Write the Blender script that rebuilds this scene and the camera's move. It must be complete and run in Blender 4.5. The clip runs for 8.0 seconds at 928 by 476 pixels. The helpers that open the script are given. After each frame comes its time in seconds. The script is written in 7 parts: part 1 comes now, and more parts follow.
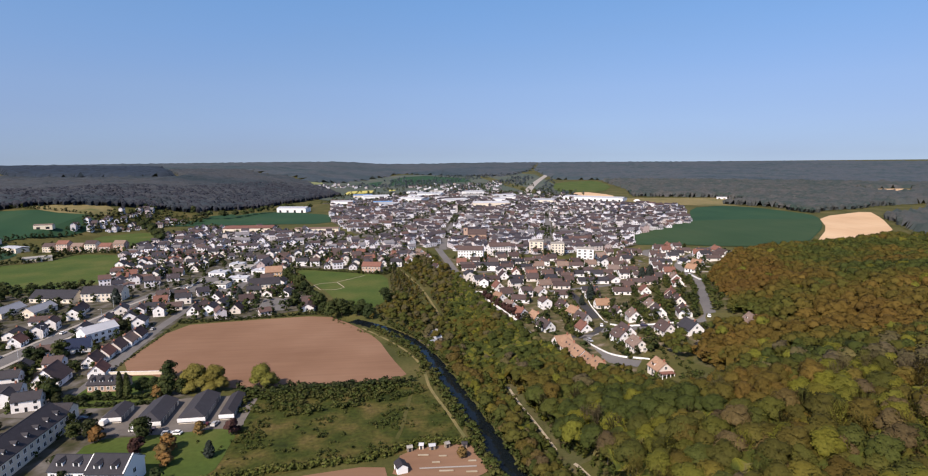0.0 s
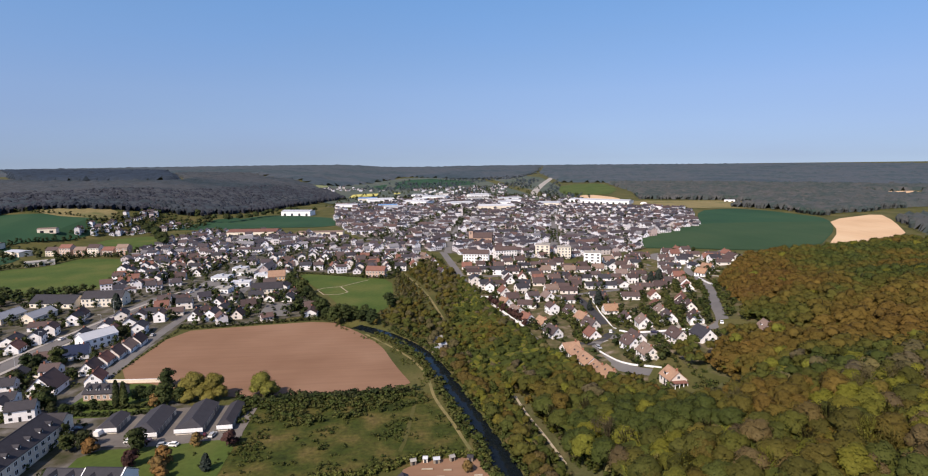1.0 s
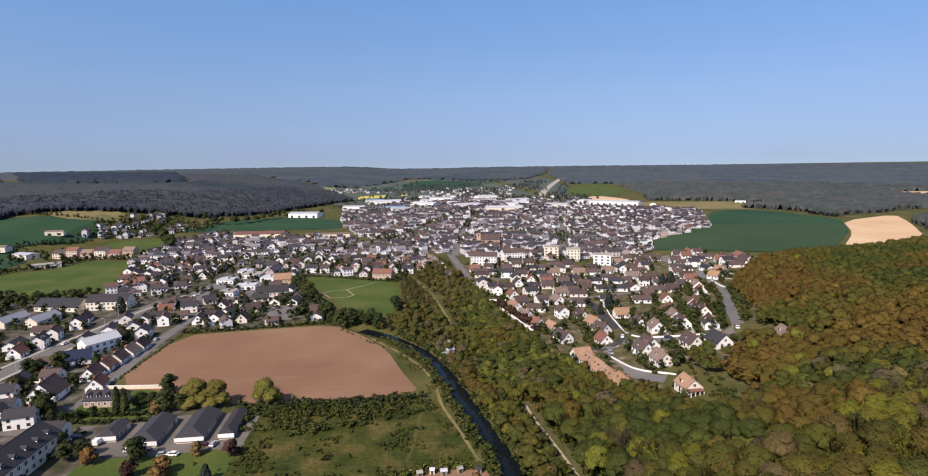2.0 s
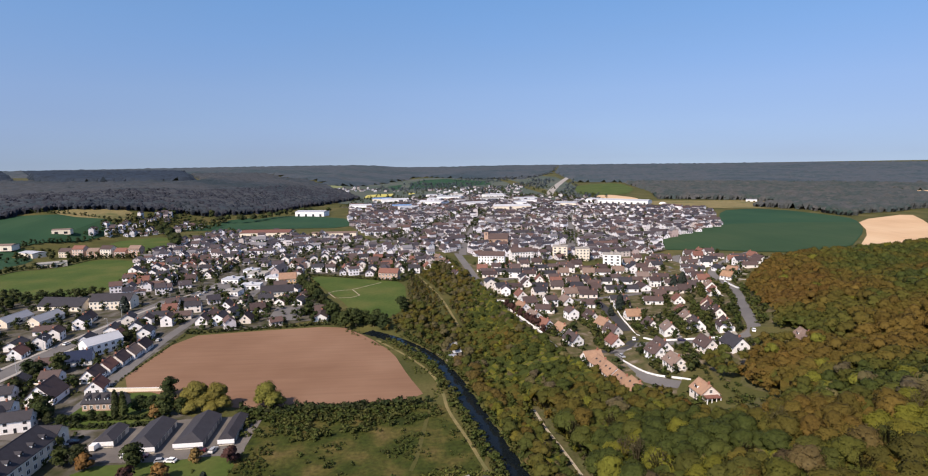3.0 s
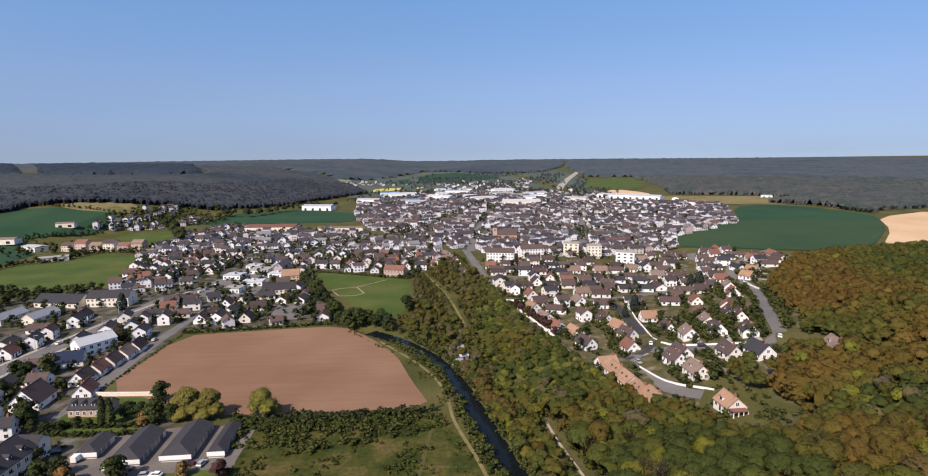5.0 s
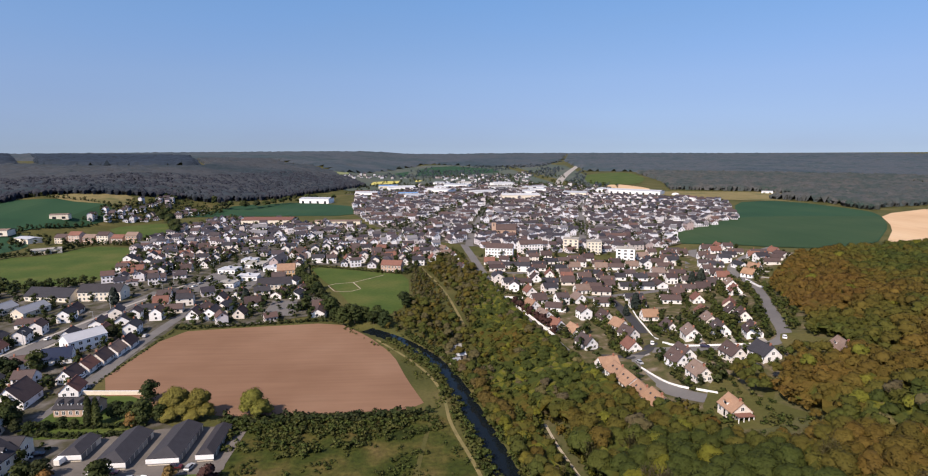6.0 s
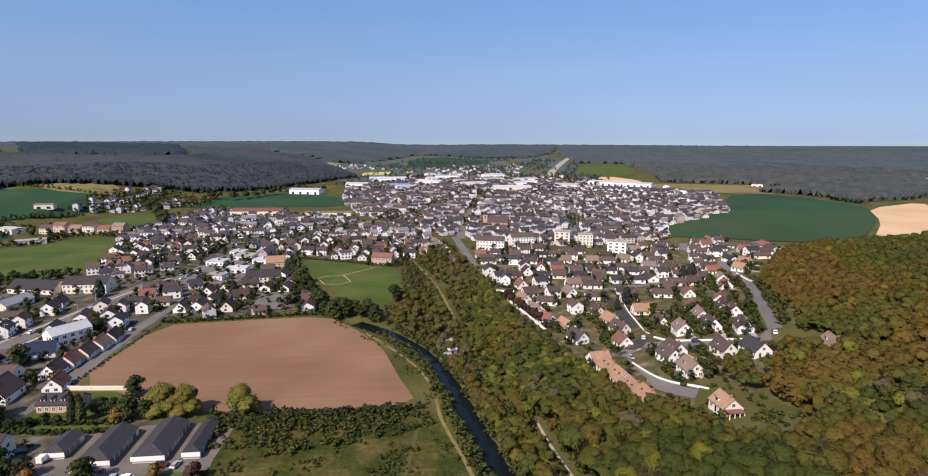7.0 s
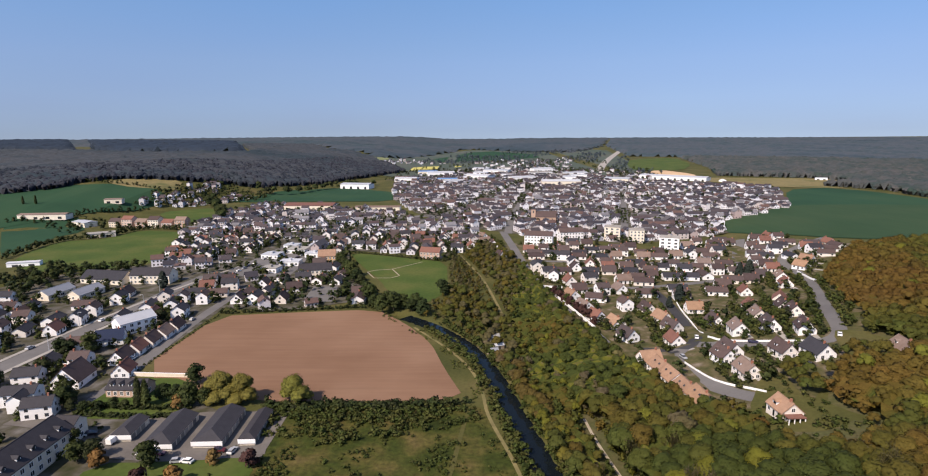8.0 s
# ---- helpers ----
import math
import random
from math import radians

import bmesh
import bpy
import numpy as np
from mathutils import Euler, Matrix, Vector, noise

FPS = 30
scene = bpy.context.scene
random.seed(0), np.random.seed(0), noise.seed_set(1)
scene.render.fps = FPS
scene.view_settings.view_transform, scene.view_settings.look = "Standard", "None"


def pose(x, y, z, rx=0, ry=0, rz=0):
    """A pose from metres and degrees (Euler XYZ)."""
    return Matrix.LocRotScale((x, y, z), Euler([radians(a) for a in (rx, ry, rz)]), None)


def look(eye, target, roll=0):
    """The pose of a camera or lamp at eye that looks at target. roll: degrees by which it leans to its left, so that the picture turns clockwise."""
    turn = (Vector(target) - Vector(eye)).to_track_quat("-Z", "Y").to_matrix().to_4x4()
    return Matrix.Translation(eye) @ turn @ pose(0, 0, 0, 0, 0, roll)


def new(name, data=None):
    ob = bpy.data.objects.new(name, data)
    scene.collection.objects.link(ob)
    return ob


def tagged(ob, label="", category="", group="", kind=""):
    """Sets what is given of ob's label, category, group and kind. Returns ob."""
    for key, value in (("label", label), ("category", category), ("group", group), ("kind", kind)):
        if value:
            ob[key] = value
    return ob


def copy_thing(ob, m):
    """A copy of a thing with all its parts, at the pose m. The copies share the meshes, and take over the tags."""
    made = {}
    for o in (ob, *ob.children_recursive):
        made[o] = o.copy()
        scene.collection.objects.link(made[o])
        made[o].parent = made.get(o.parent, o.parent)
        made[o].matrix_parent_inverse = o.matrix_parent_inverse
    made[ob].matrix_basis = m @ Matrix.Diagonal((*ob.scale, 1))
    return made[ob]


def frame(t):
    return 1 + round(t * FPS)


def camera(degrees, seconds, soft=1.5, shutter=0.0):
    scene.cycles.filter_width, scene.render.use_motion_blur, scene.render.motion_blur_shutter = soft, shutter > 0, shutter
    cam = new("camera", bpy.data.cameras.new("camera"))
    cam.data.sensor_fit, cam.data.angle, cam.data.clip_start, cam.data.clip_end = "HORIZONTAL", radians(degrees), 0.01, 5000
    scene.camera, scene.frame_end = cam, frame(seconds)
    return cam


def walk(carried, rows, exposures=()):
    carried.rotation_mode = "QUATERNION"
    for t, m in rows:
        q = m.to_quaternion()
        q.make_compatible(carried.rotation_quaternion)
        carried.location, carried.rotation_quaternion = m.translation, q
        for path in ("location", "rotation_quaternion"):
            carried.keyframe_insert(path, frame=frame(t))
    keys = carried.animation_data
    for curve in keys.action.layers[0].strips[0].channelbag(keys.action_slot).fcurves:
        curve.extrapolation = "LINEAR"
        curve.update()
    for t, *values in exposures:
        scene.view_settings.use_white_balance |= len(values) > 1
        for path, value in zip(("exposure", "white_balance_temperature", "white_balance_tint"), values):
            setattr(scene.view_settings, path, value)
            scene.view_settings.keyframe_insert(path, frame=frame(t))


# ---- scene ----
cam = camera(78.4, 8.0, soft=1.1)
# seconds, x, y, z, yaw, pitch, roll
ROWS = [
    (0.0, 0.00, 0.00, 100.00, -6.19, -8.27, -0.51),
    (0.5, 0.38, 3.53, 99.93, -5.95, -8.21, -0.59),
    (1.0, 0.66, 7.16, 99.74, -5.67, -7.98, -0.63),
    (1.5, 0.87, 10.45, 99.57, -5.31, -7.80, -0.74),
    (3.0, 1.78, 21.18, 98.94, -4.16, -7.95, -0.83),
    (3.5, 2.00, 24.87, 98.77, -3.87, -8.09, -0.82),
    (4.0, 2.47, 28.54, 98.65, -3.61, -8.28, -0.84),
    (4.5, 2.89, 32.24, 98.52, -3.38, -8.38, -0.81),
    (6.0, 3.68, 42.82, 99.19, -3.42, -9.21, -0.23),
    (6.5, 3.79, 44.65, 99.63, -3.90, -9.72, -0.07),
    (7.0, 3.76, 45.61, 100.02, -4.33, -10.11, 0.17),
    (7.5, 3.77, 45.97, 100.23, -4.39, -10.61, -0.48),
    (7.6, 3.78, 46.00, 100.27, -3.60, -10.62, -0.47),
    (7.7, 3.79, 46.03, 100.32, -2.36, -10.64, -0.45),
    (7.8, 3.80, 46.05, 100.37, -1.12, -10.65, -0.44),
    (7.9, 3.81, 46.08, 100.41, -0.11, -10.66, -0.43),
    (8.0, 3.83, 46.11, 100.46, 0.56, -10.68, -0.42),
]
walk(cam, [(t, pose(x, y, z, 90 + pitch, 0, yaw) @ pose(0, 0, 0, 0, 0, roll)) for t, x, y, z, yaw, pitch, roll in ROWS], [(0.0, 0.25), (8.0, 0.25)])

# ---- light ----
SUN = Vector((-0.58, -0.70, 0.93)).normalized()
world = bpy.data.worlds.new("sky")
scene.world = world
world.use_nodes = True
wn = world.node_tree.nodes
sky = wn.new("ShaderNodeTexSky")
sky.sky_type, sky.sun_disc = "NISHITA", False
sky.sun_elevation = math.asin(SUN.z)
sky.sun_rotation = math.atan2(SUN.x, SUN.y)
sky.altitude, sky.air_density, sky.dust_density, sky.ozone_density = 0, 1.0, 1.4, 2.0
wn["Background"].inputs[1].default_value = 0.126
way = wn.new("ShaderNodeTexCoord")
lift = wn.new("ShaderNodeVectorMath")
lift.inputs[1].default_value = (0, 0, 0.14)
world.node_tree.links.new(way.outputs["Generated"], lift.inputs[0])
world.node_tree.links.new(lift.outputs[0], sky.inputs[0])
haze = wn.new("ShaderNodeVectorMath")
haze.operation = "MULTIPLY"
rise = wn.new("ShaderNodeSeparateXYZ")
world.node_tree.links.new(way.outputs["Generated"], rise.inputs[0])
tone = wn.new("ShaderNodeValToRGB")
tone.color_ramp.elements[0].color, tone.color_ramp.elements[1].color = (0.80, 0.70, 0.74, 1), (0.91, 1.24, 1.46, 1)
tone.color_ramp.elements[1].position = 0.30
tone.color_ramp.elements.new(0.55).color = (1.03, 0.99, 1.08, 1)
tone.color_ramp.elements.new(0.11).color = (1.0, 0.97, 1.06, 1)
tone.color_ramp.elements.new(0.05).color = (0.92, 0.84, 0.91, 1)
world.node_tree.links.new(rise.outputs[2], tone.inputs[0])
veil = wn.new("ShaderNodeTexNoise")
veil.inputs["Scale"].default_value, veil.inputs["Detail"].default_value = 2.2, 5
flat = wn.new("ShaderNodeVectorMath")
flat.operation = "MULTIPLY"
flat.inputs[1].default_value = (1.0, 1.0, 5.0)
world.node_tree.links.new(way.outputs["Generated"], flat.inputs[0])
world.node_tree.links.new(flat.outputs[0], veil.inputs["Vector"])
thin_cloud = wn.new("ShaderNodeMapRange")
thin_cloud.inputs[1].default_value, thin_cloud.inputs[2].default_value = 0.35, 0.75
thin_cloud.inputs[3].default_value, thin_cloud.inputs[4].default_value = 0.0, 0.26
world.node_tree.links.new(veil.outputs["Fac"], thin_cloud.inputs[0])
cirrus = wn.new("ShaderNodeMixRGB")
cirrus.inputs[2].default_value = (1.04, 1.02, 1.0, 1)
world.node_tree.links.new(thin_cloud.outputs[0], cirrus.inputs[0])
world.node_tree.links.new(tone.outputs[0], cirrus.inputs[1])
world.node_tree.links.new(cirrus.outputs[0], haze.inputs[1])
world.node_tree.links.new(sky.outputs[0], haze.inputs[0])
world.node_tree.links.new(haze.outputs[0], wn["Background"].inputs[0])
sun = new("sun", bpy.data.lights.new("sun", "SUN"))
sun.data.energy, sun.data.angle, sun.data.color = 5.0, radians(0.5), (1.0, 0.84, 0.69)
sun.matrix_world = look(SUN * 50, (0, 0, 0))


# ---- materials ----
def material(name, rough=0.85, spec=0.3):
    m = bpy.data.materials.new(name)
    m.use_nodes = True
    b = m.node_tree.nodes["Principled BSDF"]
    b.inputs["Roughness"].default_value = rough
    b.inputs["Specular IOR Level"].default_value = spec
    return m, m.node_tree.nodes, m.node_tree.links, b


def mathnode(n, l, op, a, b):
    k = n.new("ShaderNodeMath")
    k.operation = op
    for i, v in enumerate((a, b)):
        if isinstance(v, (int, float)):
            k.inputs[i].default_value = v
        else:
            l.new(v, k.inputs[i])
    return k.outputs[0]


def noise_at(n, l, scale, detail=4, stretch=None):
    pos = n.new("ShaderNodeNewGeometry").outputs["Position"]
    if stretch:
        mp = n.new("ShaderNodeMapping")
        mp.inputs["Scale"].default_value = stretch[:3]
        mp.inputs["Rotation"].default_value = (0, 0, radians(stretch[3]))
        l.new(pos, mp.inputs[0])
        pos = mp.outputs[0]
    t = n.new("ShaderNodeTexNoise")
    t.inputs["Scale"].default_value, t.inputs["Detail"].default_value = scale, detail
    l.new(pos, t.inputs["Vector"])
    return t.outputs["Fac"]


def ramp(n, l, fac, colours, lo=0.3, hi=0.7):
    r = n.new("ShaderNodeValToRGB")
    e = r.color_ramp.elements
    while len(e) < len(colours):
        e.new(0.5)
    for i, c in enumerate(colours):
        e[i].position = lo + (hi - lo) * i / (len(colours) - 1)
        e[i].color = (*c, 1)
    l.new(fac, r.inputs[0])
    return r.outputs[0]


def shade(n, l, colour, fac, low, high):
    """colour times a factor that runs from low to high with fac."""
    mr = n.new("ShaderNodeMapRange")
    mr.inputs["To Min"].default_value, mr.inputs["To Max"].default_value = low, high
    l.new(fac, mr.inputs[0])
    v = n.new("ShaderNodeVectorMath")
    v.operation = "SCALE"
    l.new(colour, v.inputs[0])
    l.new(mr.outputs[0], v.inputs["Scale"])
    return v.outputs[0]


def bump(n, l, b, fac, strength, distance):
    k = n.new("ShaderNodeBump")
    k.inputs["Strength"].default_value, k.inputs["Distance"].default_value = strength, distance
    l.new(fac, k.inputs["Height"])
    l.new(k.outputs[0], b.inputs["Normal"])


def earthy(name, colours, coarse, fine, stretch=None, rough=0.95, relief=0.15, contrast=0.35):
    """Ground cover: patches at a coarse scale, grain at a fine one (both per metre)."""
    m, n, l, b = material(name, rough, 0.15)
    c = ramp(n, l, noise_at(n, l, coarse, 5), [[v * 0.93 for v in k] for k in colours])
    g = noise_at(n, l, fine, 3, stretch)
    l.new(shade(n, l, c, g, 1 - contrast, 1 + contrast), b.inputs["Base Color"])
    bump(n, l, b, g, 0.6, relief)
    return m


def varied(name, colours, rough=0.8, spread=0.15, grain=1.5, island=False, spec=0.3, dirt=0.12):
    """A building surface whose colour differs from piece to piece, with weather stains."""
    m, n, l, b = material(name, rough, spec)
    r = n.new("ShaderNodeNewGeometry").outputs["Random Per Island"] if island else n.new("ShaderNodeObjectInfo").outputs["Random"]
    c = ramp(n, l, r, colours, 0.0, 1.0)
    c = shade(n, l, c, noise_at(n, l, 0.35, 4), 1 - dirt, 1 + dirt)
    g = noise_at(n, l, grain, 3)
    l.new(shade(n, l, c, g, 1 - spread, 1 + spread), b.inputs["Base Color"])
    bump(n, l, b, g, 0.25, 0.03)
    return m


def roofing(name, colours, island=False, rough=0.85, course=0.33):
    """Roof covering in courses: bands up the slope and mossy patches."""
    m, n, l, b = material(name, rough, 0.25)
    r = n.new("ShaderNodeNewGeometry").outputs["Random Per Island"] if island else n.new("ShaderNodeObjectInfo").outputs["Random"]
    c = ramp(n, l, r, colours, 0.0, 1.0)
    c = shade(n, l, c, noise_at(n, l, 0.5, 5), 0.72, 1.22)
    pos = n.new("ShaderNodeSeparateXYZ")
    l.new(n.new("ShaderNodeNewGeometry").outputs["Position"], pos.inputs[0])
    w = mathnode(n, l, "FRACT", mathnode(n, l, "MULTIPLY", pos.outputs[2], 1 / (course * 0.6)), 0.0)
    l.new(shade(n, l, shade(n, l, c, w, 0.9, 1.07), noise_at(n, l, 3.0, 2), 0.85, 1.15), b.inputs["Base Color"])
    bump(n, l, b, w, 0.5, 0.05)
    return m


def foliage(name, colours, thin=0.25, low=0.75, high=1.25, stand=0.15, single=1.0):
    """Leaves: hue by tree, brightness by leaf clump, some light through."""
    m, n, l, b = material(name, 0.75, 0.15)
    at = n.new("ShaderNodeAttribute")
    at.attribute_name = "tint"
    f = mathnode(n, l, "FRACT", mathnode(n, l, "ADD", at.outputs["Fac"], mathnode(n, l, "MULTIPLY", n.new("ShaderNodeObjectInfo").outputs["Random"], single)), 0.0)
    c = ramp(n, l, f, colours, 0.0, 1.0)
    c = shade(n, l, c, n.new("ShaderNodeNewGeometry").outputs["Random Per Island"], low, high)
    c = shade(n, l, c, mathnode(n, l, "FRACT", mathnode(n, l, "MULTIPLY", f, 7.31), 0.0), 1 - stand, 1 + stand)
    c = shade(n, l, c, noise_at(n, l, 0.22, 3), 0.8, 1.2)
    c = shade(n, l, c, noise_at(n, l, 1.5, 4), 0.62, 1.38)
    l.new(c, b.inputs["Base Color"])
    t = n.new("ShaderNodeBsdfTranslucent")
    l.new(c, t.inputs[0])
    out = n.new("ShaderNodeAttribute")
    out.attribute_name = "outward"
    turn = n.new("ShaderNodeVectorTransform")
    turn.vector_type, turn.convert_from, turn.convert_to = "NORMAL", "OBJECT", "WORLD"
    l.new(out.outputs["Vector"], turn.inputs[0])
    l.new(turn.outputs[0], b.inputs["Normal"])
    l.new(turn.outputs[0], t.inputs["Normal"])
    mix = n.new("ShaderNodeMixShader")
    mix.inputs[0].default_value = thin
    l.new(b.outputs[0], mix.inputs[1])
    l.new(t.outputs[0], mix.inputs[2])
    l.new(mix.outputs[0], n["Material Output"].inputs[0])
    return m


GRASS = earthy("grass", [(0.052, 0.056, 0.016), (0.074, 0.074, 0.022), (0.110, 0.094, 0.036)], 0.03, 0.7)
ROUGH_GRASS = earthy("rough_grass", [(0.023, 0.032, 0.006), (0.036, 0.046, 0.008), (0.053, 0.056, 0.012), (0.080, 0.070, 0.019), (0.104, 0.080, 0.029)], 0.085, 0.6, contrast=0.75, relief=0.5)
WORN_GRASS = earthy("worn_grass", [(0.064, 0.066, 0.018), (0.088, 0.080, 0.028)], 0.1, 0.6)
MEADOW = earthy("meadow_grass", [(0.044, 0.075, 0.015), (0.062, 0.090, 0.019), (0.092, 0.104, 0.028)], 0.03, 0.5, contrast=0.3)
CROP = earthy("young_cereal", [(0.017, 0.049, 0.025), (0.022, 0.060, 0.029), (0.031, 0.068, 0.032)], 0.012, 0.12, (1, 0.06, 1, 35), contrast=0.12)
CROP_LIGHT = earthy("thin_cereal", [(0.026, 0.056, 0.024), (0.033, 0.064, 0.028), (0.042, 0.070, 0.031)], 0.012, 0.12, (1, 0.06, 1, 35), contrast=0.12)
SOIL = earthy("ploughed_soil", [(0.182, 0.104, 0.064), (0.214, 0.126, 0.080), (0.246, 0.152, 0.100)], 0.016, 0.45, (0.07, 1, 1, -4), contrast=0.18)
SAND_SOIL = earthy("pale_tilled_soil", [(0.50, 0.34, 0.20), (0.56, 0.39, 0.24), (0.60, 0.44, 0.28)], 0.012, 0.3, (1, 0.1, 1, 30), contrast=0.12)
PALE_GREEN = earthy("pale_meadow", [(0.17, 0.20, 0.09), (0.22, 0.24, 0.12)], 0.01, 0.1, contrast=0.1)
# pasture green dulled and blued, so the colour holds the valley haze
FAR_PASTURE_HAZED = earthy("hazed_pasture", [(0.058, 0.080, 0.062), (0.076, 0.094, 0.076), (0.100, 0.104, 0.086)], 0.006, 0.05, contrast=0.15)
RAPE = earthy("rapeseed", [(0.46, 0.42, 0.11), (0.54, 0.49, 0.14), (0.40, 0.36, 0.13)], 0.02, 0.1, contrast=0.1)
DRY_GRASS = earthy("dry_grass", [(0.15, 0.13, 0.055), (0.20, 0.165, 0.075), (0.10, 0.105, 0.04)], 0.03, 0.3)
YARD = earthy("gardens_and_yards", [(0.046, 0.052, 0.019), (0.074, 0.072, 0.029), (0.115, 0.095, 0.052), (0.20, 0.165, 0.13)], 0.17, 0.6, contrast=0.35)
YARD_GREY = earthy("paved_yards", [(0.034, 0.040, 0.016), (0.062, 0.058, 0.036), (0.100, 0.092, 0.078), (0.155, 0.145, 0.134)], 0.14, 0.6, contrast=0.3)
METAL_DULL = varied("dull_metal_roof", [(0.20, 0.22, 0.26), (0.27, 0.28, 0.31)], rough=0.5, spread=0.06)
WOODFLOOR = earthy("wood_floor", [(0.060, 0.055, 0.026), (0.075, 0.078, 0.030), (0.105, 0.088, 0.045)], 0.1, 0.8)
ASPHALT = earthy("asphalt", [(0.13, 0.125, 0.125), (0.165, 0.158, 0.155)], 0.08, 1.2, contrast=0.12, relief=0.02)
NEW_ASPHALT = earthy("dark_asphalt", [(0.042, 0.042, 0.047), (0.055, 0.055, 0.06)], 0.08, 1.2, contrast=0.12, relief=0.02)
CONCRETE = earthy("pale_concrete", [(0.30, 0.28, 0.26), (0.36, 0.34, 0.31)], 0.1, 1.5, contrast=0.12, relief=0.02)
GRAVEL = earthy("gravel_path", [(0.33, 0.28, 0.20), (0.40, 0.35, 0.27)], 0.2, 1.5, contrast=0.15, relief=0.03)
WALLS = varied("rendered_wall", [(0.74, 0.71, 0.69), (0.80, 0.79, 0.79), (0.81, 0.80, 0.81), (0.70, 0.64, 0.58), (0.82, 0.81, 0.82)])
# town render leans blue: the haze of distance is painted in
FAR_WALLS_HAZED = varied("hazed_town_wall", [(0.58, 0.55, 0.56), (0.68, 0.68, 0.72), (0.70, 0.70, 0.75), (0.52, 0.46, 0.44), (0.72, 0.72, 0.77), (0.70, 0.69, 0.74), (0.36, 0.28, 0.27)], island=True)
WHITE = varied("white_paint", [(0.80, 0.80, 0.81), (0.83, 0.83, 0.83)], spread=0.05, dirt=0.05)
TILE_BROWN = roofing("brown_tile", [(0.054, 0.038, 0.039), (0.074, 0.052, 0.050), (0.096, 0.067, 0.062), (0.062, 0.051, 0.054)])
TILE_ORANGE = roofing("orange_tile", [(0.29, 0.18, 0.115), (0.34, 0.215, 0.145), (0.25, 0.155, 0.105)])
TILE_RED = roofing("red_tile", [(0.155, 0.075, 0.060), (0.195, 0.095, 0.072)])
TILE_BEIGE = roofing("beige_tile", [(0.170, 0.122, 0.102), (0.215, 0.155, 0.125), (0.185, 0.142, 0.128)])
SLATE = roofing("slate", [(0.028, 0.028, 0.036), (0.042, 0.041, 0.049), (0.035, 0.032, 0.038)], rough=0.75)
# roof browns moved towards mauve-grey, haze put into the colour
FAR_ROOFS_HAZED = roofing("hazed_town_roof", [(0.064, 0.051, 0.057), (0.034, 0.034, 0.046), (0.084, 0.060, 0.060), (0.048, 0.045, 0.054), (0.118, 0.072, 0.062), (0.032, 0.032, 0.044), (0.060, 0.051, 0.056), (0.197, 0.195, 0.214)], island=True)
GLASS = varied("dark_window", [(0.02, 0.022, 0.028), (0.05, 0.055, 0.065)], rough=0.12, spread=0.05, spec=0.6)
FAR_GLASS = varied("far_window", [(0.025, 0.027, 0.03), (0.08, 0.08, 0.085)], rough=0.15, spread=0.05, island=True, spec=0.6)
BRICK = varied("brick", [(0.27, 0.115, 0.075), (0.33, 0.15, 0.10)])
BRICK_PALE = varied("pale_brick", [(0.40, 0.27, 0.20), (0.46, 0.33, 0.26)])
CREAM = varied("cream_render", [(0.66, 0.58, 0.47), (0.72, 0.66, 0.56)])
PINK = varied("pink_render", [(0.46, 0.34, 0.28), (0.54, 0.42, 0.35)])
ORANGE_RENDER = varied("sandy_render", [(0.55, 0.36, 0.20), (0.60, 0.42, 0.26)])
METAL = varied("pale_metal_roof", [(0.36, 0.38, 0.42), (0.50, 0.51, 0.54)], rough=0.5, spread=0.06)
METAL_BLUE = varied("blue_metal_roof", [(0.10, 0.20, 0.42), (0.16, 0.28, 0.50)], rough=0.5, spread=0.06)
SOLAR = varied("solar_roof", [(0.018, 0.024, 0.05), (0.022, 0.03, 0.06)], rough=0.25, spread=0.1, spec=0.5)
GRAVEL_ROOF = varied("gravel_roof", [(0.24, 0.23, 0.22), (0.30, 0.29, 0.27)], rough=0.95)
DOOR = varied("garage_door", [(0.10, 0.10, 0.11), (0.20, 0.19, 0.18), (0.35, 0.33, 0.30)], rough=0.6)
ASPHALT_WARM = earthy("worn_asphalt", [(0.115, 0.105, 0.098), (0.16, 0.145, 0.132)], 0.12, 1.0, contrast=0.15, relief=0.02)
TIMBER = varied("weathered_timber", [(0.20, 0.16, 0.12), (0.30, 0.25, 0.19)], rough=0.9)
PAINT_WHITE = varied("white_car_paint", [(0.78, 0.78, 0.78), (0.82, 0.82, 0.81)], rough=0.25, spread=0.02, dirt=0.03, spec=0.5)
PAINT_DARK = varied("dark_car_paint", [(0.02, 0.022, 0.03), (0.10, 0.015, 0.015), (0.015, 0.03, 0.08)], rough=0.25, spread=0.02, dirt=0.03, spec=0.5)
PAINT_GREY = varied("grey_car_paint", [(0.30, 0.31, 0.33), (0.45, 0.46, 0.47)], rough=0.3, spread=0.02, dirt=0.03, spec=0.5)
TYRE = varied("tyre", [(0.02, 0.02, 0.02), (0.03, 0.03, 0.03)], rough=0.9)
BARK = varied("bark", [(0.09, 0.07, 0.05), (0.13, 0.105, 0.08)], rough=0.95)
LEAF_WOOD = foliage("wood_leaves", [(0.150, 0.091, 0.024), (0.145, 0.094, 0.023), (0.136, 0.096, 0.022), (0.118, 0.096, 0.021), (0.092, 0.095, 0.020), (0.070, 0.089, 0.021), (0.178, 0.176, 0.024), (0.128, 0.106, 0.064)], thin=0.42, low=0.9, high=1.1, stand=0.17, single=0.0)
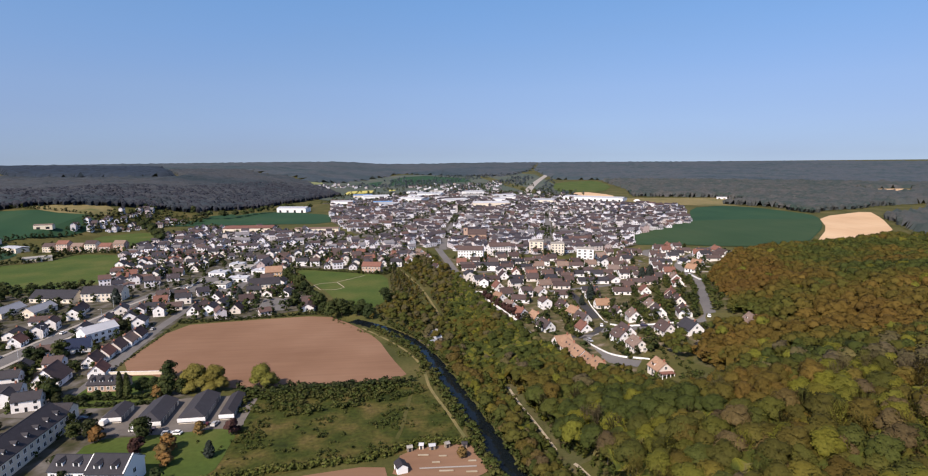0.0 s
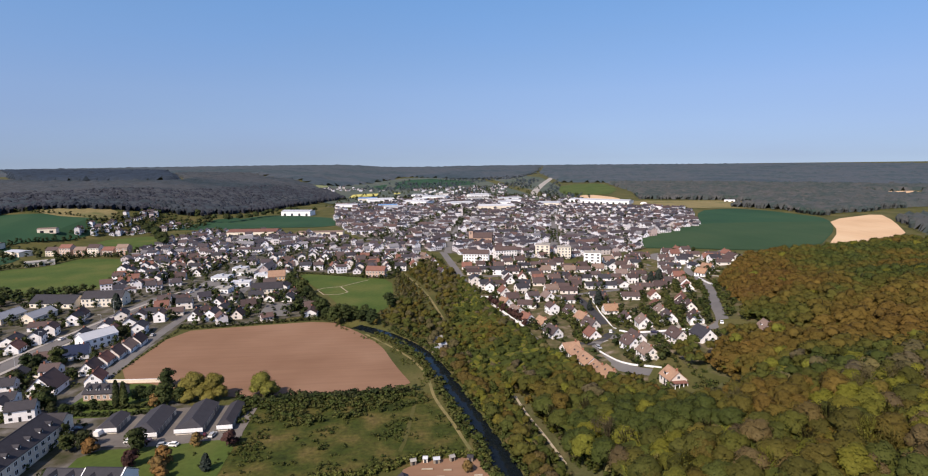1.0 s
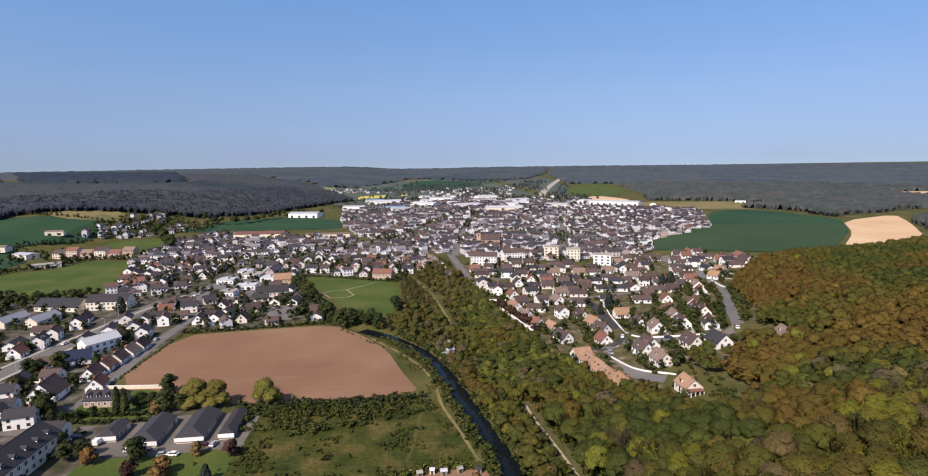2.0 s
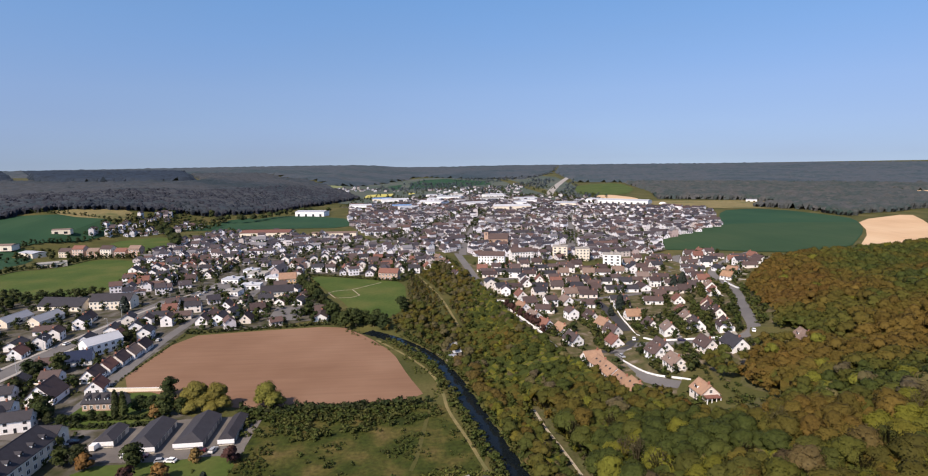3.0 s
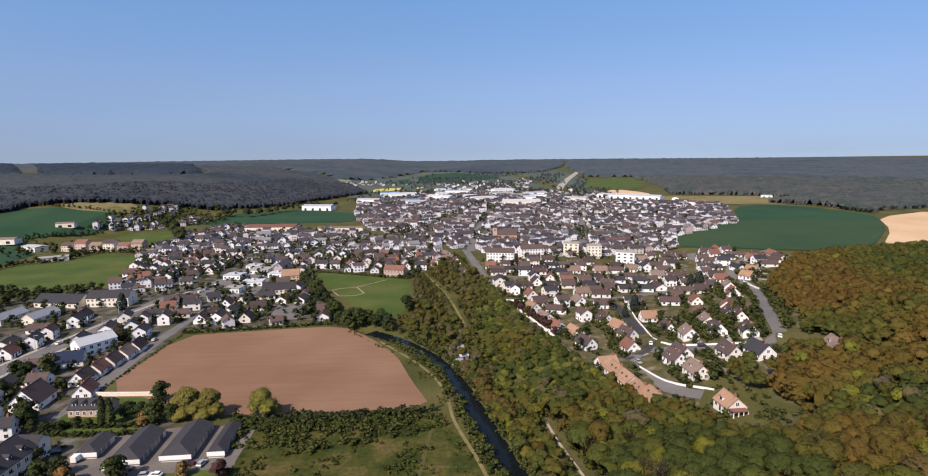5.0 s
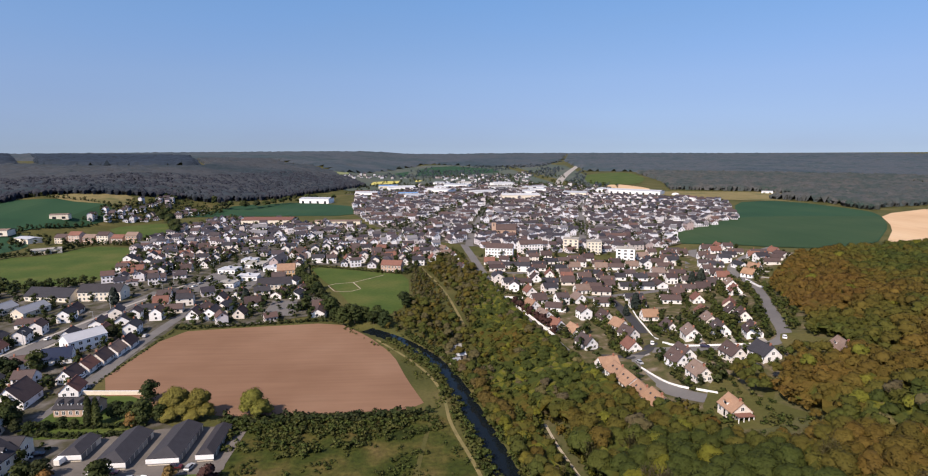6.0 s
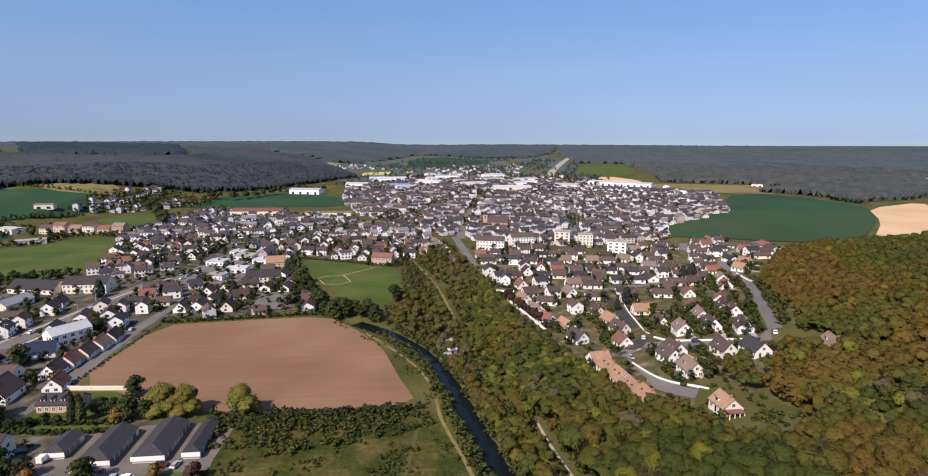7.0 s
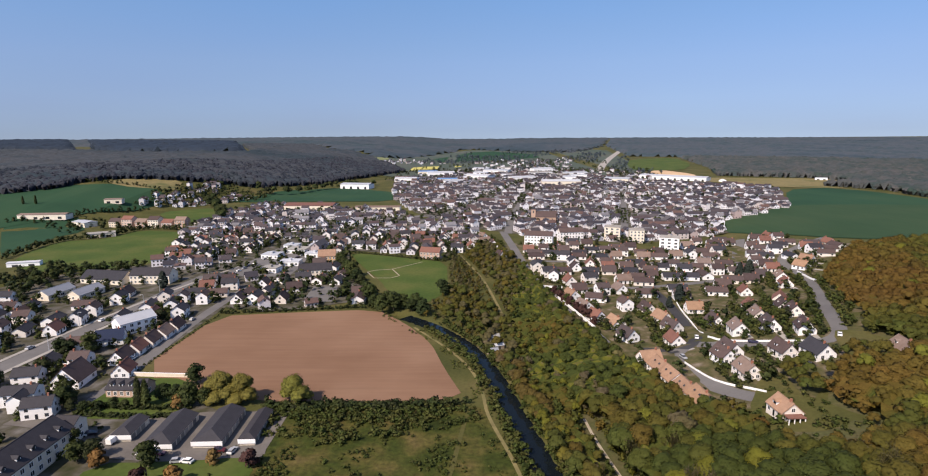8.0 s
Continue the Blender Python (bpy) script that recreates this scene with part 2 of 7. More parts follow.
LEAF_WOOD_LOW = foliage("lower_wood_leaves", [(0.122, 0.089, 0.021), (0.096, 0.088, 0.020), (0.068, 0.085, 0.020), (0.104, 0.091, 0.020), (0.084, 0.088, 0.020), (0.166, 0.164, 0.023), (0.120, 0.089, 0.022), (0.132, 0.101, 0.056)], thin=0.42, low=0.9, high=1.1, stand=0.19)
LEAF_DARK = foliage("garden_leaves", [(0.022, 0.034, 0.012), (0.034, 0.047, 0.014), (0.047, 0.058, 0.017), (0.032, 0.038, 0.016)])
LEAF_SPRING = foliage("spring_leaves", [(0.200, 0.175, 0.042), (0.158, 0.158, 0.034), (0.212, 0.174, 0.048)], thin=0.4)
LEAF_SCRUB = foliage("scrub_leaves", [(0.046, 0.064, 0.015), (0.060, 0.076, 0.018), (0.082, 0.084, 0.024), (0.042, 0.056, 0.014)])
LEAF_HEDGE = foliage("green_hedge_leaves", [(0.070, 0.088, 0.020), (0.100, 0.112, 0.026), (0.082, 0.094, 0.022), (0.120, 0.115, 0.034)])
LEAF_RUSSET = foliage("russet_leaves", [(0.19, 0.105, 0.035), (0.22, 0.13, 0.045), (0.17, 0.12, 0.045)])
LEAF_COPPER = foliage("copper_leaves", [(0.055, 0.028, 0.026), (0.070, 0.036, 0.030)])
# bare woods across the valley: blue haze is mixed into the leaf colours
LEAF_GREY_HAZED = foliage("hazed_bare_wood", [(0.030, 0.041, 0.056), (0.039, 0.047, 0.064), (0.050, 0.054, 0.070), (0.041, 0.047, 0.064), (0.055, 0.057, 0.072), (0.036, 0.048, 0.060)], thin=0.3, low=0.93, high=1.07, stand=0.06, single=0.0)
LEAF_PLATEAU_HAZED = foliage("plateau_wood", [(0.038, 0.066, 0.060), (0.068, 0.086, 0.090), (0.100, 0.103, 0.104), (0.056, 0.078, 0.077), (0.107, 0.106, 0.107), (0.044, 0.075, 0.064)], thin=0.3, low=0.94, high=1.06, stand=0.05, single=0.0)
LEAF_RIDGE_HAZED = foliage("hazed_ridge_top_wood", [(0.036, 0.053, 0.066), (0.054, 0.066, 0.080), (0.070, 0.077, 0.088), (0.045, 0.060, 0.074)], thin=0.3, low=0.94, high=1.06, stand=0.05, single=0.0)
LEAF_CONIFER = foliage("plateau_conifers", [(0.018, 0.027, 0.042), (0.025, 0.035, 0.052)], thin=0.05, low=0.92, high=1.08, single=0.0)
# farthest woods: paler and bluer still, with the distance haze painted in
LEAF_FAR_HAZED = foliage("hazed_distant_wood", [(0.050, 0.076, 0.094), (0.073, 0.095, 0.117), (0.094, 0.108, 0.126), (0.058, 0.086, 0.102), (0.100, 0.112, 0.130)], thin=0.3, low=0.94, high=1.06, stand=0.05, single=0.0)
LEAF_PINE = foliage("dark_conifers", [(0.018, 0.026, 0.022), (0.028, 0.036, 0.028)], thin=0.05)


def water_material():
    m, n, l, b = material("river_water", 0.05, 0.22)
    b.inputs["Base Color"].default_value = (0.006, 0.009, 0.012, 1)
    b.inputs["IOR"].default_value = 1.33
    bump(n, l, b, noise_at(n, l, 0.9, 3), 0.12, 0.1)
    return m


WATER = water_material()


# ---- mesh helpers ----
def mesh_of(name, verts, quads, materials, index=None, tint=None, smooth=False):
    """A mesh from numpy arrays: verts (n, 3, or 6 with the crown's outward direction), faces (m, 3 or 4)."""
    verts, quads = np.asarray(verts, np.float32), np.asarray(quads, np.int32)
    outward, verts = verts[:, 3:], np.ascontiguousarray(verts[:, :3])
    me = bpy.data.meshes.new(name)
    k = quads.shape[1]
    me.vertices.add(len(verts))
    me.vertices.foreach_set("co", verts.ravel())
    me.loops.add(quads.size)
    me.loops.foreach_set("vertex_index", quads.ravel())
    me.polygons.add(len(quads))
    me.polygons.foreach_set("loop_start", np.arange(0, quads.size, k, dtype=np.int32))
    for m in materials:
        me.materials.append(m)
    if index is not None:
        me.polygons.foreach_set("material_index", np.asarray(index, np.int32))
    me.polygons.foreach_set("use_smooth", np.full(len(quads), smooth))
    me.update(calc_edges=True)
    if tint is not None:
        me.attributes.new("tint", "FLOAT", "POINT").data.foreach_set("value", np.asarray(tint, np.float32))
        if not outward.size:
            outward = np.empty(len(verts) * 3, np.float32)
            me.vertex_normals.foreach_get("vector", outward)
        me.attributes.new("outward", "FLOAT_VECTOR", "POINT").data.foreach_set("vector", np.ascontiguousarray(outward).ravel())
    return me


def part(name, bm, mat, parent, label=""):
    me = bpy.data.meshes.new(name)
    bm.to_mesh(me)
    bm.free()
    me.materials.append(mat)
    ob = new(name, me)
    ob.parent = parent
    if label:
        ob["label"] = label
    return ob


def thing(name, label, category, group="", kind="", at=None):
    ob = new(name)
    ob.empty_display_size = 0.5
    if at is not None:
        ob.matrix_world = at
    return tagged(ob, label, category, group, kind)


def box(bm, x0, x1, y0, y1, z0, z1):
    v = [bm.verts.new(p) for p in ((x0, y0, z0), (x1, y0, z0), (x1, y1, z0), (x0, y1, z0), (x0, y0, z1), (x1, y0, z1), (x1, y1, z1), (x0, y1, z1))]
    for f in ((0, 3, 2, 1), (4, 5, 6, 7), (0, 1, 5, 4), (1, 2, 6, 5), (2, 3, 7, 6), (3, 0, 4, 7)):
        bm.faces.new([v[i] for i in f])
    return v


def boxed(*sides):
    bm = bmesh.new()
    box(bm, *sides)
    return bm


# ---- the lie of the land ----
RIVER = np.array([(-118, 600), (-100, 520), (-78, 440), (-55, 372), (-32, 347), (-15, 331), (3, 304), (13.5, 272), (19.5, 240), (25, 212), (29.5, 188), (34, 160), (40, 120), (50, 40), (60, -150)], float)


def river_distance(x, y):
    best = np.full(np.shape(x), 1e9)
    for (ax, ay), (bx, by) in zip(RIVER[:-1], RIVER[1:]):
        dx, dy = bx - ax, by - ay
        s = np.clip(((x - ax) * dx + (y - ay) * dy) / (dx * dx + dy * dy), 0, 1)
        best = np.minimum(best, np.hypot(x - ax - s * dx, y - ay - s * dy))
    return best


def land(x, y):
    """Height of the ground: valley floor, wooded hill beside the estate, ridge across the valley, far plateau."""
    x, y = np.asarray(x, float), np.asarray(y, float)
    foot = np.interp(y, [60, 130, 160, 200, 250, 300, 350, 400, 500, 800], [36, 36, 41, 68, 88, 98, 150, 195, 225, 300])
    steep = np.interp(y, [150, 200], [0.42, 0.27])
    cap = np.interp(y, [280, 340, 400, 700], [36, 20, 10, 8])
    z = cap * (1 - np.exp(-steep * np.maximum(0, x - foot) / cap))
    yb = np.interp(x, [-2500, -600, -440, -350, -250, -100, 0], [420, 590, 650, 930, 1080, 1350, 1800])
    amp = np.interp(x, [-500, -430, -341, -253, -150, -60], [54, 42, 38, 20, 6, 0])
    z = z + amp * (1 - np.exp(-1.9 * np.maximum(0, y - yb) / 520))
    s = np.clip((np.hypot(x, y) - 1600) / 3200, 0, 1)
    s = s * s * (3 - 2 * s)
    return z * (1 - 0.55 * s) + 26 * s


def lie(x, y):
    return float(land(x, y))


def spaced(lo, hi, step, limit, grow=1.07):
    """Even steps between lo and hi, then ever wider ones out to the limit."""
    mid = list(np.arange(lo, hi + step, step))
    for sign, end in ((-1, lo), (1, mid[-1])):
        d, p, more = step, end, []
        while abs(p) < limit and len(more) < 200:
            d = min(d * grow, 130)
            p += sign * d
            more.append(p)
        mid = more[::-1] + mid if sign < 0 else mid + more
    return np.array(mid)


gx, gy = np.meshgrid(spaced(-60, 90, 3.0, 4700), spaced(120, 420, 4.0, 4700))
rr = np.hypot(gx, gy)
gz = land(gx, gy) - 2.4 * np.exp(-(river_distance(gx, gy) / 3.6) ** 4)
gi = np.arange(gx.size).reshape(gx.shape)
quads = np.stack([gi[:-1, :-1], gi[:-1, 1:], gi[1:, 1:], gi[1:, :-1]], -1).reshape(-1, 4)
ground = new("ground", mesh_of("ground", np.stack([gx, gy, gz], -1).reshape(-1, 3), quads, [GRASS], smooth=True))
tagged(ground, "grassy valley floor rising to wooded plateaus on both sides", "ground", kind="structure")


def inside(poly, x, y):
    r = np.zeros(np.shape(x), bool)
    n = len(poly)
    for i in range(n):
        (x0, y0), (x1, y1) = poly[i], poly[(i + 1) % n]
        c = (y0 > y) != (y1 > y)
        r ^= c & (x < (x1 - x0) * (y - y0) / ((y1 - y0) or 1e-9) + x0)
    return r


def rounded(poly, passes=2):
    """Cuts the corners of an outline, so that it bends softly."""
    p = np.array(poly, float)
    for _ in range(passes):
        q = np.roll(p, -1, 0)
        p = np.stack([p * 0.8 + q * 0.2, p * 0.2 + q * 0.8], 1).reshape(-1, 2)
    return p


def patch(name, poly, mat, label, category, lift=0.08, step=None, soft=1, wobble=0.0, kind="structure"):
    """A field or yard laid on the ground, following its rise."""
    from mathutils.geometry import delaunay_2d_cdt
    p = rounded(poly, soft) if soft else np.array(poly, float)
    size = np.ptp(p, 0).max()
    step = step or max(4.0, size / 30)
    edge = []
    for a, b in zip(p, np.roll(p, -1, 0)):
        k = max(1, int(np.hypot(*(b - a)) / step))
        edge += [a + (b - a) * i / k for i in range(k)]
    edge = np.array(edge)
    if wobble:
        edge += np.array([[noise.noise((x * 0.08, y * 0.08, 1.0)), noise.noise((x * 0.08, y * 0.08, 7.0))] for x, y in edge]) * wobble
    lo, hi = edge.min(0), edge.max(0)
    ix, iy = np.meshgrid(np.arange(lo[0] + step / 2, hi[0], step), np.arange(lo[1] + step / 2, hi[1], step))
    keep = inside(edge, ix, iy)
    pts = [Vector(q) for q in edge] + [Vector(q) for q in np.stack([ix[keep], iy[keep]], -1)]
    n = len(edge)
    v, _, f, *_ = delaunay_2d_cdt(pts, [], [list(range(n))], 1, 1e-4)
    xy = np.array([(q.x, q.y) for q in v])
    z = land(xy[:, 0], xy[:, 1]) + lift
    me = mesh_of(name, np.column_stack([xy, z]), np.array([t for t in f if len(t) == 3]), [mat])
    if sum(q.normal.z for q in me.polygons) < 0:
        me.flip_normals()
    return tagged(new(name, me), label, category, kind=kind)


def bend(points, passes=2):
    """Rounds the corners of an open line."""
    p = np.array(points, float)
    for _ in range(passes):
        p = np.vstack([p[:1], np.stack([p[:-1] * 0.75 + p[1:] * 0.25, p[:-1] * 0.25 + p[1:] * 0.75], 1).reshape(-1, 2), p[-1:]])
    return p


def along(points, step, passes=2):
    """Even stations on a rounded line: x, y and the unit vector ahead."""
    p = bend(points, passes)
    d = np.hypot(*np.diff(p, axis=0).T)
    s = np.concatenate([[0], np.cumsum(d)])
    t = np.linspace(0, s[-1], max(2, int(s[-1] / step) + 1))
    q = np.column_stack([np.interp(t, s, p[:, 0]), np.interp(t, s, p[:, 1])])
    g = np.gradient(q, axis=0)
    return q, g / np.maximum(np.hypot(*g.T), 1e-6)[:, None]


def strip(name, points, width, mat, label, category, lift=0.14, step=5.0, kind="structure", level=None, passes=2):
    """A road, path or river: a ribbon along a line."""
    q, g = along(points, step, passes)
    side = np.column_stack([-g[:, 1], g[:, 0]]) * width / 2
    rows = [q + side, q + side * 0.33, q - side * 0.33, q - side]
    v = np.vstack([np.column_stack([r, np.full(len(r), level) if level is not None else land(r[:, 0], r[:, 1]) + lift]) for r in rows])
    n = len(q)
    f = [(k * n + i, (k + 1) * n + i, (k + 1) * n + i + 1, k * n + i + 1) for k in range(3) for i in range(n - 1)]
    return tagged(new(name, mesh_of(name, v, f, [mat])), label, category, kind=kind)


# ---- fields, yards, water and roads ----
patch("ploughed_field", [(-139, 271), (-136, 348), (-102, 353), (-50, 359), (-30, 334), (-15, 306), (-7, 275), (2, 247), (-39, 246), (-80, 246)], SOIL, "bare brown ploughed field with fine drill lines", "field", 0.10, soft=1)
patch("rough_meadow", [(-78, 243), (2, 243), (9, 238), (24, 187), (-6, 181), (-47, 172), (-78, 172)], ROUGH_GRASS, "overgrown rough grass meadow with scrub", "meadow", 0.08, wobble=2)
patch("allotment", [(-2, 184), (24, 187), (28, 164), (-6, 166)], SOIL, "bare allotment garden with vegetable beds", "allotment", 0.14)
patch("allotment", [(-46, 170), (-8, 176), (-6, 164), (-30, 160), (-46, 163)], SOIL, "bare tilled plot beside the meadow", "allotment", 0.14)
patch("football_meadow", [(-98, 517), (-42, 490), (-14, 478), (-10, 396), (-24, 366), (-40, 372), (-58, 425), (-80, 470)], MEADOW, "mown green meadow beside the river", "meadow", 0.12)
patch("sports_field", [(-372, 500), (-384, 572), (-346, 583), (-342, 634), (-286, 616), (-243, 523), (-243, 478), (-285, 450), (-330, 455)], MEADOW, "mown green sports field", "sports field", 0.15)
patch("cereal_field", [(-700, 640), (-560, 826), (-500, 850), (-418, 845), (-408, 766), (-452, 690), (-560, 560)], CROP, "green young cereal field on the slope", "field", 0.5)
patch("cereal_field", [(-510, 658), (-485, 676), (-433, 688), (-397, 623), (-404, 590), (-388, 519), (-383, 500)], CROP, "dark green crop beside the sports field", "field", 0.2)
patch("dry_pasture", [(-540, 880), (-518, 905), (-436, 925), (-420, 850), (-490, 838)], DRY_GRASS, "dry pale pasture below the wood", "pasture", 0.6)
patch("pasture", [(-398, 765), (-335, 812), (-280, 690), (-330, 680)], MEADOW, "green pasture beside the houses", "pasture", 0.4)
patch("cereal_field", [(-366, 893), (-306, 1022), (-227, 1080), (-110, 985), (-100, 865), (-246, 872), (-337, 868)], CROP, "green young cereal field behind the works", "field", 0.4)
patch("cereal_field", [(262, 640), (377, 711), (486, 915), (556, 944), (592, 905), (600, 846), (606, 785), (582, 735), (513, 640), (400, 520), (321, 515), (250, 580)], CROP, "large dark green young cereal field", "field", 0.4)
patch("cereal_field", [(264, 640), (320, 676), (394, 739), (480, 742), (556, 732), (578, 728), (512, 641), (400, 522), (322, 517), (252, 581)], CROP_LIGHT, "lighter green stretch of the large cereal field", "field", 0.55)
patch("tilled_field", [(590, 748), (724, 812), (660, 715), (550, 576), (434, 527), (402, 512), (510, 630)], SAND_SOIL, "pale sandy tilled field on the rise", "field", 0.5)
patch("valley_pasture", [(-230, 1330), (-300, 1900), (60, 2950), (620, 2700), (470, 1700), (400, 1300), (300, 1180), (0, 1200)], FAR_PASTURE_HAZED, "pastures along the far valley floor, haze painted into the green", "pasture", 0.45)
patch("rapeseed_field", [(-230, 1412), (-136, 1606), (-34, 1726), (-12, 1672), (-55, 1601), (-153, 1462), (-208, 1396)], RAPE, "yellow flowering rapeseed field", "field", 0.6)
patch("pasture", [(-278, 1618), (-286, 1732), (-253, 1853), (-234, 1765)], PALE_GREEN, "pale green meadow on the far slope", "meadow", 1.0)
patch("tilled_field", [(356, 1170), (390, 1290), (443, 1382), (472, 1240), (440, 1136)], SAND_SOIL, "bare pale ground behind the works", "field", 0.6)
patch("pasture", [(376, 1345), (430, 1600), (501, 1815), (666, 1914), (597, 1575), (488, 1346)], MEADOW, "distant green pasture on the slope", "pasture", 0.8)
patch("pasture", [(-163, 1823), (62, 2764), (329, 2233), (219, 2087)], CROP, "distant green fields in the valley", "field", 0.8)
patch("tilled_field", [(1120, 1290), (1257, 1280), (1060, 1120)], SAND_SOIL, "pale tilled field in the plateau wood", "field", 1.0)
patch("dry_pasture", [(440, 1150), (533, 1134), (650, 1112), (668, 1062), (640, 1012), (574, 972), (598, 930), (510, 952), (450, 1010), (425, 1080)], DRY_GRASS, "pale stubble strip below the far wood", "field", 0.6)
patch("pasture", [(262, 712), (296, 712), (262, 662), (250, 680)], DRY_GRASS, "small dry pasture at the town edge", "pasture", 0.5)
ESTATE = [(22, 540), (71, 566), (156, 519), (250, 560), (313, 500), (240, 425), (190, 300), (150, 255), (112, 219), (88, 240), (78, 275), (70, 320), (48, 378), (40, 456)]
TOWN = [(-149, 1225), (29, 1355), (266, 1401), (321, 1076), (478, 934), (371, 699), (262, 640), (257, 590), (150, 545), (71, 580), (6, 635), (-62, 746), (-109, 889)]
WEST = [(-302, 760), (-279, 847), (-89, 750), (6, 635), (22, 540), (-14, 500), (-99, 522), (-85, 455), (-56, 378), (-104, 356), (-138, 362), (-142, 410), (-240, 470), (-262, 560), (-300, 640)]
STREET = [(-330, 330), (-300, 440), (-240, 478), (-138, 480), (-140, 270), (-90, 240), (-64, 238), (-64, 170), (-220, 140), (-300, 230)]
WORKS = [(-173, 1234), (34, 1576), (287, 1512), (398, 1164), (321, 1090), (24, 1118)]
for outline, words in ((ESTATE, "gardens and lawns of the housing estate"), (TOWN, "gardens and yards of the town"), (WEST, "yards along the western streets"), (STREET, "gardens and yards along the street"), (WORKS, "paved yards of the works")):
    patch("yards", outline, YARD if outline is ESTATE else YARD_GREY, words, "yard", 0.05 if outline in (ESTATE, STREET) else 0.2, soft=0)
strip("river", RIVER[4:], 8.4, WATER, "narrow dark river between overgrown banks", "river", level=-0.75, step=4)
strip("road_main", [(-212, 150), (-206, 230), (-201, 286), (-196, 325), (-192, 370), (-187, 415), (-179, 465), (-170, 530), (-160, 575), (-110, 650), (-40, 745), (0, 800)], 10, ASPHALT, "grey asphalt main street", "road")
for off in (-6.4, 6.4):
    q, t = along([(-206, 230), (-201, 286), (-196, 325), (-188, 370), (-178, 420), (-164, 468), (-150, 515)], 12)
    strip("pavement", [(x - ty * off, y + tx * off) for (x, y), (tx, ty) in zip(q, t)], 2.4, CONCRETE, "pale pavement beside the main street", "pavement", 0.26)
strip("road_field", [(-140, 240), (-141, 273), (-145, 327), (-145, 369), (-142, 410), (-135, 440)], 6, ASPHALT, "grey lane beside the ploughed field", "road")
strip("road_east", [(68, 305), (66, 317), (59.4, 355), (50, 398), (45.5, 444), (43, 516), (38, 600), (36, 640), (60, 760)], 7, ASPHALT, "grey street between houses and riverside wood", "road")
strip("road_estate", [(120, 400), (120, 377), (119.4, 360), (117, 334), (113, 308), (108, 297), (99, 293), (84, 296)], 6.0, NEW_ASPHALT, "dark asphalt estate street", "road")
strip("road_terrace", [(101, 294), (94, 287.5), (93.6, 272), (95.4, 262), (100, 246), (106, 236)], 7.0, ASPHALT, "grey cul-de-sac before the terrace", "road", 0.2)
strip("road_upper", [(108.6, 295), (122.7, 285), (139, 277.5), (152.7, 271.8), (163, 278.6), (174, 306), (206, 368), (225, 412), (231.5, 461), (271, 501), (313, 531)], 6, ASPHALT, "grey estate road along the wood edge", "road")
strip("road_wide", [(215, 484), (222, 500), (247, 552)], 9, ASPHALT, "straight grey street between houses", "road")
strip("road_bypass", [(270, 1250), (357, 1570), (482, 1982), (700, 2650), (978, 3482)], 20, CONCRETE, "pale bypass road climbing the far slope", "road", 1.0, step=40)
strip("track", [(44, 232), (45, 216), (48, 198), (52, 162), (58, 110)], 1.0, GRAVEL, "straight pale track through the wood", "path", 0.2)
strip("footpath", [(-8, 520), (-4, 501), (13, 429), (20, 367), (22, 345)], 1.5, DRY_GRASS, "pale gravel footpath through riverside scrub", "path")
strip("footpath", [(4, 241), (2, 232), (0, 217), (-2, 200), (-4, 192)], 1.5, WORN_GRASS, "worn grass track across the rough meadow", "path", 0.16)
strip("footpath", [(-25, 328), (-6, 298), (5, 274), (9, 252), (9.5, 236), (16.5, 209), (18.7, 197), (21, 188)], 1.3, DRY_GRASS, "worn grass footpath on the river bank", "path")


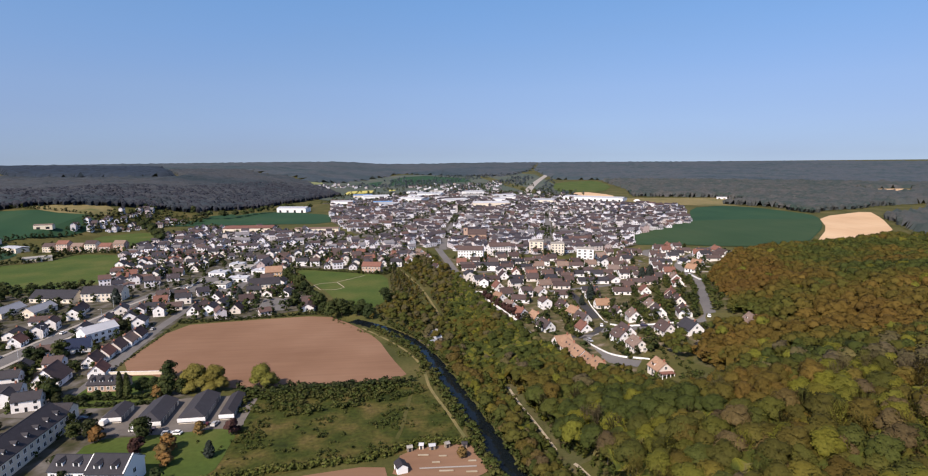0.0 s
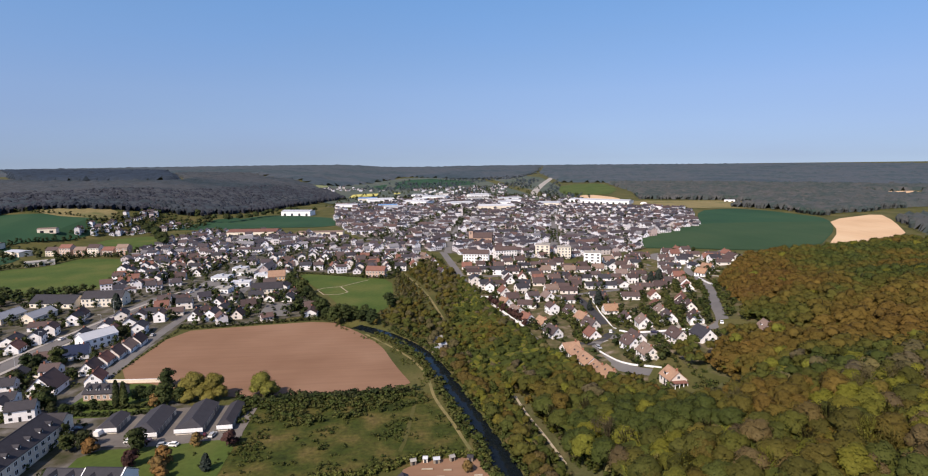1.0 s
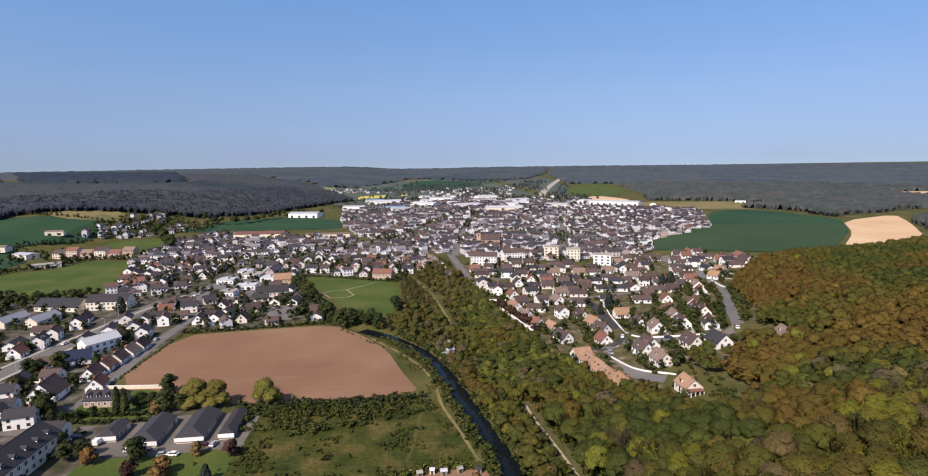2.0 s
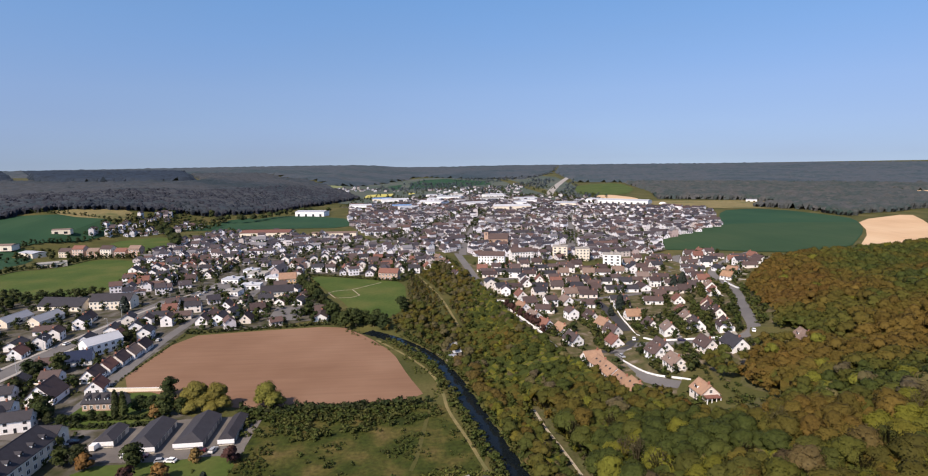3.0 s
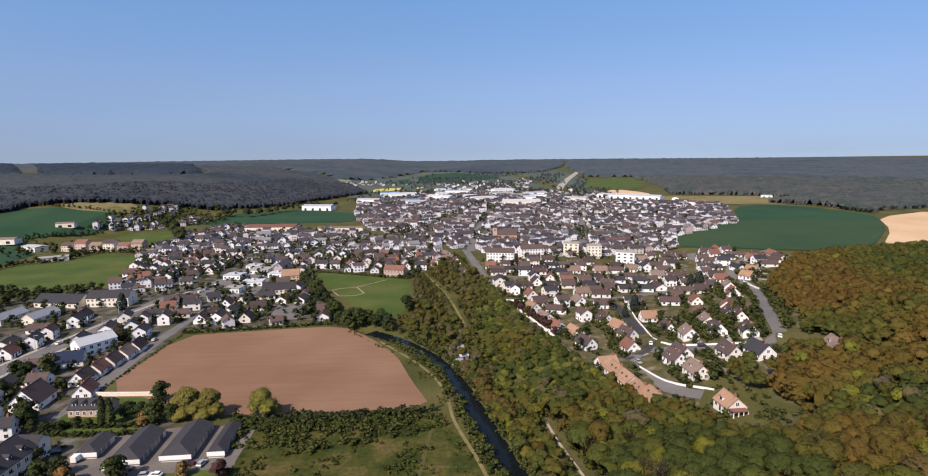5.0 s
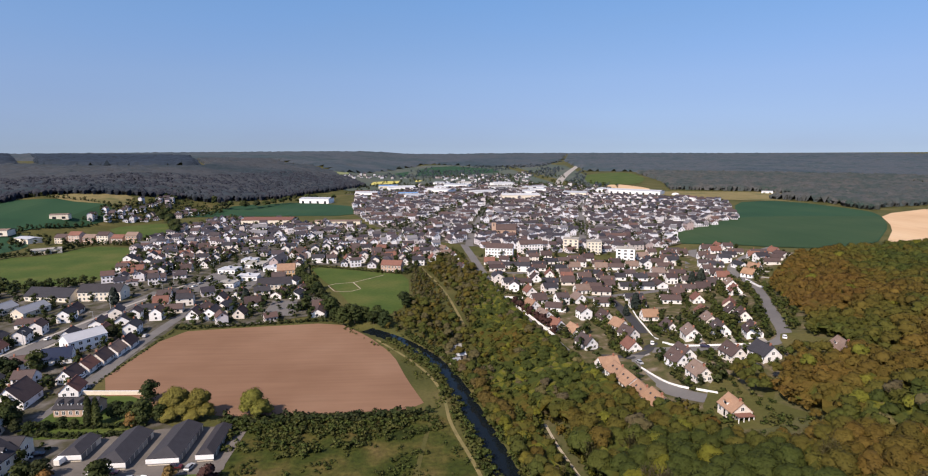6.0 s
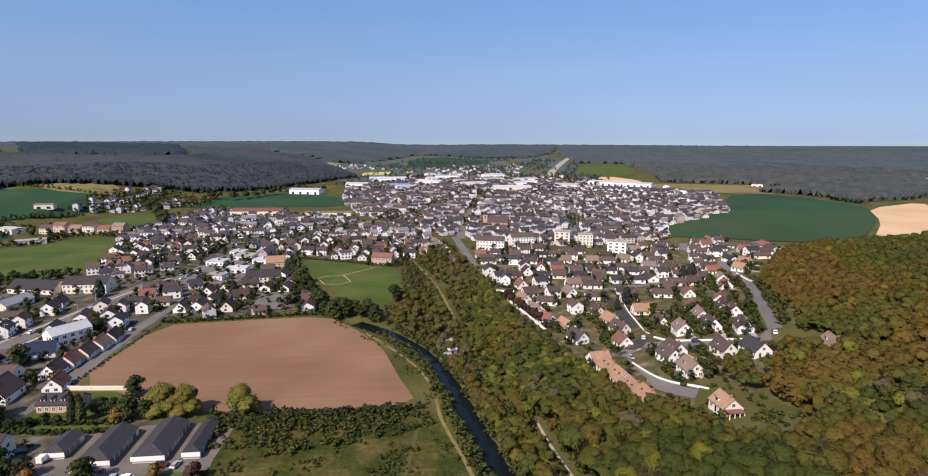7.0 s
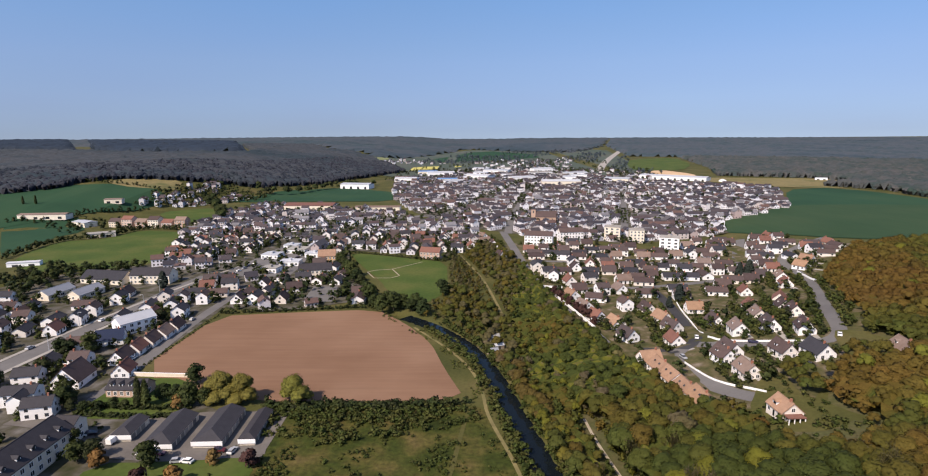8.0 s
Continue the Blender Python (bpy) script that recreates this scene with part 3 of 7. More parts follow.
# ---- trees ----
def crown_mesh(rng, height, width, lobes, leaves, leaf, base=0.3):
    """Leaf clumps on the skin of several lobes; each lobe has a ragged dark core. Returns verts and quads."""
    verts, quads, count = [], [], 0
    for k in range(lobes):
        a, up = rng.uniform(0, 2 * math.pi), (k + 0.5) / lobes
        reach = width * 0.5 * math.sqrt(max(0.05, 1 - (2 * up - 0.9) ** 2)) * rng.uniform(0.3, 0.62)
        c = np.array([math.cos(a) * reach, math.sin(a) * reach, height * (base + (1 - base) * (0.12 + 0.76 * up))])
        r = np.array([width * rng.uniform(0.25, 0.34), width * rng.uniform(0.25, 0.34), height * rng.uniform(0.13, 0.19)])
        n = rng.normal(size=(leaves, 3))
        n[:, 2] = np.abs(n[:, 2]) * 1.0 - 0.25
        n /= np.linalg.norm(n, axis=1)[:, None]
        p = c + n * r * rng.uniform(0.88, 1.12, (leaves, 1))
        m = n + rng.normal(size=(leaves, 3)) * 0.38
        m /= np.linalg.norm(m, axis=1)[:, None]
        u = np.cross(m, rng.normal(size=(leaves, 3)))
        u /= np.linalg.norm(u, axis=1)[:, None]
        w = np.cross(m, u)
        s = leaf * rng.uniform(0.5, 1.25, (leaves, 1))
        q = np.stack([p - u * s - w * s * 0.7, p + u * s * 0.8 - w * s, p + u * s + w * s * 0.8, p - u * s * 0.7 + w * s], 1).reshape(-1, 3)
        whole = (p - (0, 0, height * 0.45)) / (width * 0.5, width * 0.5, height * 0.5)
        o = n + whole * 0.5 + (0, 0, 0.5) + rng.normal(size=(leaves, 3)) * 0.28
        o /= np.linalg.norm(o, axis=1)[:, None]
        verts.append(np.column_stack([q, np.repeat(o, 4, 0)]))
        quads.append(np.arange(leaves * 4).reshape(-1, 4) + count)
        count += leaves * 4
        ring = []
        sides, levels = (6, ((-0.8, 0.45), (-0.1, 0.85), (0.6, 0.6))) if leaves > 30 else (4, ((-0.6, 0.75), (0.5, 0.7)))
        for z, s in levels:
            for i in range(sides):
                b = i * 2 * math.pi / sides + rng.uniform(-0.25, 0.25)
                ring.append(c + r * 0.85 * np.array([math.cos(b) * s, math.sin(b) * s, z]) * rng.uniform(0.8, 1.1))
        ring = np.array(ring)
        o = (ring - c) / r + (0, 0, 0.2)
        verts.append(np.column_stack([ring, o / np.linalg.norm(o, axis=1)[:, None]]))
        f = [(j * sides + i, j * sides + (i + 1) % sides, (j + 1) * sides + (i + 1) % sides, (j + 1) * sides + i) for j in range(len(levels) - 1) for i in range(sides)]
        f += [(12, 13, 14, 15), (12, 15, 16, 17)] if sides == 6 else [(4, 5, 6, 7)]
        quads.append(np.array(f) + count)
        count += len(ring)
    return np.vstack(verts), np.vstack(quads)


def dome_crown(rng, height, width, lobes, leaves, leaf, base=0.25):
    """A full rounded crown: leafy lobes spread over a dome, lit as one soft mass."""
    verts, quads, count = [], [], 0
    mid, half = height * (base + 0.42 * (1 - base)), np.array([width / 2, width / 2, height * (1 - base) * 0.55])
    for k in range(lobes):
        up, a = 1 - 1.08 * (k + 0.4) / lobes, k * 2.4 + rng.uniform(-0.5, 0.5)
        flat = math.sqrt(max(0.0, 1 - up * up))
        d = np.array([math.cos(a) * flat, math.sin(a) * flat, up])
        c = np.array([0, 0, mid]) + d * half * rng.uniform(0.46, 0.64)
        r = width * rng.uniform(0.23, 0.31) * np.array([1, 1, 0.8])
        n = rng.normal(size=(leaves, 3)) + d * 0.9
        n /= np.linalg.norm(n, axis=1)[:, None]
        p = c + n * r * rng.uniform(0.94, 1.1, (leaves, 1))
        m = n + rng.normal(size=(leaves, 3)) * 0.28
        m /= np.linalg.norm(m, axis=1)[:, None]
        u = np.cross(m, rng.normal(size=(leaves, 3)))
        u /= np.linalg.norm(u, axis=1)[:, None]
        w = np.cross(m, u)
        s = leaf * rng.uniform(0.55, 1.25, (leaves, 1))
        q = np.stack([p - u * s - w * s * 0.7, p + u * s * 0.8 - w * s, p + u * s + w * s * 0.8, p - u * s * 0.7 + w * s], 1).reshape(-1, 3)
        o = n * 0.8 + d * 0.5 + (0, 0, 0.35) + rng.normal(size=(leaves, 3)) * 0.25
        verts.append(np.column_stack([q, np.repeat(o / np.linalg.norm(o, axis=1)[:, None], 4, 0)]))
        quads.append(np.arange(leaves * 4).reshape(-1, 4) + count)
        count += leaves * 4
        ring = []
        for z, t in ((-0.6, 0.75), (0.1, 1.0), (0.8, 0.55)):
            for i in range(6):
                b = i * 2 * math.pi / 6 + rng.uniform(-0.25, 0.25)
                ring.append(c + r * 0.93 * np.array([math.cos(b) * t, math.sin(b) * t, z]) * rng.uniform(0.85, 1.08))
        ring = np.array(ring)
        o = (ring - c) / r * 0.8 + d * 0.5 + (0, 0, 0.35)
        verts.append(np.column_stack([ring, o / np.linalg.norm(o, axis=1)[:, None]]))
        f = [(j * 6 + i, j * 6 + (i + 1) % 6, j * 6 + 6 + (i + 1) % 6, j * 6 + 6 + i) for j in range(2) for i in range(6)] + [(12, 13, 14, 15), (12, 15, 16, 17)]
        quads.append(np.array(f) + count)
        count += len(ring)
    return np.vstack(verts), np.vstack(quads)


def twig_crown(rng, height, width, limbs, leaves, leaf):
    """A budding crown: a broom of rising grey limbs and twigs with a few small leaf clumps."""
    verts, quads, count = [], [], 0

    def blade(a, b, wide, thin):
        nonlocal count
        way = b - a
        for side in (np.cross(way, (0, 0, 1.0)), np.cross(way, (1.0, 0.3, 0))):
            side = side / (np.linalg.norm(side) + 1e-6)
            q = np.array([a - side * wide, a + side * wide, b + side * thin, b - side * thin])
            o = np.tile(side * 0.3 + np.array([-0.35, -0.5, 0.8]), (4, 1))
            verts.append(np.column_stack([q, o / np.linalg.norm(o, axis=1)[:, None]]))
            quads.append(np.arange(4).reshape(1, 4) + count)
            count += 4

    tips = []
    for k in range(limbs):
        a, out = k * 2.4 + rng.uniform(-0.4, 0.4), rng.uniform(0.15, 1.0)
        low = np.array([0, 0, height * rng.uniform(0.2, 0.5)])
        top = np.array([math.cos(a) * width / 2 * out, math.sin(a) * width / 2 * out, height * (1.05 - 0.38 * out * out) * rng.uniform(0.9, 1.05)])
        blade(low, top, 0.16, 0.05)
        for _ in range(7):
            s = low + (top - low) * rng.uniform(0.35, 0.95)
            e = s + np.array([rng.normal() * 0.9, rng.normal() * 0.9, rng.uniform(0.6, 2.0)])
            blade(s, e, 0.07, 0.03)
            tips.append(e)
    p = np.array(tips)[rng.integers(len(tips), size=leaves)] + rng.normal(size=(leaves, 3)) * 0.45
    m = rng.normal(size=(leaves, 3)) + (0, 0, 0.6)
    m /= np.linalg.norm(m, axis=1)[:, None]
    u = np.cross(m, rng.normal(size=(leaves, 3)))
    u /= np.linalg.norm(u, axis=1)[:, None]
    w = np.cross(m, u)
    s = leaf * rng.uniform(0.5, 1.2, (leaves, 1))
    q = np.stack([p - u * s, p - w * s, p + u * s, p + w * s], 1).reshape(-1, 3)
    o = (p - (0, 0, height * 0.5)) / (width * 0.5, width * 0.5, height * 0.4) + (0, 0, 0.7)
    verts.append(np.column_stack([q, np.repeat(o / np.linalg.norm(o, axis=1)[:, None], 4, 0)]))
    quads.append(np.arange(leaves * 4).reshape(-1, 4) + count)
    return np.vstack(verts), np.vstack(quads)


def trunk_mesh(rng, height, thick):
    """A tapered, slightly bent trunk with four limbs, in quads."""
    verts, quads = [], []

    def limb(points, radii):
        start = len(verts)
        for (x, y, z), r in zip(points, radii):
            for i in range(6):
                a = i * math.pi / 3
                verts.append((x + r * math.cos(a), y + r * math.sin(a), z))
        for j in range(len(points) - 1):
            for i in range(6):
                quads.append((start + j * 6 + i, start + j * 6 + (i + 1) % 6, start + (j + 1) * 6 + (i + 1) % 6, start + (j + 1) * 6 + i))

    dx, dy = rng.uniform(-0.4, 0.4, 2)
    limb([(0, 0, -0.5), (dx * 0.3, dy * 0.3, height * 0.35), (dx, dy, height * 0.8)], [thick, thick * 0.7, thick * 0.15])
    for k in range(4):
        a, z = k * 1.57 + rng.uniform(-0.5, 0.5), height * rng.uniform(0.3, 0.5)
        reach = height * 0.22
        limb([(0, 0, z), (math.cos(a) * reach, math.sin(a) * reach, z + height * 0.22)], [thick * 0.4, thick * 0.1])
    return np.array(verts), np.array(quads)


rng = np.random.default_rng(7)
TALL = [dome_crown(rng, h, w, 9, 52, 0.21, 0.22) for h, w in ((11, 8.8), (12.2, 8.4), (10.2, 9.2), (13, 8.0), (11, 7.6))]
BUDDING = [twig_crown(rng, h, w, 15, 130, 0.24) for h, w in ((11.5, 8), (12.6, 7.4), (10.6, 8.4))]
MIDDLE = [dome_crown(rng, h, w, 6, 20, 0.29, 0.12) for h, w in ((8, 6.5), (9, 7), (7, 6.4), (10, 6.2))]
SMALL = [crown_mesh(rng, h, w, 4, 15, 0.44, 0.05) for h, w in ((5, 4.5), (6.5, 5), (5.5, 5.5), (7, 4.5))]
SHRUB = [crown_mesh(rng, h, w, 3, 10, 0.34, 0.0) for h, w in ((2.4, 3.2), (3.0, 3.6), (1.8, 3.0))]
TINY = [crown_mesh(rng, h, w, 2, 6, 0.9, 0.0) for h, w in ((5, 5), (6.5, 5.5), (5.5, 6), (7.5, 5))]
CLUMP = [crown_mesh(rng, h, w, 3, 9, 0.9, 0.0) for h, w in ((9, 11), (10, 10), (8, 12))]
def far_crown(rng, height, width):
    """A small dome of foliage with a ragged skirt and leaf clumps on it."""
    verts, quads = [], []
    for z, s in ((-0.9, 0.62), (0.3, 1.0), (0.72, 0.72), (0.97, 0.25)):
        for i in range(6):
            a, k = i * math.pi / 3 + rng.uniform(-0.3, 0.3), rng.uniform(0.78, 1.2)
            p = np.array([math.cos(a) * s * k * width / 2, math.sin(a) * s * k * width / 2, height * z * rng.uniform(0.9, 1.08)])
            o = np.array([math.cos(a) * s * 0.7, math.sin(a) * s * 0.7, 1.1 + max(z, 0)]) + rng.normal(size=3) * 0.25
            verts.append(np.concatenate([p, o / np.linalg.norm(o)]))
    for j in range(3):
        for i in range(6):
            quads.append((j * 6 + i, j * 6 + (i + 1) % 6, (j + 1) * 6 + (i + 1) % 6, (j + 1) * 6 + i))
    quads += [(18, 19, 20, 21), (18, 21, 22, 23)]
    return np.array(verts), np.array(quads)


FAR_CROWN = [far_crown(rng, h, w) for h, w in ((4.6, 8.0), (5.4, 8.5), (4.2, 9), (6.2, 7.5))]


def grove(name, kinds, spots, sizes, tints, mat, label, category="trees", lift=0.0):
    """Many trees joined into one object."""
    verts, quads, tint, count = [], [], [], 0
    g = np.random.default_rng(len(spots) + 3)
    for (x, y), s, t in zip(spots, sizes, tints):
        v, q = kinds[g.integers(len(kinds))]
        a = g.uniform(0, 6.28)
        c, d = math.cos(a) * s, math.sin(a) * s
        verts.append(np.column_stack([v[:, 0] * c - v[:, 1] * d + x, v[:, 0] * d + v[:, 1] * c + y, v[:, 2] * s, (v[:, 3] * c - v[:, 4] * d) / s, (v[:, 3] * d + v[:, 4] * c) / s, v[:, 5]]))
        quads.append(q + count)
        tint.append(np.full(len(v), t))
        count += len(v)
    z = land(np.array([p[0] for p in spots]), np.array([p[1] for p in spots]))
    for v, h in zip(verts, z):
        v[:, 2] += h + lift
    me = mesh_of(name, np.vstack(verts), np.vstack(quads), [mat], tint=np.concatenate(tint))
    return tagged(new(name, me), label, category, kind="stuff")


def scatter(poly, spacing, seed, keep=None, jitter=0.45):
    """Spots on a jittered grid inside an outline."""
    g = np.random.default_rng(seed)
    p = np.array(poly, float)
    lo, hi = p.min(0), p.max(0)
    x, y = np.meshgrid(np.arange(lo[0], hi[0], spacing), np.arange(lo[1], hi[1], spacing))
    x = x.ravel() + g.uniform(-jitter, jitter, x.size) * spacing
    y = y.ravel() + g.uniform(-jitter, jitter, y.size) * spacing
    ok = inside(p, x, y)
    if keep is not None:
        ok &= keep(x, y)
    return np.column_stack([x[ok], y[ok]])


def patchy(spots, scale, seed, spread=0.12):
    """A hue for each tree that keeps together in stands."""
    g = np.random.default_rng(seed)
    return np.array([np.clip(0.5 + 0.75 * noise.noise((x * scale, y * scale, seed * 3.7)) + g.normal() * spread, 0.01, 0.98) for x, y in spots])


def wood_hue(spots, seed):
    """Russet stands up the slope, greener ones below, with grey budding stands and single lime-green crowns."""
    p, g = np.asarray(spots), np.random.default_rng(seed + 50)
    x, y = p[:, 0], p[:, 1]
    up = np.clip((y - 185 + 0.10 * (x - 100)) / 45, 0, 1) * np.clip((x - 85) / 40, 0, 1)
    drift = np.array([noise.noise((a * 0.022, b * 0.022, seed * 3.7)) for a, b in zip(x, y)])
    fine = np.array([noise.noise((a * 0.07, b * 0.07, seed * 1.9)) for a, b in zip(x, y)])
    h = 0.50 - 0.30 * up + 0.40 * drift + 0.16 * fine + g.normal(size=len(p)) * (0.11 - 0.06 * up)
    h = h + 0.16 * (x < 95) + 0.05 * (1 - up)
    h = h + 0.30 * np.clip((np.hypot(x, y) - 372) / 40, 0, 1) * np.clip((x / y - 0.62) / 0.12, 0, 1)
    h = h + 0.30 * np.exp(-((y - 300 - 0.35 * (x - 290)) / 26) ** 2) * (x > 170)
    h = h + 0.22 * np.exp(-(((x - 190) / 40) ** 2 + ((y - 185) / 22) ** 2))
    h = np.clip(h, 0.02, 0.71)
    grey = np.exp(-(((x - 165) / 26) ** 2 + ((y - 156) / 17) ** 2)) * 0.6 + g.uniform(0, 0.54, len(p)) * (1 - 0.35 * up) + 0.15 * drift
    h = np.where(grey > 0.46, g.uniform(0.95, 1.0, len(p)), h)
    lime = np.hypot((x - 124) / 1.5, y - 150) < 8
    return np.where(lime | (g.uniform(0, 1, len(p)) < 0.06 - 0.03 * up), g.uniform(0.80, 0.88, len(p)), h)


def wood_size(spots, seed):
    """Full height on the hill, scrub height where the wood meets houses and river flat."""
    p, g = np.asarray(spots), np.random.default_rng(seed)
    edge = np.minimum(line_distance(ESTATE + ESTATE[:1], p[:, 0], p[:, 1]), line_distance(CLEARING + CLEARING[:1], p[:, 0], p[:, 1]))
    tall = np.interp(edge, [0, 8, 30], [0.45, 0.72, 1.0])
    flat = np.where((p[:, 0] < 75) & (p[:, 1] > 215), np.interp(p[:, 1], [215, 260], [1.0, 0.68]), 1.0)
    low = np.where(p[:, 0] < np.interp(p[:, 1], [110, 162, 198, 232], [59, 53, 49, 44]), 0.42, 1.0)
    return np.minimum(np.minimum(tall, flat), low) * g.uniform(0.84, 1.06, len(p))


def line_distance(points, x, y):
    best = np.full(np.shape(x), 1e9)
    for (ax, ay), (bx, by) in zip(points[:-1], points[1:]):
        dx, dy = bx - ax, by - ay
        s = np.clip(((x - ax) * dx + (y - ay) * dy) / (dx * dx + dy * dy), 0, 1)
        best = np.minimum(best, np.hypot(x - ax - s * dx, y - ay - s * dy))
    return best


TRACK = [(44, 232), (45, 216), (48, 198), (52, 162), (58, 110)]
HILL_WOOD = [(44, 90), (38, 163), (34, 197), (27, 228), (24, 260), (24, 300), (26, 345), (30, 400), (38, 470), (44, 470), (46, 434), (57, 361), (66, 310), (70, 285), (84, 245), (104, 214), (122, 222), (134, 240), (160, 262), (178, 290), (200, 335), (228, 400), (300, 478), (385, 492), (500, 530), (560, 500), (520, 300), (300, 120), (200, 80)]
CLEARING = [(114, 252), (99, 226), (97, 208), (104, 196), (120, 197), (127, 208), (124, 222), (119, 236), (124, 254)]
CORNER = [(148, 250), (160, 282), (168, 280), (174, 264), (172, 253)]
spots = scatter(HILL_WOOD, 5.7, 11, lambda x, y: (river_distance(x, y) > 6.5) & (line_distance(TRACK, x, y) > 3.0) & ~inside(CLEARING, x, y) & ~inside(CORNER, x, y) & (np.hypot(x - 167, y - 249) > 6) & (x < 1.06 * y + 12))
patch("garden_lawn", CLEARING, GRASS, "sloping garden lawn below the last house", "lawn", 0.25, wobble=1.5)
patch("garden_lawn", CORNER, GRASS, "small lawn at the road end", "lawn", 0.25)
wood_floor = patch("wood_floor", HILL_WOOD, WOODFLOOR, "leaf litter under the hillside wood", "wood floor", 0.1, soft=0)
HILL_SPOTS = spots


def NEAR_LINE(x):
    """The wood's lower stretch, whose trees stand singly."""
    return 172 - 0.18 * x


spots = np.array([p for p in spots if p[1] >= NEAR_LINE(p[0])])
near = np.hypot(spots[:, 0], spots[:, 1]) < 222
g = np.random.default_rng(5)
hue, size = wood_hue(spots, 2), wood_size(spots, 3)
leafless = near & (hue > 0.9)
grove("hillside_wood", TALL, spots[near & ~leafless], size[near & ~leafless], hue[near & ~leafless], LEAF_WOOD, "mixed spring wood, olive, russet and fresh green crowns")
grove("budding_wood", BUDDING, spots[leafless], size[leafless], hue[leafless], LEAF_WOOD, "grey-brown trees in bud between the leafy crowns")
grove("hillside_wood", MIDDLE, spots[~near], 1.3 * size[~near], hue[~near], LEAF_WOOD, "mixed spring wood on the far side of the hill")
def near_edge(x, y):
    d = np.minimum(line_distance(ESTATE + ESTATE[:1], x, y), line_distance(CLEARING + CLEARING[:1], x, y))
    return (d < 34) | ((x < 75) & (y > 215))


spots = scatter(HILL_WOOD, 5.4, 12, lambda x, y: (river_distance(x, y) > 6) & (line_distance(TRACK, x, y) > 3.5) & ~inside(CLEARING, x, y) & ~inside(CORNER, x, y) & near_edge(x, y) & (y < 420))
g = np.random.default_rng(8)
grove("wood_edge_growth", SMALL, spots, g.uniform(0.45, 1.0, len(spots)), wood_hue(spots, 2), LEAF_WOOD, "young trees and undergrowth along the wood edge")


spots = scatter([(40, 236), (36, 210), (36, 180), (42, 150), (46, 110), (70, 110), (64, 150), (60, 180), (54, 215), (50, 236)], 2.9, 19, lambda x, y: (river_distance(x, y) > 6) & (line_distance(TRACK, x, y) > 2.0))
grove("track_growth", SMALL, spots, g.uniform(0.35, 0.75, len(spots)), wood_hue(spots, 2), LEAF_WOOD, "bushes and saplings beside the track")


def canopy(name, outline, step, height, rough, mat, label, seed, keep=None, lo=0.004):
    """A closed canopy seen from afar: a sheet of crowns over the wood floor, ragged at its edge."""
    g = np.random.default_rng(seed)
    p = np.array(outline, float)
    a, b = p.min(0), p.max(0)
    x, y = np.meshgrid(np.arange(a[0], b[0] + step, step), np.arange(a[1], b[1] + step, step))
    x = x + g.uniform(-0.4, 0.4, x.shape) * step
    y = y + g.uniform(-0.4, 0.4, y.shape) * step
    ok = inside(p, x, y)
    if keep is not None:
        ok &= keep(x, y)
    core = ok.copy()
    core[1:-1, 1:-1] &= ok[:-2, 1:-1] & ok[2:, 1:-1] & ok[1:-1, :-2] & ok[1:-1, 2:]
    z = land(x, y) + np.where(core, height + g.normal(size=x.shape) * rough, -0.6)
    idx = np.arange(x.size).reshape(x.shape)
    face = ok[:-1, :-1] & ok[:-1, 1:] & ok[1:, 1:] & ok[1:, :-1]
    q = np.stack([idx[:-1, :-1], idx[:-1, 1:], idx[1:, 1:], idx[1:, :-1]], -1)[face]
    used, back = np.unique(q, return_inverse=True)
    xy = np.column_stack([x.ravel()[used], y.ravel()[used]])
    tint = np.array([np.clip(0.5 + 0.6 * noise.noise((u * lo, v * lo, seed)) + 0.4 * noise.noise((u * 0.025, v * 0.025, seed)), 0.02, 0.97) for u, v in xy])
    me = mesh_of(name, np.column_stack([xy, z.ravel()[used]]), back.reshape(-1, 4), [mat], tint=tint, smooth=True)
    o = np.empty(len(me.vertices) * 3, np.float32)
    me.vertex_normals.foreach_get("vector", o)
    o = o.reshape(-1, 3) * 0.6 + (0, -0.12, 0.6)
    me.attributes["outward"].data.foreach_set("vector", (o / np.linalg.norm(o, axis=1)[:, None]).astype(np.float32).ravel())
    return tagged(new(name, me), label, "woods", kind="stuff")


under = canopy("wood_understorey", [p for p in HILL_WOOD if p[0] < 450], 2.6, 1.0, 0.0, LEAF_WOOD, "closed lower canopy between the taller crowns", 3, lambda x, y: (river_distance(x, y) > 7) & (line_distance(TRACK, x, y) > 3.0) & ~inside(CLEARING, x, y) & ~inside(CORNER, x, y) & (np.hypot(x - 167, y - 249) > 9) & (x < 1.06 * y + 12))
co = np.empty(len(under.data.vertices) * 3, np.float32)
under.data.vertices.foreach_get("co", co)
co = co.reshape(-1, 3)
co[:, 2] = land(co[:, 0], co[:, 1]) + 6.2 * wood_size(co[:, :2], 9) + np.random.default_rng(77).normal(size=len(co)) * 0.9
under.data.vertices.foreach_set("co", co.ravel())
under.data.attributes["tint"].data.foreach_set("value", wood_hue(co[:, :2], 2).astype(np.float32))

LEFT_WOOD = [(-2200, 600), (-900, 600), (-660, 690), (-592, 757), (-550, 802), (-545, 862), (-511, 880), (-430, 930), (-344, 1000), (-265, 1110), (-203, 1270), (-150, 1420), (-260, 1700), (-700, 2100), (-2200, 2100)]
patch("wood_floor", LEFT_WOOD, WOODFLOOR, "floor of the wood on the ridge", "wood floor", 0.5, soft=0)
canopy("ridge_wood", LEFT_WOOD, 7.0, 7.5, 1.5, LEAF_RIDGE_HAZED, "grey-brown leafless wood covering the ridge, tinted blue for haze", 4, lambda x, y: (y < 2110) & (x > -1700) & ~inside([(-3300, 2150), (-1020, 1520), (-624, 1380), (-505, 1400), (-560, 1520), (-900, 2300), (-2600, 3700)], x, y))
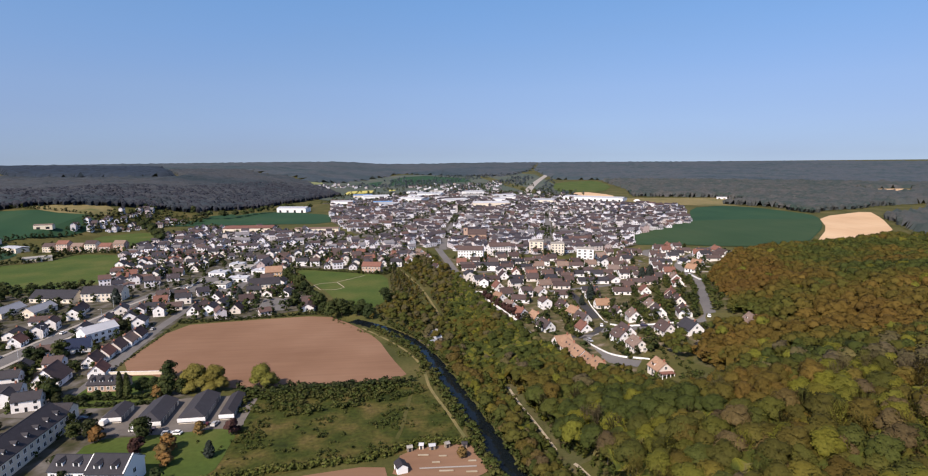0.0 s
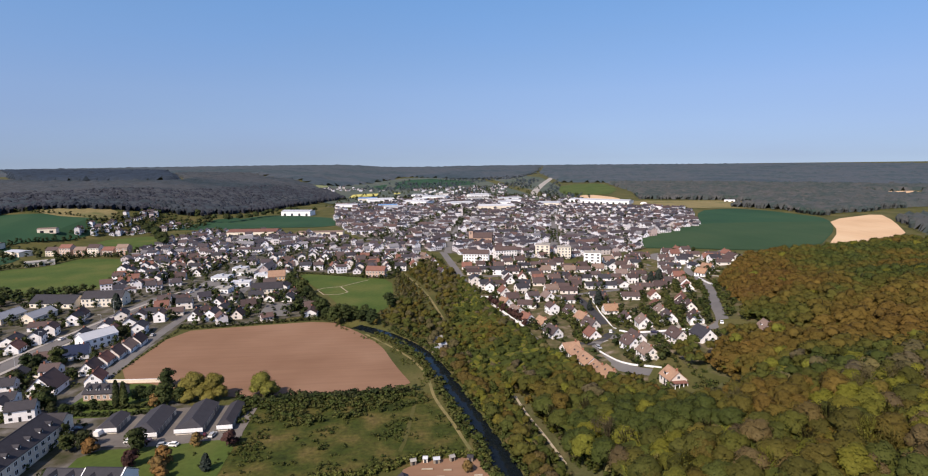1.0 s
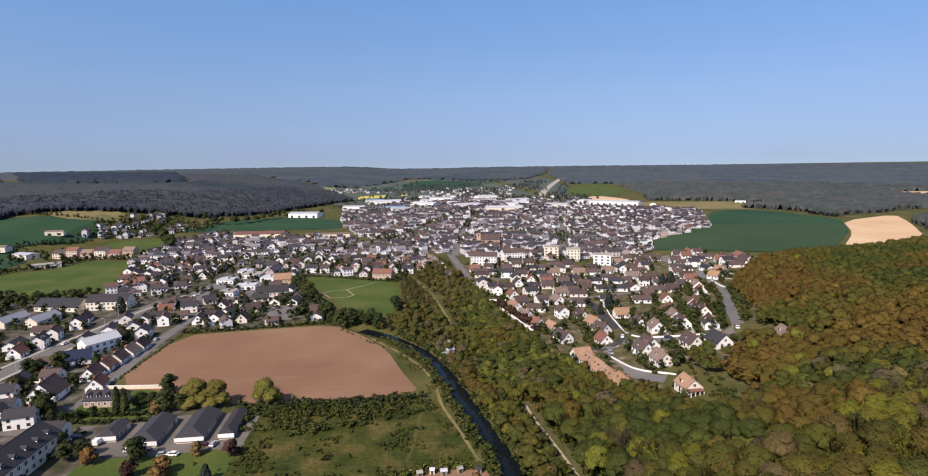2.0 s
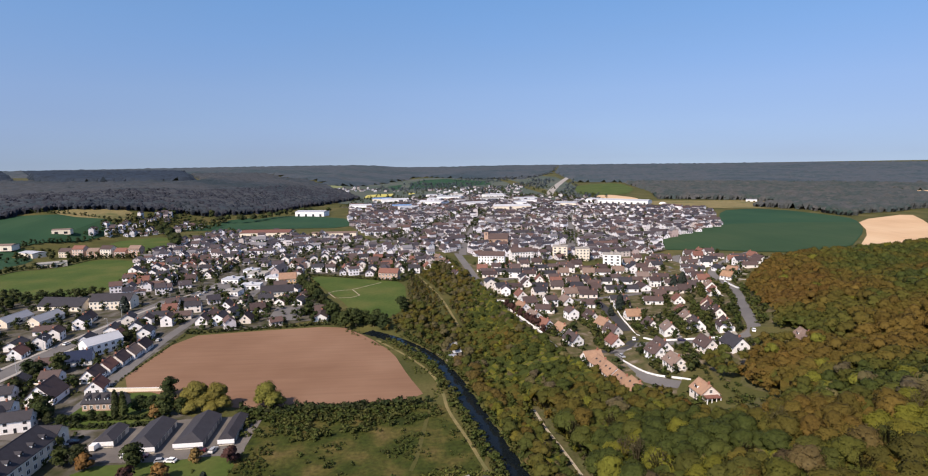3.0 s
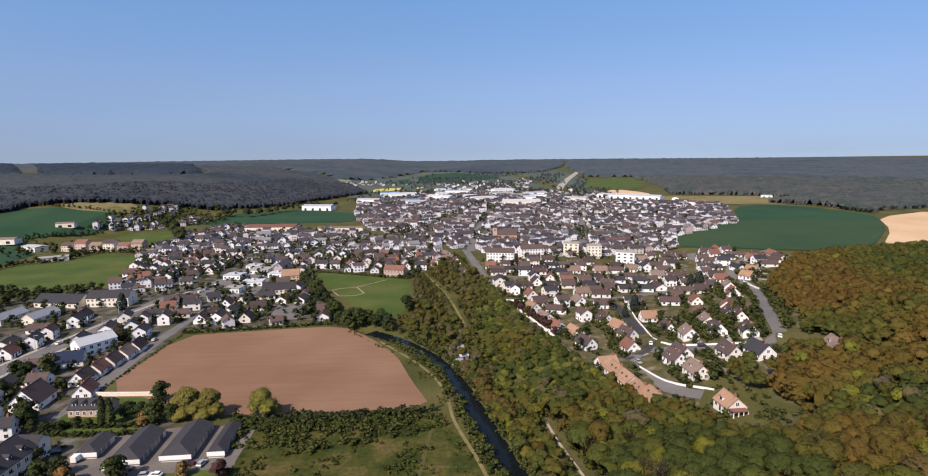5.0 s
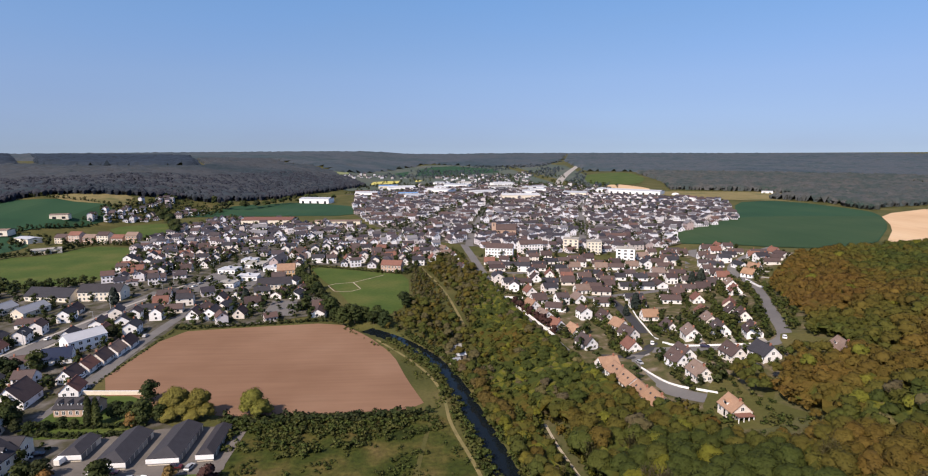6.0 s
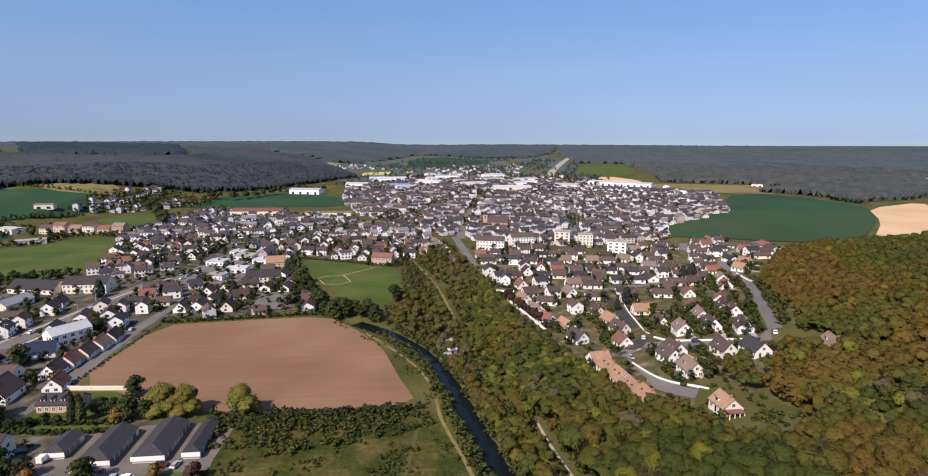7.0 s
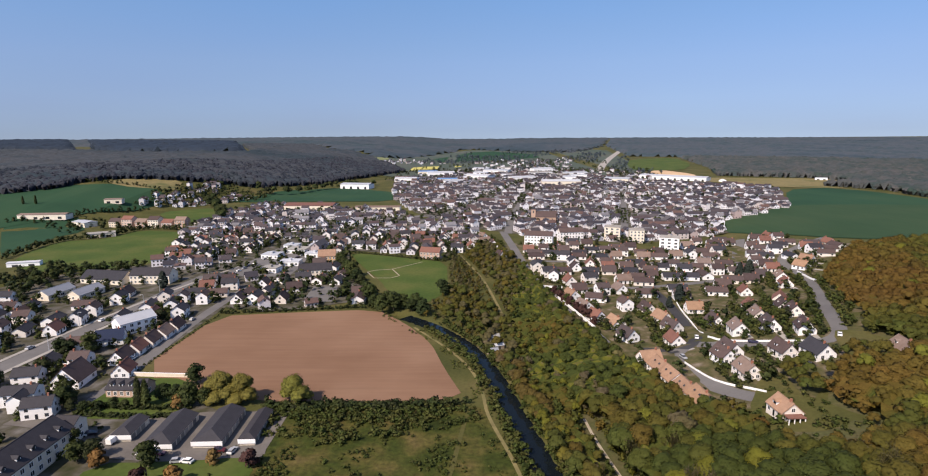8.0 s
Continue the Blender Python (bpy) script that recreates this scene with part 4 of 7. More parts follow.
edge = [(-900, 600), (-660, 690), (-592, 757), (-550, 802), (-545, 862), (-511, 880), (-430, 930), (-344, 1000), (-265, 1110), (-203, 1270), (-150, 1420)]
spots = scatter(LEFT_WOOD, 6.6, 21, lambda x, y: (line_distance(edge, x, y) < 190) & (np.abs(x) < 0.9 * y + 40))
g = np.random.default_rng(6)
grove("ridge_wood_edge", FAR_CROWN, spots, g.uniform(0.7, 1.25, len(spots)), np.clip(patchy(spots, 0.009, 4, 0.07), 0.02, 0.98), LEAF_GREY_HAZED, "grey-brown and dark green trees along the wood edge, tinted blue for haze", lift=4.0)
RIGHT_WOOD = [(500, 1190), (640, 1127), (672, 1060), (640, 1010), (574, 972), (604, 935), (628, 892), (618, 850), (620, 795), (660, 826), (740, 845), (788, 880), (915, 905), (780, 775), (670, 722), (560, 560), (620, 500), (1500, 900), (3600, 2400), (3000, 3800), (1100, 4550), (700, 3000), (540, 2000), (690, 1950), (580, 1440)]
patch("wood_floor", RIGHT_WOOD, WOODFLOOR, "floor of the wide plateau wood", "wood floor", 0.5, soft=0)
GAP = [(1110, 1300), (1270, 1290), (1060, 1105)]
canopy("plateau_wood", RIGHT_WOOD, 6.5, 9.0, 1.8, LEAF_PLATEAU_HAZED, "wide grey-brown leafless wood on the plateau, tinted blue for haze", 6, lambda x, y: (np.hypot(x, y) < 2000) & (x < 1.3 * y) & ~inside(GAP, x, y))
canopy("plateau_wood", RIGHT_WOOD, 16, 9.0, 2.0, LEAF_FAR_HAZED, "distant woods on the plateau, haze painted into their blue-grey", 6, lambda x, y: (np.hypot(x, y) >= 1985) & (np.hypot(x, y) < 4780))
edge = [(500, 1190), (640, 1127), (672, 1060), (640, 1010), (574, 972), (604, 935), (628, 892), (618, 850), (620, 795), (660, 826), (740, 845), (788, 880), (915, 905), (780, 775), (670, 722), (560, 560)]
spots = scatter(RIGHT_WOOD, 8.6, 31, lambda x, y: (line_distance(edge, x, y) < 170) & (x < 0.9 * y + 40))
grove("plateau_wood_edge", FAR_CROWN, spots, g.uniform(0.7, 1.2, len(spots)), np.clip(patchy(spots, 0.009, 6, 0.07), 0.02, 0.98), LEAF_PLATEAU_HAZED, "grey-brown trees along the plateau wood edge, tinted blue for haze", lift=4.0)
FAR_WOOD = [(-3400, 1900), (-700, 2150), (-250, 1750), (-180, 1900), (0, 2850), (300, 2500), (420, 2300), (700, 2950), (1100, 4550), (3000, 3800), (3900, 2000), (4300, 1500), (4600, 0), (4700, 2500), (2500, 4700), (-2500, 4700), (-4700, 2500), (-4600, 900), (-3000, 1500)]
canopy("conifer_wood", [(-3300, 2100), (-1500, 1680), (-1020, 1470), (-810, 1392), (-624, 1330), (-505, 1355), (-560, 1520), (-900, 2300), (-2600, 3700), (-3600, 3600)], 15, 15.0, 1.8, LEAF_CONIFER, "dark blue-green conifer wood on the plateau", 18, lambda x, y: np.abs(x + 985 + 0.69 * (y - 1520)) > 14 + 0.016 * (y - 1500), 0.002)
canopy("distant_woods", FAR_WOOD, 26, 8.0, 2.2, LEAF_FAR_HAZED, "distant woods along the horizon, haze painted into their blue-grey", 8, lambda x, y: (np.hypot(x, y) < 4780) & (np.abs(x) < 1.1 * y + 200), 0.002)


# ---- houses ----
def prism(length, width, eave, ridge, base=-1.5):
    """Walls with two gables; the ridge runs along x."""
    bm = bmesh.new()
    l, w = length / 2, width / 2
    a = [bm.verts.new(p) for p in ((-l, -w, base), (-l, w, base), (-l, w, eave), (-l, 0, ridge), (-l, -w, eave))]
    b = [bm.verts.new(p) for p in ((l, -w, base), (l, w, base), (l, w, eave), (l, 0, ridge), (l, -w, eave))]
    bm.faces.new(a[::-1])
    bm.faces.new(b)
    for i in range(5):
        j = (i + 1) % 5
        bm.faces.new((a[i], a[j], b[j], b[i]))
    bmesh.ops.recalc_face_normals(bm, faces=bm.faces)
    return bm


def gable_roof(length, width, eave, ridge, over=0.4, thick=0.22):
    """Two sloping slabs with overhang and a ridge cap."""
    bm = bmesh.new()
    l, w = length / 2 + over * 0.7, width / 2
    drop = (ridge - eave) / w * over
    prof = [(-w - over, eave - drop), (0, ridge), (w + over, eave - drop)]
    low = [(y, z + 0.02) for y, z in prof]
    top = [(y, z + 0.02 + thick) for y, z in prof]
    ring = low + top[::-1]
    a = [bm.verts.new((-l, y, z)) for y, z in ring]
    b = [bm.verts.new((l, y, z)) for y, z in ring]
    for i in range(6):
        j = (i + 1) % 6
        bm.faces.new((a[i], a[j], b[j], b[i]))
    for r in (a, b):
        bm.faces.new((r[0], r[1], r[4], r[5]))
        bm.faces.new((r[1], r[2], r[3], r[4]))
    bmesh.ops.recalc_face_normals(bm, faces=bm.faces)
    box(bm, -l - 0.01, l + 0.01, -0.14, 0.14, ridge + thick - 0.06, ridge + thick + 0.08)
    return bm


def window(parent, x, y, z, w, h, side, name="window", glass=None, lite=False):
    """A framed pane on the wall side that faces along x or y."""
    d, s = (0.05, 1) if side[1] > 0 else (0.05, -1)
    bm = bmesh.new()
    t = 0.13
    bars = ((-w / 2 - t, w / 2 + t, -t, 0), (-w / 2 - t, w / 2 + t, h, h + t), (-w / 2 - t, -w / 2, 0, h), (w / 2, w / 2 + t, 0, h), (-0.04, 0.04, 0, h))
    for u0, u1, z0, z1 in bars:
        if side[0] == "y":
            box(bm, x + u0, x + u1, min(y, y + s * d), max(y, y + s * d), z + z0, z + z1)
        else:
            box(bm, min(x, x + s * d), max(x, x + s * d), y + u0, y + u1, z + z0, z + z1)
    if lite:
        bm.free()
        if side[0] == "y":
            return part(name, boxed(x - w / 2, x + w / 2, min(y, y + s * 0.04), max(y, y + s * 0.04), z, z + h), GLASS, parent)
        return part(name, boxed(min(x, x + s * 0.04), max(x, x + s * 0.04), y - w / 2, y + w / 2, z, z + h), GLASS, parent)
    fr = part(name, bm, WHITE, parent)
    if side[0] == "y":
        pane = boxed(x - w / 2, x + w / 2, min(y, y + s * 0.025), max(y, y + s * 0.025), z, z + h)
    else:
        pane = boxed(min(x, x + s * 0.025), max(x, x + s * 0.025), y - w / 2, y + w / 2, z, z + h)
    part("pane", pane, glass or GLASS, fr)
    return fr


def house(length, width, eave, pitch, roof_mat, label, at, wall_mat=None, chimney=True, group="houses of the estate", lite=False):
    """A detached house under a gabled roof."""
    ridge = eave + width / 2 * math.tan(radians(pitch))
    h = thing("house", label, "house", group, at=at)
    part("wall", prism(length, width, eave, ridge), wall_mat or WALLS, h)
    roof = part("roof", gable_roof(length, width, eave, ridge), roof_mat, h)
    if chimney:
        part("chimney", boxed(length * 0.28, length * 0.28 + 0.6, -0.35, 0.35, ridge - 0.8, ridge + 1.1), BRICK, roof)
    l, w = length / 2, width / 2
    for sx in (-1, 1):
        for u in ((-0.42, 0.42) if not lite else (0.1,)):
            window(h, sx * l, w * u, 0.9, 1.25, 1.25, ("x", sx), lite=lite)
        if pitch > 35 or eave > 4:
            window(h, sx * l, 0, eave + 0.5 if eave < 4 else 3.4, 1.1, 1.2, ("x", sx), lite=lite)
    for sy in (-1, 1):
        for u in (-0.3, 0.32):
            window(h, u * length, sy * w, 0.9, 1.3, 1.25, ("y", sy), lite=lite)
            if eave > 4:
                window(h, u * length, sy * w, 3.3, 1.2, 1.1, ("y", sy), lite=True)
    part("door", boxed(-0.5, 0.45, -w - 0.05, -w, 0.0, 2.1), GLASS, h, "dark front door")
    return h


def dormer(roof, x, y, z, side, w=1.4, h=1.5, depth=2.0, mat=None):
    """A small gabled dormer standing out of the slope on one side."""
    s = side
    d = part("dormer", boxed(x - w / 2, x + w / 2, min(y, y - s * depth), max(y, y - s * depth), z, z + h), WHITE, roof, "white rendered dormer")
    bm = bmesh.new()
    a = [bm.verts.new(p) for p in ((x - w / 2 - 0.2, y + s * 0.25, z + h), (x, y + s * 0.25, z + h + 0.8), (x + w / 2 + 0.2, y + s * 0.25, z + h))]
    b = [bm.verts.new(p) for p in ((x - w / 2 - 0.2, y - s * depth, z + h), (x, y - s * depth, z + h + 0.8), (x + w / 2 + 0.2, y - s * depth, z + h))]
    bm.faces.new(a)
    bm.faces.new(b[::-1])
    for i in range(3):
        j = (i + 1) % 3
        bm.faces.new((a[i], b[i], b[j], a[j]))
    bmesh.ops.recalc_face_normals(bm, faces=bm.faces)
    part("dormer_roof", bm, mat, roof)
    part("dormer_window", boxed(x - w * 0.33, x + w * 0.33, min(y, y + s * 0.04), max(y, y + s * 0.04), z + 0.35, z + h - 0.1), GLASS, roof)
    return d


def at(x, y, turn, rise=0.0):
    return pose(x, y, lie(x, y) + rise, 0, 0, turn)


# ---- the estate on the slope ----
KINDS = [
    house(9.6, 7.0, 2.7, 45, TILE_BROWN, "white rendered house with a steep brown tile roof", at(80.5, 310, -70)),
    house(9.0, 7.4, 2.7, 42, TILE_ORANGE, "white rendered house with a pale orange tile roof", at(79, 328, -74)),
    house(10.4, 8.2, 2.6, 42, SLATE, "white house with a large black slate roof", at(141.8, 261, -84)),
    house(8.2, 6.6, 4.9, 36, TILE_BROWN, "pale two-storey house with a brown tile roof", at(92, 357, -80)),
    house(9.0, 7.0, 2.7, 44, TILE_RED, "white rendered house with a red tile roof", at(71.5, 339, -66)),
    house(9.8, 7.4, 2.7, 42, TILE_BEIGE, "white house with a weathered beige-brown tile roof", at(68.5, 356.5, -69)),
    house(10.0, 7.0, 4.9, 34, SLATE, "two-storey pale house with a slate roof", at(59, 432, 10)),
]
for k, mat in ((KINDS[0], TILE_BROWN), (KINDS[5], TILE_BEIGE)):
    dormer([o for o in k.children if o.name.startswith("roof")][0], -1.2, -2.6, 3.4, -1, 1.5, 1.3, 1.8, mat)
BROWN, ORANGE, BLACK, TALLER, RED, BEIGE, TALLSLATE = KINDS
# houses by the foot of the gable that faces the valley, and the way of the ridge
NEAR_ROW = [(ORANGE, 66.9, 374.3, -68), (BROWN, 103.3, 346.1, -78), (ORANGE, 107.3, 331.5, -70), (RED, 101.2, 298.4, -84), (BROWN, 115.7, 273.3, -83), (BEIGE, 112.3, 251.5, -88), (BROWN, 132.1, 262.5, -84), (BROWN, 129.6, 322.5, -92), (BEIGE, 127.9, 294.9, -98), (BROWN, 107.6, 317.6, -70)]
UPPER_ROW = [(RED, 171.9, 380.1, -100), (RED, 157.0, 342.8, -100), (BEIGE, 147.1, 315.5, -100), (BROWN, 140.7, 292.1, -98), (BROWN, 150.2, 282.2, -106), (BROWN, 161.2, 310.2, -106), (BROWN, 164.7, 326.0, -106), (BEIGE, 207.8, 407.4, -104), (RED, 200.2, 387.5, -104), (ORANGE, 234.8, 425.9, -60), (ORANGE, 246.7, 440.0, -60), (RED, 178.2, 356.0, 60), (ORANGE, 133.5, 352.0, -2), (TALLER, 62.0, 428.0, 80), (BROWN, 25.2, 533.0, -80), (BEIGE, 18.6, 569.3, -60), (BROWN, 30.0, 486.0, -70), (BEIGE, 22.0, 552.0, 10)]
placed = []
for k, x, y, turn in NEAR_ROW + UPPER_ROW:
    c, s = math.cos(radians(turn)) * 4.6, math.sin(radians(turn)) * 4.6
    placed.append((x - c, y - s))
    copy_thing(k, at(x - c, y - s, turn))
    if turn not in (80, 10, 60):
        d = 0.5 + 7.0 * (len(placed) % 3) / 3
        strip("driveway", [(x + c / 4.6 * 0.4 - s * 0.45, y + s / 4.6 * 0.4 + c * 0.45), (x + c / 4.6 * (5 + d) - s * 0.5, y + s / 4.6 * (5 + d) + c * 0.5)], 3.0, CONCRETE, "pale paved driveway before a house", "driveway", 0.12, step=2.5, passes=0)
placed += [(o.location.x, o.location.y) for o in KINDS]
last = house(8.6, 7.4, 2.9, 41, TILE_ORANGE, "orange tiled house with dormer and veranda beside the wood", at(107.3, 220.5, -87))
dormer([o for o in last.children if o.name.startswith("roof")][0], -1.0, -3.0, 3.4, -1, 2.2, 1.4, 2.2, TILE_ORANGE)
part("veranda_roof", boxed(4.4, 7.2, -3.2, 2.8, 2.5, 2.75), TILE_RED, last, "dark red tiled veranda roof")
for y in (-2.8, -1.0, 0.8, 2.5):
    part("veranda_post", boxed(6.8, 7.05, y - 0.12, y + 0.12, -1.5, 2.5), WHITE, last)
placed.append((107.3, 220))
wide = copy_thing(BROWN, at(110.6, 273.5, -83))
for i, (x, y) in enumerate(((83.6, 270.0), (85.0, 260.6), (86.8, 250.6), (88.6, 240.6))):
    unit = house(9.7, 8.2, 2.8, 38, TILE_ORANGE, "terraced house under one long pale orange tile roof", at(x, y, -82 if i < 2 else -85, 0.55 if i < 2 else 0.0), chimney=i != 1, group="terrace beside the wood")
    placed.append((x, y))
    roof = [o for o in unit.children if o.name.startswith("roof")][0]
    for u in (-2.2, 1.6):
        part("roof_window", boxed(u, u + 0.8, 0.0, 0.8, 0.0, 0.08), GLASS, roof).matrix_local = pose(0, -2.4, 4.75, 37, 0, 0)
part_end = copy_thing(ORANGE, at(82.0, 281.0, 12))
placed.append((82, 281))


MID = [
    house(9.6, 7.0, 2.7, 45, TILE_BROWN, "white house with a steep brown tile roof", at(72, 392, 12), lite=True),
    house(8.2, 6.6, 4.9, 36, TILE_BROWN, "pale two-storey house with a brown tile roof", at(86, 388, 12), lite=True),
    house(9.8, 7.4, 2.7, 42, TILE_BEIGE, "white house with a weathered beige tile roof", at(98, 392, 100), lite=True),
    house(10.0, 7.0, 4.9, 34, SLATE, "two-storey pale house with a slate roof", at(84, 415, 12), lite=True),
    house(9.0, 7.0, 2.7, 44, TILE_RED, "white house with a red tile roof", at(70, 412, 100), lite=True),
]
placed += [(o.location.x, o.location.y) for o in MID]
MID += [house(12.5, 7.6, 2.7, 30, TILE_BROWN, "long low white house with a brown tile roof", at(112, 383, -6), lite=True), house(11.5, 7.2, 2.8, 30, SLATE, "low white house with a dark slate roof", at(134, 392, -6), lite=True)]
placed += [(112, 383), (134, 392)]
M_BROWN, M_TALL, M_BEIGE, M_SLATE, M_RED, M_LOW, M_LOWSLATE = MID


COMMERCE = [(-176, 434), (-118, 432), (-118, 470), (-124, 500), (-136, 556), (-164, 560), (-168, 520)]


def settle(outline, spacing, seed, turn, kinds, roads, limit=400, clear=11.0, road_clear=8.0, ways=(0, 90, 180, 270)):
    """Houses standing along the streets of an outline, clear of those that already stand."""
    g = np.random.default_rng(seed)
    made = 0
    for x, y in scatter(outline, spacing, seed, lambda x, y: np.min([line_distance(r, x, y) for r in roads], 0) > road_clear, 0.2):
        if made < limit and all((x - a) ** 2 + (y - b) ** 2 > clear ** 2 for a, b in placed) and not inside(COMMERCE, np.array([x]), np.array([y]))[0]:
            k = kinds[g.integers(len(kinds))]
            copy_thing(k, at(x, y, turn + g.choice(ways) + g.normal() * 4))
            placed.append((x, y))
            made += 1


# ---- apartment blocks ----
def block(x0, y0, x1, y1, depth, storeys, label, wall, roof, bays, flat=True, name="apartment_block", group="apartment blocks", low=False):
    """A slab of flats whose front runs between two points, with rows of windows."""
    length, turn = math.hypot(x1 - x0, y1 - y0), math.degrees(math.atan2(y1 - y0, x1 - x0))
    h = storeys * 2.8 + 0.6
    a = thing(name, label, "apartment block" if name == "apartment_block" else "building", group, at=at(x0, y0, turn))
    part("wall", boxed(0, length, 0, depth, -1, h), wall, a)
    if flat:
        bm = bmesh.new()
        box(bm, -0.2, length + 0.2, -0.2, depth + 0.2, h, h + 0.5)
        box(bm, length * 0.4, length * 0.55, depth * 0.35, depth * 0.65, h + 0.5, h + 2.0)
        part("roof", bm, roof, a)
    else:
        bm = gable_roof(length, depth, h, h + depth * 0.32)
        bmesh.ops.translate(bm, verts=bm.verts, vec=(length / 2, depth / 2, 0))
        part("roof", bm, roof, a)
        bm = prism(length, depth, h, h + depth * 0.32, h - 0.01)
        bmesh.ops.translate(bm, verts=bm.verts, vec=(length / 2, depth / 2, 0))
        part("gable", bm, wall, a)
    for i in range(bays):
        for k in range(storeys):
            window(a, (i + 0.5) * length / bays, 0, k * 2.8 + 1.0, length / bays * 0.42, 1.45, ("y", -1))
    for k in range(storeys):
        window(a, length, depth * 0.5, k * 2.8 + 1.0, 1.3, 1.4, ("x", 1))
        window(a, 0, depth * 0.5, k * 2.8 + 1.0, 1.3, 1.4, ("x", -1))
    placed.extend([((x0 * (1 - u) + x1 * u) - math.sin(radians(turn)) * depth / 2, (y0 * (1 - u) + y1 * u) + math.cos(radians(turn)) * depth / 2) for u in (0.1, 0.5, 0.9)])
    return a


block(52.7, 543.2, 76.5, 537.3, 10, 3, "white apartment slab under a brown pitched roof", WALLS, TILE_BROWN, 9, False)
block(86.4, 556.0, 108.2, 559.0, 10, 3, "white apartment slab with pitched roof beside trees", WALLS, TILE_BROWN, 8, False)
block(129.0, 567.5, 142.5, 563.0, 11, 4, "cream apartment tower with a plain gable front", CREAM, CONCRETE, 3)
block(147.5, 549.0, 160.0, 547.0, 10, 4, "pale apartment block half behind trees", CREAM, CONCRETE, 4)
block(162.5, 514.0, 177.0, 508.5, 11, 4, "bright white apartment tower with a central window strip", WHITE, CONCRETE, 3)
for i in range(6):
    x = -388 + i * 15.5
    block(x, 653 - i * 2.2, x + 12, 651.5 - i * 2.2, 10, 3 if i % 2 else 2, ("cream apartment house beside the sports field", "pink apartment house with a red roof", "pale brick apartment house beside the sports field")[i % 3], (CREAM, PINK, BRICK_PALE)[i % 3], (TILE_BROWN, TILE_RED, TILE_BEIGE)[i % 3], 4, False)

# ---- left bank: garages, long slate building and street ----
GARAGE_ROOF = SLATE


def garage_row(x, y0, y1, width, turn, label):
    """A row of lock-up garages under one slate roof, hipped at the near end."""
    length = y1 - y0
    a = thing("garage_row", label, "garage row", "garage rows", at=at(x, y0, turn))
    w, e, r = width / 2, 2.5, 2.5 + width * 0.22
    part("wall", boxed(-w + 0.3, w - 0.3, 0.3, length - 0.3, -0.5, e), CREAM, a)
    bm = bmesh.new()
    v = [bm.verts.new(p) for p in ((-w, 0, e), (w, 0, e), (w, length, e), (-w, length, e), (0, width * 0.42, r), (0, length - 0.2, r))]
    for f in ((0, 1, 4), (1, 2, 5, 4), (2, 3, 5), (3, 0, 4, 5), (0, 3, 2, 1)):
        bm.faces.new([v[i] for i in f])
    roof = part("roof", bm, GARAGE_ROOF, a, "dark slate roof")
    part("fascia", boxed(-w - 0.05, w + 0.05, -0.12, 0.02, e - 1.5, e - 0.02), WHITE, a, "broad white front band")
    n = int((length - 1) / 3.0)
    for i in range(n):
        for sx in (-1, 1):
            x0 = sx * (w - 0.3)
            part("garage_door", boxed(min(x0, x0 + sx * 0.06), max(x0, x0 + sx * 0.06), 0.8 + i * 3.0, 3.2 + i * 3.0, 0, 2.1), DOOR, a)
    placed.extend([(x, y0 + length * u) for u in (0.1, 0.5, 0.9)])
    return a


garage_row(-111.8, 217.5, 230.0, 7.0, 2, "short row of garages with a slate roof")
garage_row(-96.8, 211.8, 232.5, 10.0, 2, "row of garages with slate roof and white front band")
garage_row(-81.4, 213.6, 236.0, 10.0, 2, "row of garages with slate roof and white front band")
garage_row(-69.0, 215.0, 235.0, 5.6, 2, "narrow row of garages with a slate roof")
patch("lawn", [(-113, 183), (-113, 205), (-90, 206.5), (-62, 209), (-62, 172), (-82, 172), (-84, 182)], MEADOW, "mown lawn with garden trees by the dwellings", "lawn", 0.15, wobble=1.0)
patch("lawn", [(-142, 234), (-118, 232), (-100, 240), (-100, 246), (-112, 266), (-137, 268)], MEADOW, "lawns of the country house garden", "lawn", 0.15, wobble=1.0)
patch("garage_yard", [(-120, 208), (-62, 208), (-62, 238), (-92, 238), (-118, 232)], ASPHALT_WARM, "worn asphalt yard between the garages", "yard", 0.16, soft=0)
strip("road_garages", [(-62, 213), (-90, 208), (-118, 212), (-128, 222), (-140, 228), (-160, 232)], 6, ASPHALT_WARM, "worn asphalt drive to the garages", "road", 0.2)

flats = block(-126.2, 169.0, -125.6, 216.0, 13, 2, "long two-storey building with slate roof and dormers", CREAM, SLATE, 14, False, "long_building", "slate-roofed buildings")
roof = [o for o in flats.children if o.name.startswith("roof")][0]
for i in range(8):
    dormer(roof, 4 + i * 5.6, 1.5, 6.4, -1, 1.6, 1.7, 3.0, SLATE)
block(-134.0, 217.4, -126.4, 217.0, 6, 2, "slate-roofed end building of pale render", CREAM, SLATE, 2, False, "long_building", "slate-roofed buildings")
for x0, y0, x1, y1, deep, bays in ((-109.0, 173.6, -97.6, 172.0, 9, 4), (-96.8, 170.6, -85.2, 168.9, 11, 4)):
    row = block(x0, y0, x1, y1, deep, 2, "white dwellings with slate roof, dormers and fire walls", WHITE, SLATE, bays, False, "long_building", "slate-roofed buildings")
    roof = [o for o in row.children if o.name.startswith("roof")][0]
    for i in range(2):
        dormer(roof, 3.0 + i * 5.2, 1.2, 6.6, -1, 2.0, 1.8, 3.0, SLATE)
    bm = prism(0.4, deep, 6.5, 6.6 + deep * 0.32, 5.8)
    bmesh.ops.translate(bm, verts=bm.verts, vec=(11.75, deep / 2, 0))
    part("fire_wall", bm, WHITE, row, "white fire wall rising above the roof")
